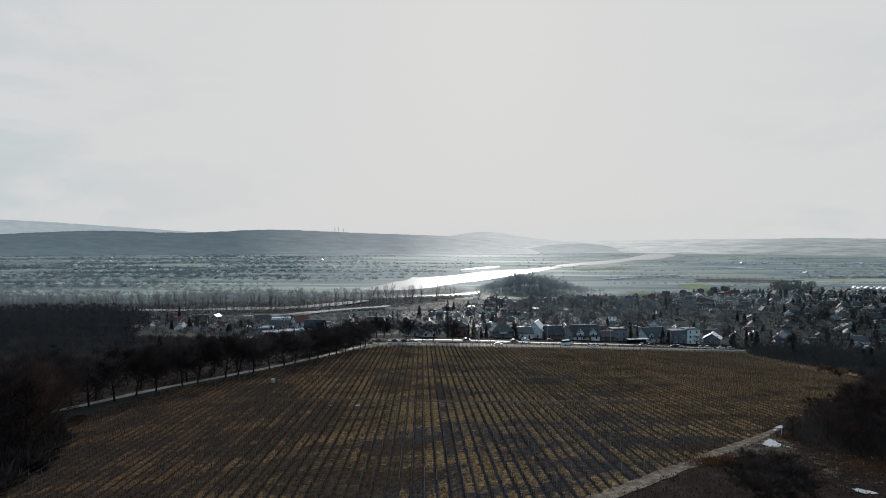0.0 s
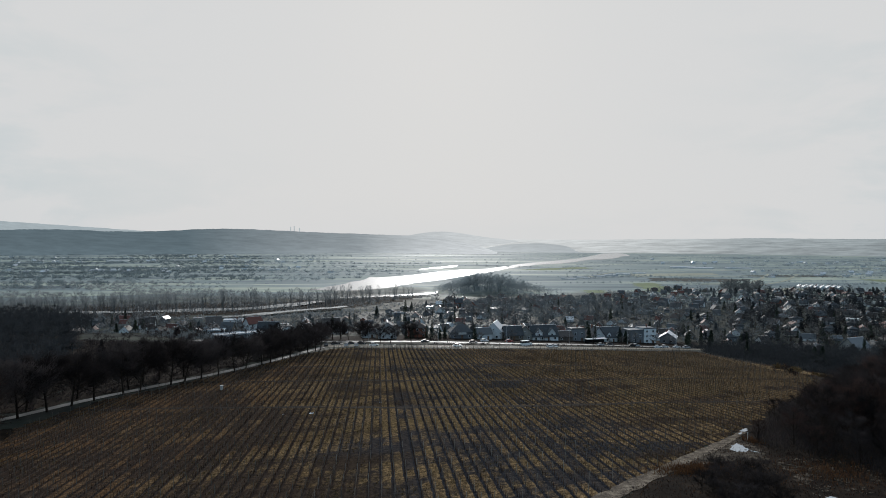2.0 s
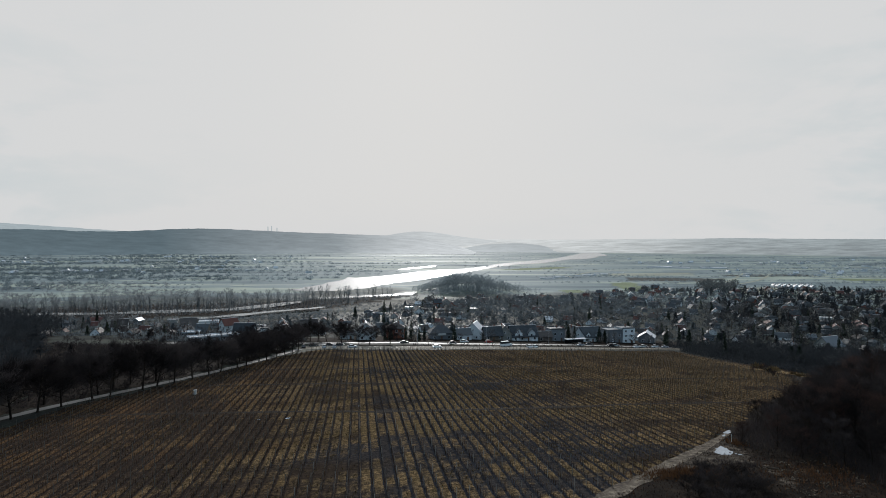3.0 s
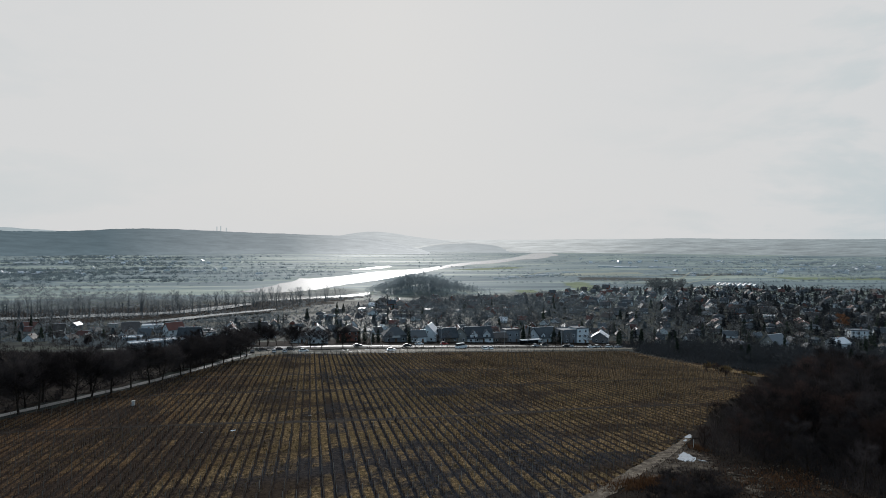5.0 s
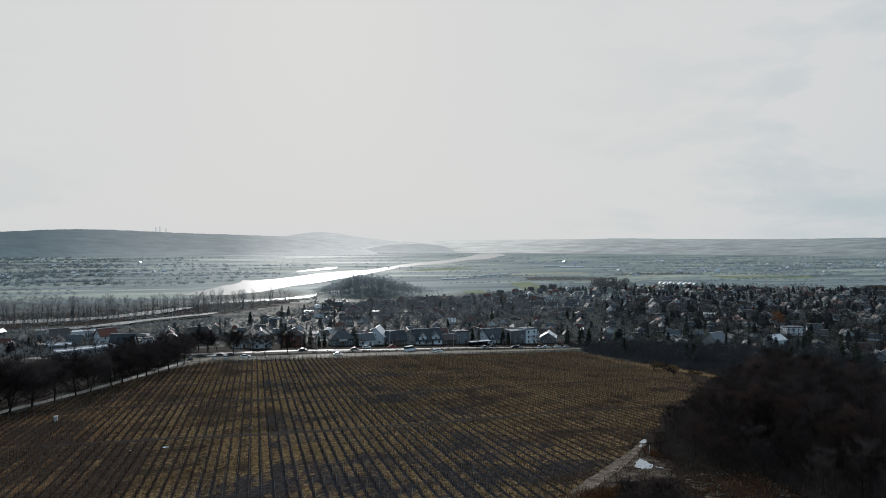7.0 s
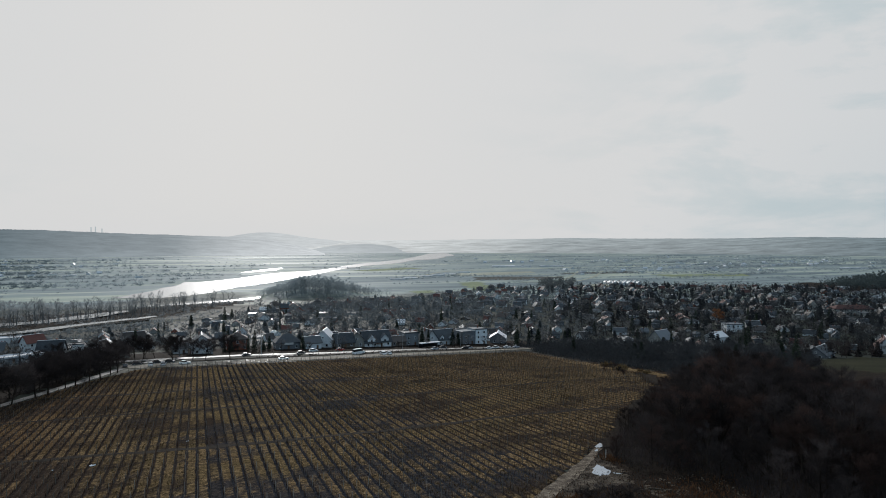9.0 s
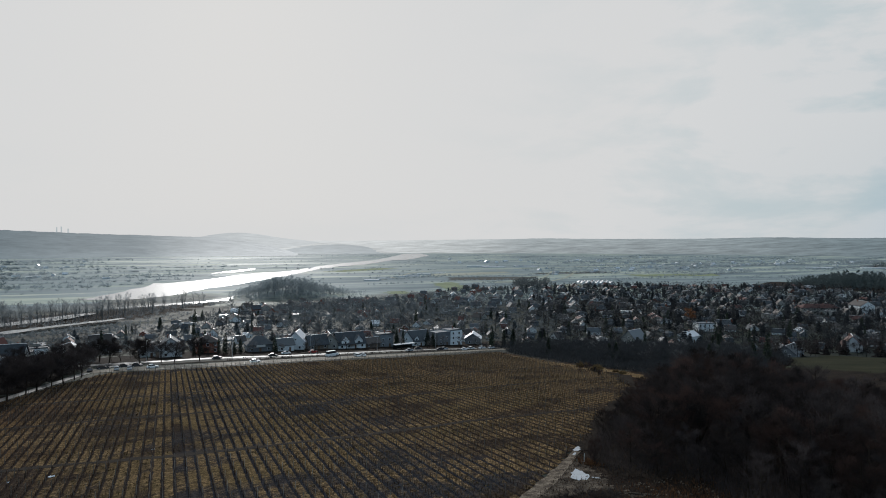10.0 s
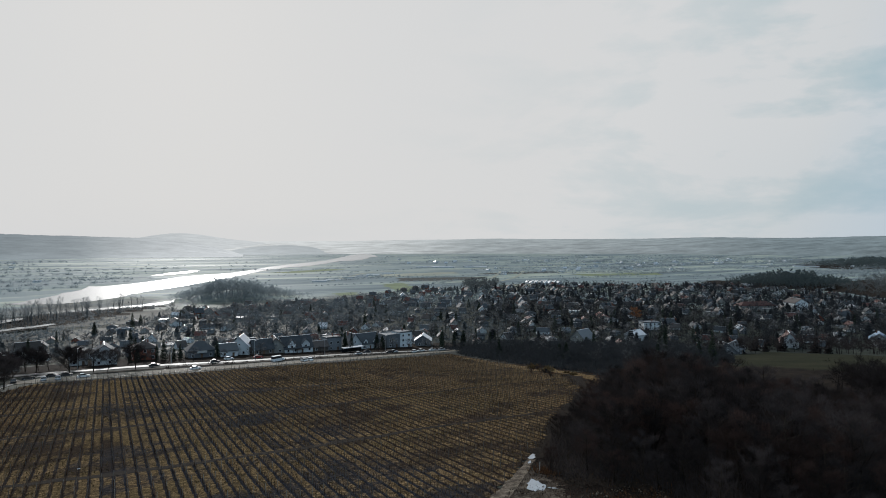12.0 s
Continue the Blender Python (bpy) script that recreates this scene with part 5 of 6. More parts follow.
# the rust-leaved tree and its neighbours
rust = tree_shape(120, 11, 4.2, 0.15, 8, 6, 500, 0.9, 0.1)
lr = np.random.default_rng(3)
lv = rust[1][0][lr.integers(0, len(rust[1][0]), 1500)] + lr.normal(0, 0.35, (1500, 3))
leaves = blades(lv, lr.normal(0, 1, (1500, 3)), 0.55, 0.5, lr)
tree = tagged(new("leafy_tree"), "tree still full of rusty orange leaves", "tree")
part("trunk", tri_mesh("trunk", *rust[0], M_BARK), tree)
part("crown", tri_mesh("crown", *leaves, M_LEAF_RUST), tree)
tree.location = (392, 440, gz(392, 440))


# ---- houses ----
def box_pieces(*boxes):
    """Boxes as (x0, y0, z0, x1, y1, z1): vertices and faces."""
    V, F = [], []
    for x0, y0, z0, x1, y1, z1 in boxes:
        b = len(V)
        V += [(x0, y0, z0), (x1, y0, z0), (x1, y1, z0), (x0, y1, z0), (x0, y0, z1), (x1, y0, z1), (x1, y1, z1), (x0, y1, z1)]
        F += [(b, b + 3, b + 2, b + 1), (b + 4, b + 5, b + 6, b + 7), (b, b + 1, b + 5, b + 4), (b + 1, b + 2, b + 6, b + 5), (b + 2, b + 3, b + 7, b + 6), (b + 3, b, b + 4, b + 7)]
    return V, F


def slab(pts, thick):
    """A flat polygon given thickness along its normal."""
    p = [Vector(q) for q in pts]
    nrm = (p[1] - p[0]).cross(p[2] - p[0]).normalized() * thick
    n = len(p)
    V = [tuple(q) for q in p] + [tuple(q + nrm) for q in p]
    F = [tuple(range(n))[::-1], tuple(range(n, 2 * n))] + [(i, (i + 1) % n, (i + 1) % n + n, i + n) for i in range(n)]
    return V, F


def join_faces(*pieces):
    V, F = [], []
    for v, f in pieces:
        b = len(V)
        V += list(v)
        F += [tuple(i + b for i in q) for q in f]
    return V, F


def window_mesh(w, h):
    """A framed pane in one piece: rim, reveal and recessed glass."""
    fr, a, b = 0.10, w / 2, h
    V = [(x, y, z) for y in (0.03, -0.07) for x, z in ((-a, 0), (a, 0), (a, b), (-a, b))]
    V += [(x, y, z) for y in (-0.07, -0.02) for x, z in ((-a + fr, fr), (a - fr, fr), (a - fr, b - fr), (-a + fr, b - fr))]
    F = [(k, (k + 1) % 4, (k + 1) % 4 + 4, k + 4) for k in range(4)]
    F += [(k + 4, (k + 1) % 4 + 4, (k + 1) % 4 + 8, k + 8) for k in range(4)]
    F += [(k + 8, (k + 1) % 4 + 8, (k + 1) % 4 + 12, k + 12) for k in range(4)]
    F += [(12, 13, 14, 15)]
    return build_mesh("window", V, F, [M_FRAME, M_GLASS], [0] * 12 + [1])


WINDOWS = {size: window_mesh(*size) for size in ((1.2, 1.35), (1.7, 1.35), (0.9, 1.0))}
DOOR = build_mesh("door", *box_pieces((-0.5, -0.08, 0, 0.5, 0.02, 2.1)), M_DOOR)


def house(label, w, d, eave, rise, wall, roof, style="gable", windows=True, dormers=0, dormer_w=1.6, porch=False, balcony=False, chimney=True, name="house", group="village houses"):
    """A house with its ridge along x: walls, roof, chimney, windows, door."""
    root = tagged(new(name), label, "house", group)
    hw, hd = w / 2, d / 2
    V, F = box_pieces((-hw, -hd, -1.6, hw, hd, eave))
    if style == "gable":
        for x in (-hw, hw):
            b = len(V)
            V += [(x - 0.12 * (x > 0), -hd, eave), (x - 0.12 * (x > 0), hd, eave), (x - 0.12 * (x > 0), 0, eave + rise), (x + 0.12 * (x < 0), -hd, eave), (x + 0.12 * (x < 0), hd, eave), (x + 0.12 * (x < 0), 0, eave + rise)]
            F += [(b, b + 1, b + 2), (b + 3, b + 5, b + 4)]
    me = build_mesh("wall", V, F, M_WALL[wall])
    part("wall", me, root)
    o, th = 0.55, 0.22
    drop = o * rise / hd
    if style == "gable":
        R = join_faces(slab([(-hw - o, -hd - o, eave - drop), (hw + o, -hd - o, eave - drop), (hw + o, 0, eave + rise), (-hw - o, 0, eave + rise)], th), slab([(hw + o, hd + o, eave - drop), (-hw - o, hd + o, eave - drop), (-hw - o, 0, eave + rise), (hw + o, 0, eave + rise)], th))
    elif style == "hip":
        rx = max(0.3, hw - hd * 0.95)
        a, b, c, e = (-hw - o, -hd - o, eave), (hw + o, -hd - o, eave), (hw + o, hd + o, eave), (-hw - o, hd + o, eave)
        r0, r1 = (-rx, 0, eave + rise), (rx, 0, eave + rise)
        R = join_faces(slab([a, b, r1, r0], th), slab([c, e, r0, r1], th), slab([b, c, r1], th), slab([e, a, r0], th), box_pieces((-hw - o, -hd - o, eave - 0.2, hw + o, hd + o, eave)))
    else:
        R = join_faces(box_pieces((-hw - 0.2, -hd - 0.2, eave, hw + 0.2, hd + 0.2, eave + 0.3)), box_pieces((-hw - 0.2, -hd - 0.2, eave + 0.3, hw + 0.2, -hd + 0.1, eave + 0.65), (-hw - 0.2, hd - 0.1, eave + 0.3, hw + 0.2, hd + 0.2, eave + 0.65)))
    part("roof", build_mesh("roof", *R, M_ROOF[roof]), root)
    if style == "gable":
        # pale glossy strip added to imitate sun glint along the ridge
        part("ridge_cap", build_mesh("ridge_cap", *slab([(-hw - o, -0.2, eave + rise + 0.22), (hw + o, -0.2, eave + rise + 0.22), (hw + o, 0.2, eave + rise + 0.22), (-hw - o, 0.2, eave + rise + 0.22)], 0.14), M_ROOF["pale"]), root, "pale glossy strip imitating a glint on the ridge")
    for k in range(dormers):
        x = (k + 0.5) / dormers * w - hw
        half, tall = dormer_w / 2, 1.3 * (dormer_w / 1.6) ** 0.5
        y0 = -hd * 0.78 if dormer_w < 2 else -hd - 0.05
        zb = eave + (rise * 0.22 if dormer_w < 2 else -0.3)
        top = zb + tall + 0.9 * half / 0.8
        V, F = box_pieces((x - half, y0, zb, x + half, -hd * 0.15, zb + tall))
        b = len(V)
        V += [(x - half, y0, zb + tall), (x + half, y0, zb + tall), (x, y0, top - 0.12)]
        F += [(b, b + 1, b + 2)]
        dormer = part("dormer", build_mesh("dormer", V, F, M_WALL[wall]), root)
        eave_z, out = zb + tall - 0.2, half + 0.25
        part("dormer_roof", build_mesh("dormer_roof", *join_faces(slab([(x - out, y0 - 0.35, eave_z), (x, y0 - 0.35, top), (x, 0, top), (x - out, 0, eave_z)][::-1], 0.12), slab([(x + out, y0 - 0.35, eave_z), (x + out, 0, eave_z), (x, 0, top), (x, y0 - 0.35, top)][::-1], 0.12)), M_ROOF[roof]), dormer)
        part("window", WINDOWS[(0.9, 1.0) if dormer_w < 2 else (1.2, 1.35)], dormer, loc=(x, y0 - 0.02, zb + 0.2))
    if chimney:
        cx, cy = hw * 0.35, hd * 0.25
        top = eave + (rise + 0.7 if style != "flat" else 1.6)
        part("chimney", build_mesh("chimney", *box_pieces((cx - 0.3, cy - 0.3, eave, cx + 0.3, cy + 0.3, top), (cx - 0.38, cy - 0.38, top, cx + 0.38, cy + 0.38, top + 0.12)), M_BRICK), root)
    if windows:
        storeys = max(1, int(eave // 2.7))
        for st in range(storeys):
            z = 0.95 + st * 2.8
            n = max(2, int(w // 3.2))
            for k in range(n):
                x = (k + 0.5) / n * w - hw
                if st == 0 and k == n // 2:
                    part("door", DOOR, root, loc=(x, -hd, 0))
                    continue
                part("window", WINDOWS[(1.2, 1.35)], root, loc=(x, -hd, z))
            for sgn in (-1, 1):
                for y in (-d * 0.22, d * 0.22):
                    wn = part("window", WINDOWS[(1.2, 1.35)], root, loc=(sgn * hw, y, z))
                    wn.rotation_euler[2] = sgn * math.pi / 2
        if style == "gable" and rise > 3:
            for sgn in (-1, 1):
                wn = part("window", WINDOWS[(0.9, 1.0)], root, loc=(sgn * hw, 0, eave + 0.5))
                wn.rotation_euler[2] = sgn * math.pi / 2
    if porch:
        part("porch", build_mesh("porch", *join_faces(box_pieces((-1.6, -hd - 1.8, 2.3, 1.6, -hd, 2.45), (-1.5, -hd - 1.7, -1, -1.35, -hd - 1.55, 2.3), (1.35, -hd - 1.7, -1, 1.5, -hd - 1.55, 2.3))), M_DOOR), root)
    if balcony:
        part("balcony", build_mesh("balcony", *box_pieces((-2.2, -hd - 1.2, 2.75, 2.2, -hd, 2.9), (-2.2, -hd - 1.2, 2.9, 2.2, -hd - 1.1, 3.8)), M_CONCRETE), root)
    return root


def stand(root, x, y, turn, dz=0.0):
    root.matrix_basis = Matrix.Translation((x, y, gz(x, y) + dz)) @ Matrix.Rotation(radians(turn), 4, "Z")
    return root


# the row of houses along the road, each one as it stands there
stand(house("white gabled house with dark tiled roof", 11, 9.5, 5.4, 3.6, "white", "dark", chimney=True), -1, 346, 92)
stand(house("small white annex with grey roof", 7, 6, 3.0, 1.6, "white", "grey", dormers=0), -11, 350, 5)
stand(house("red brick house behind tall spruces", 10, 9, 5.6, 2.6, "brick", "brown", "hip"), 15, 358, 4)
stand(house("long grey house with dark hipped roof", 12, 9, 3.6, 3.8, "grey", "dark", "hip", balcony=True), 39, 354, 4)
stand(house("low white house with a garage", 8, 8, 3.4, 2.6, "white", "dark"), 51, 352, 6)
stand(house("white house with steep pale shining roof", 11, 9, 4.6, 4.6, "white", "pale"), 59, 360, 70)
stand(house("dark low house with steep roof", 10, 8, 3.0, 4.2, "timber", "dark"), 68, 357, 8)
stand(house("house with brown tiled roof", 10, 9, 3.6, 4.4, "cream", "brown"), 75.5, 361, 85)
stand(house("large dark-roofed house with two white gabled dormers", 15, 10, 3.0, 5.2, "white", "dark", dormers=2, dormer_w=4.2, porch=True), 86, 361, 8)
stand(house("low brown wooden outbuilding with tiled roof", 9, 7, 2.8, 2.4, "timber", "brown"), 98, 362, 8)
stand(house("tall grey flat-roofed apartment house", 8, 9, 7.0, 0, "grey", "dark", "flat", name="apartment_house"), 107, 368, 8)
stand(house("white gabled house with steep dark roof", 10, 8, 3.4, 5.2, "white", "dark"), 119, 370, 100)
stand(house("white gabled house with steep dark roof and dormer", 12, 8.5, 3.4, 5.0, "white", "dark", dormers=2, dormer_w=2.6), 129, 373, 12)
stand(house("three-storey cream apartment block with flat roof", 8, 10, 8.8, 0, "white", "grey", "flat", name="apartment_house"), 152, 377, 10)
stand(house("two-storey grey apartment wing with flat roof", 8.5, 10, 7.4, 0, "grey", "grey", "flat", chimney=False, name="apartment_house"), 143.6, 375.4, 10)
stand(house("house with bright wet metal roof", 10, 9, 3.8, 2.9, "grey", "pale"), 167, 379, 62)
stand(house("tall white house with red tiled roof", 9, 8, 5.8, 3.4, "white", "red"), -83.5, 405, 38)
stand(house("white house with steep dark roof", 10, 8.5, 3.6, 4.6, "white", "dark"), -64, 352, -4)
stand(house("long shed with wet flat roof", 24, 7, 2.7, 0, "grey", "pale", "flat", chimney=False, name="shed"), -75, 334, 32)
stand(house("low garage row with wet flat roof", 10, 6, 2.4, 0, "grey", "pale", "flat", chimney=False, name="shed"), -99, 379, 8)
stand(house("brown-roofed house with steep gable", 10, 9, 3.4, 5.2, "cream", "brown", dormers=1), -124, 467, 14)
stand(house("cream house with brown roof", 11, 9, 4.5, 4.0, "cream", "brown"), -40, 440, 15)
stand(house("white garage with dark flat roof", 8, 7, 3.4, 0, "white", "dark", "flat", chimney=False, name="garage"), -65, 410, 10)
stand(house("white house with brown roof and small gable", 10, 9, 3.6, 4.4, "white", "brown"), -172, 474, 12)
stand(house("grey house with steep wet sheet roof", 7, 4.4, 3.4, 1.7, "grey", "pale"), -176, 520, 78)
stand(house("low house with pale wet flat roof", 14, 9, 3.2, 0, "white", "pale", "flat"), -120, 505, 10)
stand(house("school with long red roof and white walls", 36, 13, 5.6, 3.5, "cream", "red", "hip", name="school"), 578, 470, -22)
stand(house("white school wing with gabled end", 18, 14, 9.0, 4.0, "white", "brown", name="school"), 612, 450, 70)
stand(house("white modern house with flat roof", 13, 10, 5.6, 0, "white", "grey", "flat"), 360, 392, -20)
stand(house("white house with red roof and gable facing the meadow", 12, 10, 4.4, 5.0, "white", "red"), 372, 288, 40)
stand(house("house with grey slate roof", 13, 10, 3.6, 5.0, "cream", "grey"), 268, 356, 20)
stand(house("white bungalow with shining roof", 10, 9, 4.2, 2.6, "white", "pale"), 308, 352, 10)
stand(house("bungalow with pale blue roof", 14, 10, 3.4, 3.4, "cream", "blue"), 444, 276, 30)
stand(house("low house with wide grey roof among trees", 15, 9, 2.6, 3.4, "grey", "grey"), 290, 262, 25)

# the rest of the village: a few plain kinds, set along crooked streets
rng = np.random.default_rng(21)
KINDS = [
    ("white house with dark tiled gable roof", 11, 9.5, 3.4, 5.0, "white", "dark", "gable"),
    ("cream house with brown gable roof", 10.5, 9.5, 3.2, 4.8, "cream", "brown", "gable"),
    ("white house with steep brown roof", 10, 9, 2.8, 5.2, "white", "brown", "gable"),
    ("cream house with red tiled roof", 11, 10, 3.4, 4.4, "cream", "red", "gable"),
    ("grey cube house with hipped dark roof", 10, 10, 4.4, 3.2, "grey", "dark", "hip"),
    ("white house with hipped grey roof", 11, 10, 3.4, 3.8, "white", "grey", "hip"),
    ("low grey house with sheet metal roof", 11, 9, 2.6, 3.6, "grey", "grey", "gable"),
    ("two-storey cream house with flat roof", 10, 9, 5.4, 0, "cream", "grey", "flat"),
    ("white house with wet shining roof", 10, 8.5, 3.0, 3.8, "white", "pale", "gable"),
    ("brick house with dark roof", 10, 9, 3.2, 4.6, "brick", "dark", "gable"),
    ("large white house with dark roof", 14, 11, 4.0, 5.4, "white", "dark", "gable"),
    ("brown timber house with dark roof", 10, 8.5, 2.8, 4.8, "timber", "dark", "gable"),
    ("low white house with wet flat roof", 13, 10, 3.2, 0, "white", "pale", "flat"),
]
WEIGHTS = np.array([4.5, 5.5, 5, 4, 3.5, 2, 3, 1.2, 0.9, 2.5, 1.5, 4.5, 0.5])
protos = [house(*k[:5], k[5], k[6], k[7], dormers=2 if n == 10 else 0) for n, k in enumerate(KINDS)]
small = [house(*k[:5], k[5], k[6], k[7], windows=False) for k in KINDS]
for n, p in enumerate(small):
    for sx in (-2.4, 2.4):
        part("window", WINDOWS[(1.7, 1.35)], p, loc=(sx, -KINDS[n][2] / 2, 1.1))
    wn = part("window", WINDOWS[(1.7, 1.35)], p, loc=(-KINDS[n][1] / 2, 0, 1.2))
    wn.rotation_euler[2] = -math.pi / 2
HAMLET = [(-240, 452), (-130, 395), (-60, 352), (-32, 366), (-22, 420), (-24, 545), (-90, 520), (-190, 540), (-260, 520)]
VILLAGE = [(-10, 372), (60, 376), (150, 398), (190, 392), (226, 366), (250, 338), (288, 306), (335, 290), (400, 268), (470, 232), (560, 215), (740, 330), (870, 600), (880, 740), (640, 880), (400, 930), (250, 800), (150, 770), (60, 740), (-20, 560), (-30, 450)]
THICKET = [(75, 480), (135, 470), (210, 520), (250, 620), (200, 730), (130, 715), (80, 620)]
spots = sorted([*map(tuple, scatter(VILLAGE, 24.0, rng, 0.34)), *map(tuple, scatter(HAMLET, 25.0, rng, 0.34))], key=lambda q: math.hypot(*q))
taken = [(o.location.x, o.location.y) for o in scene.collection.objects if o.parent is None and o.get("category") == "house" and o.location.length > 10]
first, garden, rest = set(), [], []


def settle(p, m):
    """Stands a prototype, or a copy of it once it is used."""
    if p.name in first:
        return copy_thing(p, m)
    first.add(p.name)
    p.matrix_basis = m
    return p


for x, y in spots:
    if inside(THICKET, x, y) and rng.random() < 0.25:
        continue
    if min(math.hypot(x - a, y - b) for a, b in taken) < 15 or math.hypot(x - 392, y - 440) < 12:
        continue
    if rng.random() < 0.10:
        continue
    taken.append((x, y))
    k = int(rng.choice(len(KINDS), p=WEIGHTS / WEIGHTS.sum()))
    base = -22 + 14 * math.sin(x * 0.006 + y * 0.004)
    turn = base + rng.choice([0, 90, 180, 270]) + rng.normal(0, 15)
    m = Matrix.Translation((x, y, gz(x, y))) @ Matrix.Rotation(radians(turn), 4, "Z") @ Matrix.Diagonal((rng.uniform(0.60, 1.02), rng.uniform(0.64, 0.96), rng.uniform(0.52, 0.82), 1))
    garden.append((x, y))
    if len(garden) < 250:
        settle((small if math.hypot(x, y) > 560 else protos)[k], m)
    else:
        rest.append((k, m))
# houses far out on the plain
for k in range(70):
    if k < 30:
        x, y = rng.uniform(-1500, -150), rng.uniform(1350, 2500)
    else:
        x, y = rng.uniform(700, 2600), rng.uniform(1050, 2300)
    if not off_river(x, y, 140) or math.hypot(x, y) > 2900:
        continue
    rest.append((int(rng.choice([12, 12, 8])), Matrix.Translation((x, y, gz(x, y))) @ Matrix.Rotation(rng.uniform(0, 6.28), 4, "Z") @ Matrix.Diagonal((0.95, 0.9, 0.8, 1))))
for hx, hy, many in ((-676, 1446, 9), (-560, 1390, 6), (-1036, 1897, 10), (-884, 2480, 8), (-486, 2025, 8), (-260, 1500, 6), (-687, 2420, 6), (-340, 1850, 6), (900, 1280, 8), (1150, 1350, 10), (1320, 1500, 12), (1500, 1360, 10), (1700, 1560, 12), (1250, 1850, 10), (1900, 1350, 8), (980, 1900, 8)):
    for k in range(many):
        x, y = hx + rng.normal(0, 95), hy + rng.normal(0, 55)
        if off_river(x, y, 120):
            rest.append((int(rng.choice([12, 12, 8])), Matrix.Translation((x, y, gz(x, y))) @ Matrix.Rotation(rng.uniform(0, 6.28), 4, "Z") @ Matrix.Diagonal((0.95, 0.9, 0.8, 1))))
for n, p in enumerate(protos + small):
    if p.name not in first:
        x, y = 690 + 17 * n, 620 + 9 * n
        settle(p, Matrix.Translation((x, y, gz(x, y))))
# the houses beyond those, joined
V, F, which, slots = [], [], [], []
for k, m in rest:
    for ch in small[k].children:
        mm = m @ ch.matrix_basis
        at = len(V)
        V += [tuple(mm @ v.co) for v in ch.data.vertices]
        for f in ch.data.polygons:
            F.append([i + at for i in f.vertices])
            mat = ch.data.materials[f.material_index]
            if mat not in slots:
                slots.append(mat)
            which.append(slots.index(mat))
tagged(new("distant_houses", build_mesh("distant_houses", V, F, slots, which)), "many small houses far off in the village and plain", "houses", kind="stuff")
# a terrace of bright-roofed houses at the village edge, and farm halls beyond
terrace = house("terraced house with bright wet roof", 8.5, 6, 3.2, 2.4, "white", "pale", windows=False, group="bright terrace")
stand(terrace, 612, 918, 77)
for k in range(1, 14):
    a, b = divmod(k, 7)
    x, y = 612 + b * 6.8 + a * 5, 918 - b * 3.4 + a * 17
    copy_thing(terrace, Matrix.Translation((x, y, gz(x, y))) @ Matrix.Rotation(radians(77), 4, "Z"))
hall = house("long low pale greenhouse hall on the plain", 60, 26, 1.9, 0, "white", "pale", "flat", windows=False, chimney=False, name="industrial_hall", group="halls on the plain")
stand(hall, 735, 1590, -25)
for x, y, t in ((760, 1545, -25), (845, 1522, -30), (1500, 1180, -50), (1620, 1120, -50), (-820, 1980, 15)):
    copy_thing(hall, Matrix.Translation((x, y, gz(x, y))) @ Matrix.Rotation(radians(t), 4, "Z"))

for x, y, t in ((400, 1236, -20), (432, 1252, -25), (470, 1290, -25), (352, 1180, -20), (318, 1150, -15), (520, 1330, -28)):
    copy_thing(hall, Matrix.Translation((x, y, gz(x, y))) @ Matrix.Rotation(radians(t), 4, "Z") @ Matrix.Diagonal((0.45, 0.5, 0.7, 1)))

# garden trees and spruces between the houses
gardens_set, thicket = 0, []
for x, y in garden:
    for k in range(int(rng.random() < 0.85) + int(rng.random() < 0.25)):
        a, r = rng.uniform(0, 6.28), rng.uniform(8.5, 13)
        q = (x + math.cos(a) * r, y + math.sin(a) * r)
        if min(math.hypot(q[0] - s, q[1] - t) for s, t in taken) < 7.5:
            continue
        if gardens_set > 250:
            thicket.append(q)
        elif rng.random() < 0.30:
            SPRUCE.put(int(rng.integers(0, 4)), *q, rng.uniform(0, 6), rng.uniform(0.5, 0.95))
        else:
            GARDEN.put(int(rng.integers(0, 5)), *q, rng.uniform(0, 6), rng.uniform(0.7, 1.1))
            gardens_set += 1
for q in [*scatter(VILLAGE, 11.0, rng), *scatter(HAMLET, 11, rng), *scatter([(360, 300), (460, 235), (560, 215), (740, 330), (860, 590), (700, 560), (520, 400)], 13.0, rng)]:
    if min(math.hypot(q[0] - a, q[1] - b) for a, b in taken) > 6.4:
        thicket.append(tuple(q))
# haze is painted by bearing: pale twigs riverwards, dark ones to the right
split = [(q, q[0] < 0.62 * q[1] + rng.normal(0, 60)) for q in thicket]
hazed = [q for q, in_haze in split if in_haze and rng.random() < (0.45 if q[0] < 95 and q[1] > 375 else 0.75)]
unhazed = [q for q, in_haze in split if not in_haze]
far_trees("garden_thickets", hazed, 6.6, 3.2, M_TWIG_GARDEN, "haze-paled bare bushes and small trees in the gardens", 60, 0.15, 0.08, 12, (0.06, 4, 1))
far_trees("garden_thickets", unhazed, 8.0, 3.6, M_TWIG_DIM, "dark bare bushes and small trees in the gardens", 60, 0.15, 0.16, 14, (0.06, 4, 1))
tall = [tuple(q) for q in scatter(VILLAGE, 25.0, rng) if q[0] > 0.55 * q[1] and min(math.hypot(q[0] - a, q[1] - b) for a, b in taken) > 6.0]
far_trees("tall_garden_trees", tall, 10.0, 4.4, M_TWIG_DIM, "tall dark bare trees standing between the houses", 190, 0.14, 0.12, 16, (0.12, 6, 2))
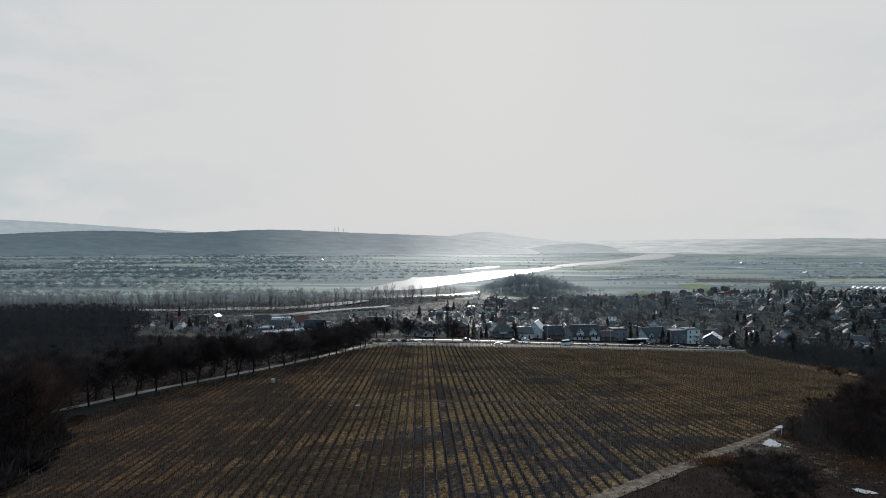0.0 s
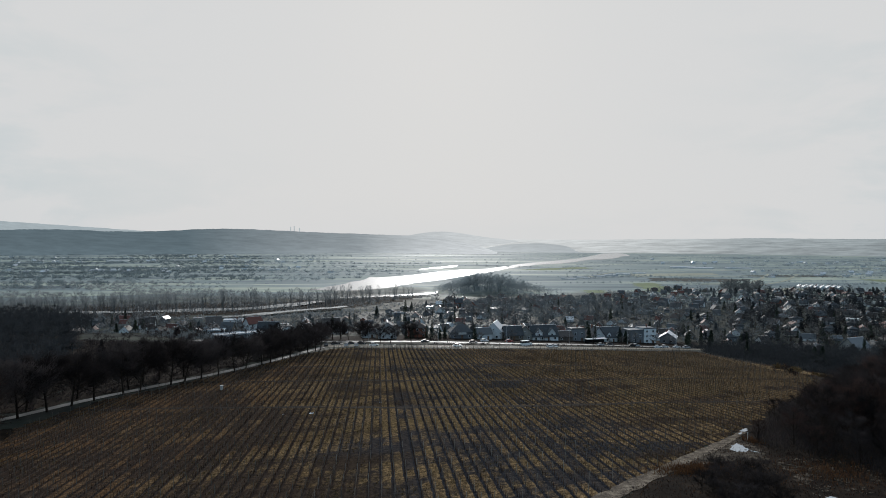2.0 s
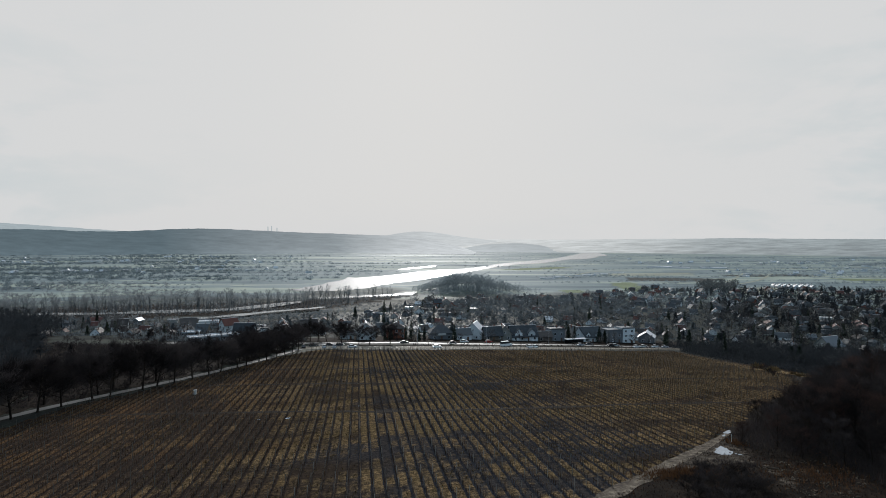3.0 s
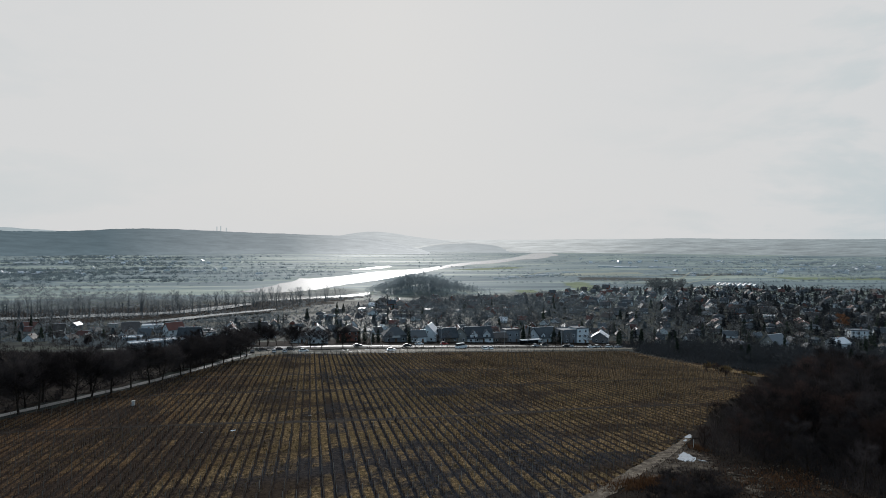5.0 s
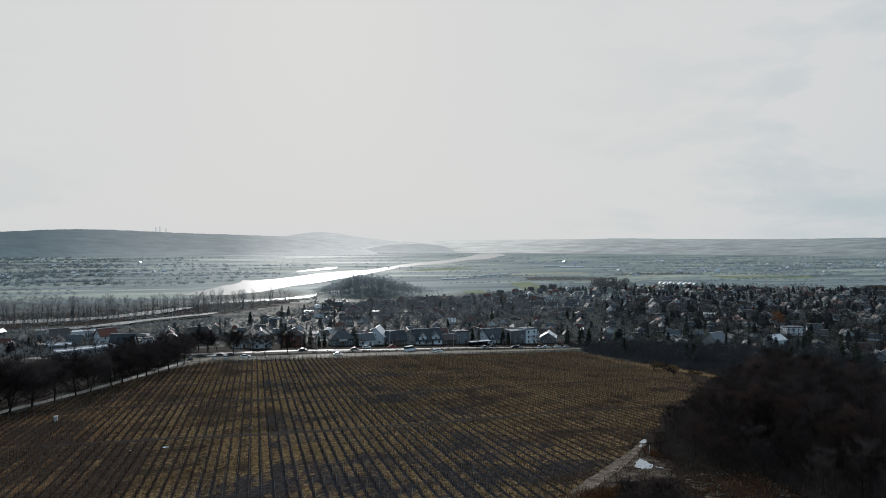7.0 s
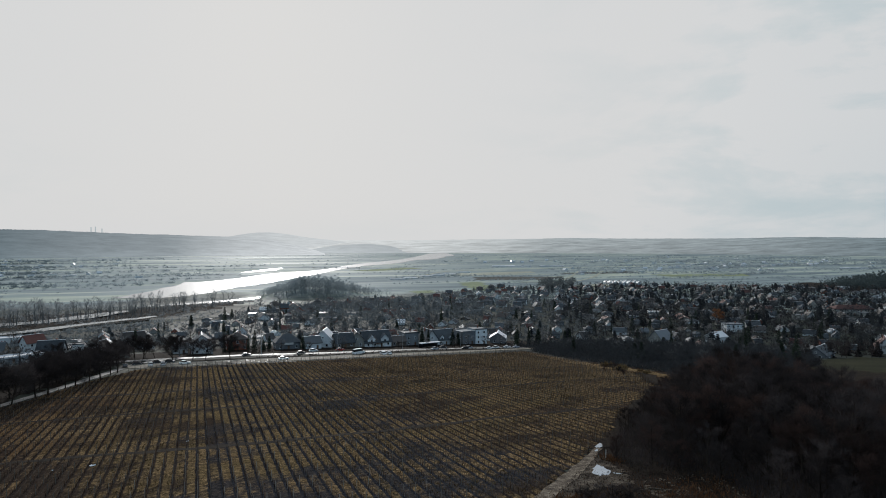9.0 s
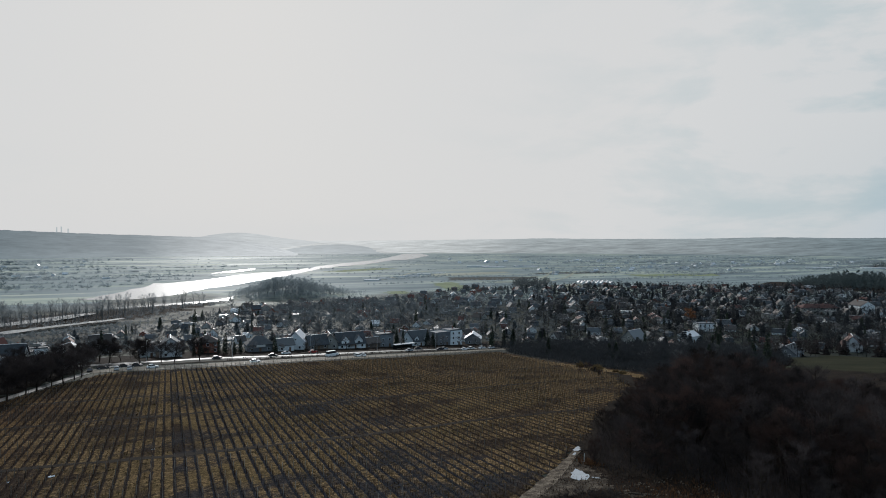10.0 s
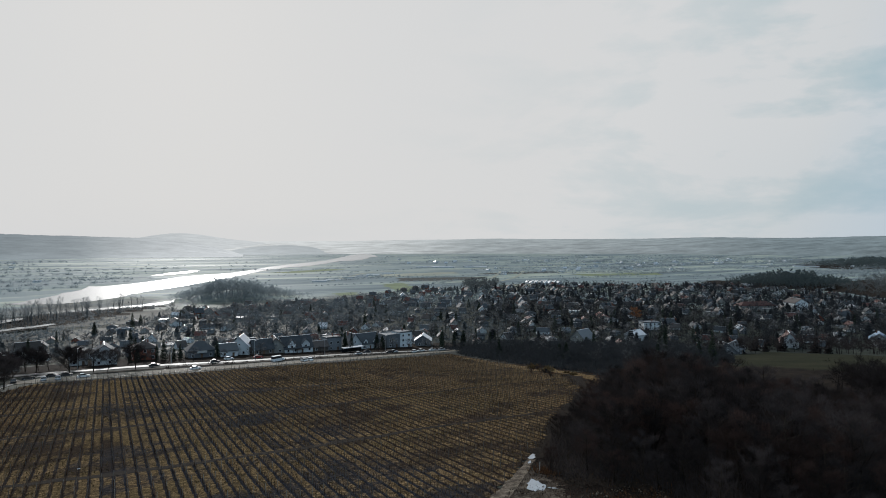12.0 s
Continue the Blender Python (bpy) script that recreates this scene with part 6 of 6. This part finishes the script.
low = [tuple(q) for q in scatter(VILLAGE, 8.0, rng) if min(math.hypot(q[0] - a, q[1] - b) for a, b in taken) > 6.0]
low += [tuple(q) for q in scatter(HAMLET, 6.5, rng) if min(math.hypot(q[0] - a, q[1] - b) for a, b in taken) > 6.0]
low += [tuple(q) for q in scatter([(-270, 540), (-24, 545), (-40, 605), (-150, 550), (-270, 585)], 6.0, rng)]
low += [tuple(q) for q in scatter([(-62, 304), (-30, 330), (-30, 345), (-60, 352), (-110, 380), (-150, 395), (-110, 340)], 4.5, rng) if min(math.hypot(q[0] - a, q[1] - b) for a, b in taken) > 7.0]
# the bushes follow the same painted haze split
bushes("garden_bushes", [q for q in low if q[0] >= 0.6 * q[1]], 3.0, M_TWIG_DARK, "dark leafless hedges and bushes in the gardens", 17, 13)
bushes("garden_bushes", [q for q in low if q[0] < 0.6 * q[1]], 2.8, M_TWIG_GARDEN, "haze-paled leafless hedges and bushes in the gardens", 17, 14)
for x, y, s in ((9, 346, 0.55), (12, 349, 0.65), (20, 347, 0.6), (23, 349, 0.7), (27, 346, 0.55), (30, 350, 0.6), (46, 348, 0.6), (113, 362, 0.85), (116, 360, 0.75), (133, 367, 0.8), (137, 369, 0.7), (179, 362, 0.9), (184, 360, 1.0), (190, 356, 0.9), (176, 372, 0.8), (196, 350, 0.8), (300, 318, 1.0), (315, 310, 0.9)):
    SPRUCE.put(int(rng.integers(0, 4)), x, y, rng.uniform(0, 6), s)
for q in scatter(BELOW, 19, rng):
    if q[0] > 160:
        (SPRUCE if rng.random() < 0.4 else GARDEN).put(int(rng.integers(0, 4)), *q, rng.uniform(0, 6), rng.uniform(0.55, 0.95))
for x in np.arange(-60, 170, 11):
    y = 338 + max(0, x - 60) * 0.14 + rng.normal(0, 1.5)
    GARDEN.put(int(rng.integers(0, 5)), x + rng.normal(0, 3), y, rng.uniform(0, 6), rng.uniform(0.4, 0.75))


# hedges and small bushes in the front gardens
verge_line = glide([(22, 313.5), (55, 315.5), (90, 322.5), (125, 331), (152, 338.5)], 2.4)
bushes("verge_hedge", [tuple(p + rng.normal(0, 0.9, 2)) for p in verge_line if rng.random() < 0.85], 1.45, M_TWIG_DARK, "dark low hedge between gravel strip and road", 22, 43)
front = []
for x in np.arange(-8, 178, 2.6):
    for d in (0.0, 5.0):
        if rng.random() < 0.62:
            front.append((x + rng.normal(0, 1.0), 335 + max(0, x - 30) * 0.155 + max(0, x - 110) * 0.06 + d + rng.normal(0, 1.2)))
bushes("front_hedges", front, 1.15, M_TWIG_DARK, "dark hedges and bushes in the front gardens", 22, 41)


# ---- things by the road and in the vineyard ----
def paint(name, colour):
    return surface(name, [(0.3, tuple(c * 0.85 for c in colour)), (0.7, colour)], 1.0, 0.25, 0.0, 8, specular=0.6)


PAINTS = {"white": paint("white_car_paint", (0.72, 0.72, 0.72)), "silver": paint("silver_car_paint", (0.42, 0.43, 0.45)), "dark": paint("dark_car_paint", (0.03, 0.032, 0.036)), "red": paint("red_car_paint", (0.30, 0.03, 0.025))}


def loft(sections):
    """A hull through outlines of the same number of points."""
    V = [p for s in sections for p in s]
    n, F = len(sections[0]), []
    for i in range(len(sections) - 1):
        for k in range(n):
            a, b = i * n + k, i * n + (k + 1) % n
            F.append((a, b, b + n, a + n))
    F += [tuple(range(n))[::-1], tuple(range(len(V) - n, len(V)))]
    return V, F


def car(label, colour, length=4.3, width=1.75, high=1.45, van=False):
    root = tagged(new("van" if van else "car"), label, "van" if van else "car", "" if van else "parked cars")
    L, W = length / 2, width / 2
    belt = high * (0.55 if van else 0.60)

    def ring(x, w, z0, z1):
        return [(x, -w, z0), (x, w, z0), (x, w * 0.98, z1), (x, -w * 0.98, z1)]

    hood = belt * (0.95 if van else 0.88)
    body = loft([ring(-L, W * 0.86, 0.35, belt * 0.85), ring(-L + 0.25, W, 0.25, belt), ring(L * 0.45, W, 0.22, belt), ring(L - 0.3, W * 0.97, 0.25, hood), ring(L, W * 0.82, 0.35, hood * 0.75)])
    part("body", build_mesh("body", *body, PAINTS[colour]), root)
    back, front = (-L + 0.1, L * 0.62) if van else (-L + 0.45, L * 0.42)
    cabin = loft([ring(back, W * 0.92, belt, belt + 0.02), ring(back + (0.12 if van else 0.55), W * 0.84, belt, high - 0.08), ring(front - (0.5 if van else 0.75), W * 0.84, belt, high - 0.08), ring(front, W * 0.92, belt, belt + 0.02)])
    part("cabin_glass", build_mesh("cabin_glass", *cabin, M_GLASS), root)
    part("roof", build_mesh("roof", *box_pieces((back + (0.1 if van else 0.5), -W * 0.83, high - 0.1, front - (0.45 if van else 0.7), W * 0.83, high)), PAINTS[colour]), root)
    a = np.linspace(0, 2 * np.pi, 12, endpoint=False)
    for x in (-L * 0.62, L * 0.62):
        for s in (-1, 1):
            V = [(x + 0.32 * math.cos(t), s * W - s * dy, 0.32 + 0.32 * math.sin(t)) for dy in (-0.02, 0.2) for t in a]
            F = [(k, (k + 1) % 12, (k + 1) % 12 + 12, k + 12) for k in range(12)] + [tuple(range(12)), tuple(range(12, 24))]
            wheel = part("wheel", build_mesh("wheel", V, F, M_TYRE), root)
            hub = [(x + 0.19 * math.cos(t), s * (W + dy), 0.32 + 0.19 * math.sin(t)) for dy in (0.02, 0.035) for t in a]
            part("rim", build_mesh("rim", hub, F, M_STEEL), wheel)
    return root


CARS = {"white": car("white parked car at the roadside", "white"), "silver": car("silver parked car at the roadside", "silver"), "dark": car("dark parked car at the roadside", "dark"), "red": car("dark red parked car at the roadside", "red")}
seen_cars = set()
for colour, x, y, turn in (("silver", -19, 299, 95), ("dark", -24.5, 305.5, 20), ("dark", -28, 299, 95), ("silver", -14.5, 298.5, 92), ("white", -6.5, 299.5, 5), ("dark", -17, 306.5, 10), ("dark", -12.5, 306.5, 8), ("white", 32, 300, 6), ("dark", 18, 320.5, 4), ("white", 77, 308, 100), ("white", 80, 309.5, 100), ("silver", 78, 312.5, 100), ("dark", 81, 313, 100), ("dark", 42, 322, 4), ("white", 49, 331.5, 5), ("silver", 110, 331, 20), ("dark", 118, 341, 12), ("silver", 131, 337, 14), ("white", 141, 333, 20), ("white", 147, 338, 18), ("white", 155, 341, 16), ("silver", 161, 342, 16), ("red", 62, 333, 5), ("dark", 128, 335, 16)):
    m = Matrix.Translation((x, y, gz(x, y) + 0.16)) @ Matrix.Rotation(radians(turn), 4, "Z")
    if colour in seen_cars:
        copy_thing(CARS[colour], m)
    else:
        seen_cars.add(colour)
        CARS[colour].matrix_basis = m
van = car("white delivery van parked on gravel", "white", 6.0, 2.1, 2.5, True)
van.matrix_basis = Matrix.Translation((67, 314, gz(67, 314) + 0.16)) @ Matrix.Rotation(radians(25), 4, "Z")

# fence between vineyard and gravel
fence = tagged(new("fence"), "thin wire fence on grey wooden posts", "fence")
fl = glide([(-24, 293.5), (5, 293.3), (42, 294.4), (89, 299.5), (130, 308.5), (150, 318)], 3.0)
fence.location = (fl[0][0], fl[0][1], gz(*fl[0]))
fo = np.array(fence.location)
fz = np.stack([fl[:, 0], fl[:, 1], height(fl[:, 0], fl[:, 1])], 1) - fo
fence_post = tri_mesh("post", *sticks([(0, 0, -0.2)], [(0, 0, 1.5)], [0.07], [0.06], 4), M_POST)
for q in fz:
    part("post", fence_post, fence, loc=q)
part("wire", tri_mesh("wire", *merged(*[sticks(fz[:-1] + (0, 0, h), fz[1:] + (0, 0, h), 0.012, 0.012, 3) for h in (0.5, 0.95, 1.4)]), M_STEEL), fence)

# bus shelter
shelter = tagged(new("bus_shelter"), "long low bus shelter with glass walls and white roof", "bus shelter")
stand(shelter, 112, 346, 11)
part("roof", build_mesh("roof", *box_pieces((-6, -1.6, 2.7, 6, 1.6, 2.95)), M_ROOF["pale"]), shelter)
part("back_glass", build_mesh("back_glass", *box_pieces((-5.8, 1.35, 0.3, 5.8, 1.42, 2.6)), M_GLASS), shelter)
part("bench", build_mesh("bench", *box_pieces((-4, 0.7, 0.42, 4, 1.1, 0.5), (-3.6, 0.8, 0, -3.5, 1.0, 0.42), (3.5, 0.8, 0, 3.6, 1.0, 0.42)), M_POST), shelter)
for x in (-5.7, 0, 5.7):
    part("post", build_mesh("post", *box_pieces((x - 0.06, 1.42, 0, x + 0.06, 1.54, 2.7)), M_STEEL), shelter)


def street_lamp(x, y, turn, h=8.5):
    root = tagged(new("street_lamp"), "tall grey street lamp with a curved arm", "street lamp", "street lamps")
    part("pole", tri_mesh("pole", *sticks([(0, 0, -0.2)], [(0, 0, h)], [0.12], [0.07], 6), M_STEEL), root)
    part("arm", tri_mesh("arm", *sticks([(0, 0, h - 0.05), (0.8, 0, h + 0.25)], [(0.8, 0, h + 0.25), (1.7, 0, h + 0.3)], 0.05, 0.04, 5), M_STEEL), root)
    part("lamp_head", build_mesh("lamp_head", *box_pieces((1.5, -0.16, h + 0.2, 2.3, 0.16, h + 0.34)), M_STEEL), root)
    return stand(root, x, y, turn)


lamp = street_lamp(129, 344, -80)
for x, y in ((95, 338), (60, 330), (25, 330), (-10, 327), (160, 352)):
    copy_thing(lamp, Matrix.Translation((x, y, gz(x, y))) @ Matrix.Rotation(radians(-82), 4, "Z"))

# concrete well box and scraps in the vineyard
box = tagged(new("well_box"), "small white concrete well box among the vines", "well box")
stand(box, -45.5, 189.5, 8)
part("body", build_mesh("body", *box_pieces((-0.36, -0.36, -0.2, 0.36, 0.36, 1.15)), M_CONCRETE), box)
part("lid", build_mesh("lid", *box_pieces((-0.42, -0.42, 1.15, 0.42, 0.42, 1.25)), M_CONCRETE), box)


def scrap(x, y, size, seed):
    """A crumpled plastic sheet."""
    r = np.random.default_rng(seed)
    n = 6
    g = np.linspace(-0.5, 0.5, n) * size
    V = [(a + r.normal(0, 0.06 * size), b * 0.7 + r.normal(0, 0.06 * size), abs(r.normal(0.08, 0.12)) * size) for a in g for b in g]
    F = [(i * n + j, (i + 1) * n + j, (i + 1) * n + j + 1, i * n + j + 1) for i in range(n - 1) for j in range(n - 1)]
    ob = new("plastic_sheet", build_mesh("plastic_sheet", V, F, M_SNOW))
    ob.location = (x, y, gz(x, y) + 0.08)
    return tagged(ob, "crumpled white plastic sheet lying between the rows", "plastic sheet")


scrap(-15.7, 151.6, 0.95, 1)
scrap(-0.4, 162, 0.5, 3)
scrap(-22, 152, 0.45, 4)


def puddle(x, y, a, b, turn, seed, lift):
    r = np.random.default_rng(seed)
    t = np.linspace(0, 2 * np.pi, 28, endpoint=False)
    rad = 1 + 0.14 * np.sin(3 * t + 1) + 0.10 * np.sin(7 * t) + 0.16 * np.sin(13 * t) * np.clip(np.cos(t), 0, 1) + r.normal(0, 0.05, 28)
    c, s = math.cos(radians(turn)), math.sin(radians(turn))
    X, Y = a * rad * np.cos(t), b * rad * np.sin(t)
    X, Y = c * X - s * Y, s * X + c * Y
    top = max(gz(x + p, y + q) for p, q in zip(X, Y)) + lift
    V = [(0, 0, 0)] + [(p, q, 0) for p, q in zip(X, Y)]
    F = [(0, k + 1, (k + 1) % 28 + 1) for k in range(28)]
    ob = new("puddle", build_mesh("puddle", V, F, M_PUDDLE))
    ob.location = (x, y, top)
    return tagged(ob, "shallow puddle on the track reflecting the sky", "puddle", "puddles", kind="structure")


puddle(59.4, 106.3, 2.1, 1.3, 62, 1, 0.10)
puddle(57.7, 80.4, 1.3, 0.7, -30, 5, 0.12)
puddle(60.9, 104.4, 0.7, 0.22, -40, 2, 0.10)
puddle(67.6, 119.3, 1.3, 0.5, 45, 3, 0.14)
puddle(65.6, 117.0, 0.7, 0.25, 45, 4, 0.14)

# logs on the clearing
for k, (x, y, t, l) in enumerate(((61.5, 95.5, -35, 3.0), (66, 93, 50, 1.6))):
    v, tr = sticks([(-l / 2, 0, 0.14), (0, 0, 0.15)], [(0, 0, 0.15), (l / 2, 0.05, 0.13)], [0.13, 0.12], [0.12, 0.10], 7)
    ob = new("log", tri_mesh("log", v, tr, M_TRACK))
    tagged(ob, "fallen pale log on the clearing", "log", "logs")
    stand(ob, x, y, t, 0.05)

# weir bridge over the river
bridge = tagged(new("bridge"), "low concrete weir bridge across the river", "bridge")
bridge.matrix_basis = Matrix.Translation((292, 1630, -33)) @ Matrix.Rotation(radians(-30), 4, "Z")
part("deck", build_mesh("deck", *box_pieces((-95, -2.0, 2.2, 95, 2.0, 2.8)), M_CONCRETE), bridge)
for x in (-60, -30, 0, 30, 60):
    part("pier", build_mesh("pier", *box_pieces((x - 0.9, -3, -2, x + 0.9, 3, 2.2), (x - 0.4, -0.8, 2.8, x + 0.4, 0.8, 3.6)), M_CONCRETE), bridge)

# three tall chimneys on the skyline, glowing in the far ridge's painted haze
for k, (az, h) in enumerate(((-9.05, 112), (-8.75, 116), (-8.3, 104))):
    a = radians(az)
    v, t = sticks([(0, 0, -40)], [(0, 0, h)], [5.0], [3.4], 10)
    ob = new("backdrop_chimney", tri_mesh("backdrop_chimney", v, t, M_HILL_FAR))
    ob.location = (4650 * math.sin(a), 4650 * math.cos(a), 0)
    tagged(ob, "tall power station chimney far on the skyline", "chimney", kind="structure")


# broken stones and rusty grass on the clearing
r = np.random.default_rng(44)
RUBBLE = [(59, 97), (62, 100), (73, 98.5), (71, 90), (65, 83), (56, 78), (56.5, 84), (59.5, 89)]
pieces = []
for k in range(2600):
    x, y = r.uniform(55, 74), r.uniform(77, 101)
    if not inside(RUBBLE, x, y) or noise.noise((x * 0.45, y * 0.45, 3.0)) < 0.02:
        continue
    s = 0.06 + 0.16 * r.random() ** 2
    v = np.array([(1, 0, 0), (-0.9, 0.1, 0), (0.1, 0.9, 0), (-0.1, -1, 0), (0.05, 0, 0.75), (0, 0, -0.5)]) * s + r.normal(0, s * 0.2, (6, 3))
    t = np.array([(0, 2, 4), (2, 1, 4), (1, 3, 4), (3, 0, 4), (2, 0, 5), (1, 2, 5), (3, 1, 5), (0, 3, 5)])
    pieces.append((v + (x, y, gz(x, y) + 0.10), t))
tagged(new("rubble", tri_mesh("rubble", *merged(*pieces), M_TRACK)), "pale broken stones strewn over the dark clearing", "rubble", kind="stuff")
base = np.concatenate([r.normal((47, 96.5), (3.2, 1.4), (1500, 2)), r.normal((64.5, 111.5), (0.6, 1.2), (260, 2)), r.normal((65, 92), (4.2, 3.6), (900, 2))])
verge = np.column_stack([r.uniform(120, 152, 9000), r.uniform(168, 305, 9000)])
VERGE = [(121, 170), (136, 192), (136, 235), (140, 268), (146, 305), (151, 305), (146, 262), (146, 215), (146, 195), (133, 174)]
base = np.concatenate([base, verge[inside(VERGE, verge[:, 0], verge[:, 1])]])
base = np.column_stack([base, height(base[:, 0], base[:, 1]) + 0.05])
tagged(new("rusty_grass", tri_mesh("rusty_grass", *blades(base, r.normal(0, 0.5, base.shape) + (0, 0, 1), r.uniform(0.3, 0.9, len(base)), 0.12, r), M_RUSTGRASS)), "clumps of rusty dead grass and bracken by the track", "grass", kind="stuff")
stake_v, stake_t = sticks([(0, 0, -0.2)], [(0.05, 0, 1.5)], [0.06], [0.055], 5)
stake = new("stake", tri_mesh("stake", stake_v, stake_t, M_CONCRETE))
tagged(stake, "short white marker stake beside the track", "stake")
stand(stake, 64.2, 112.2, 0)
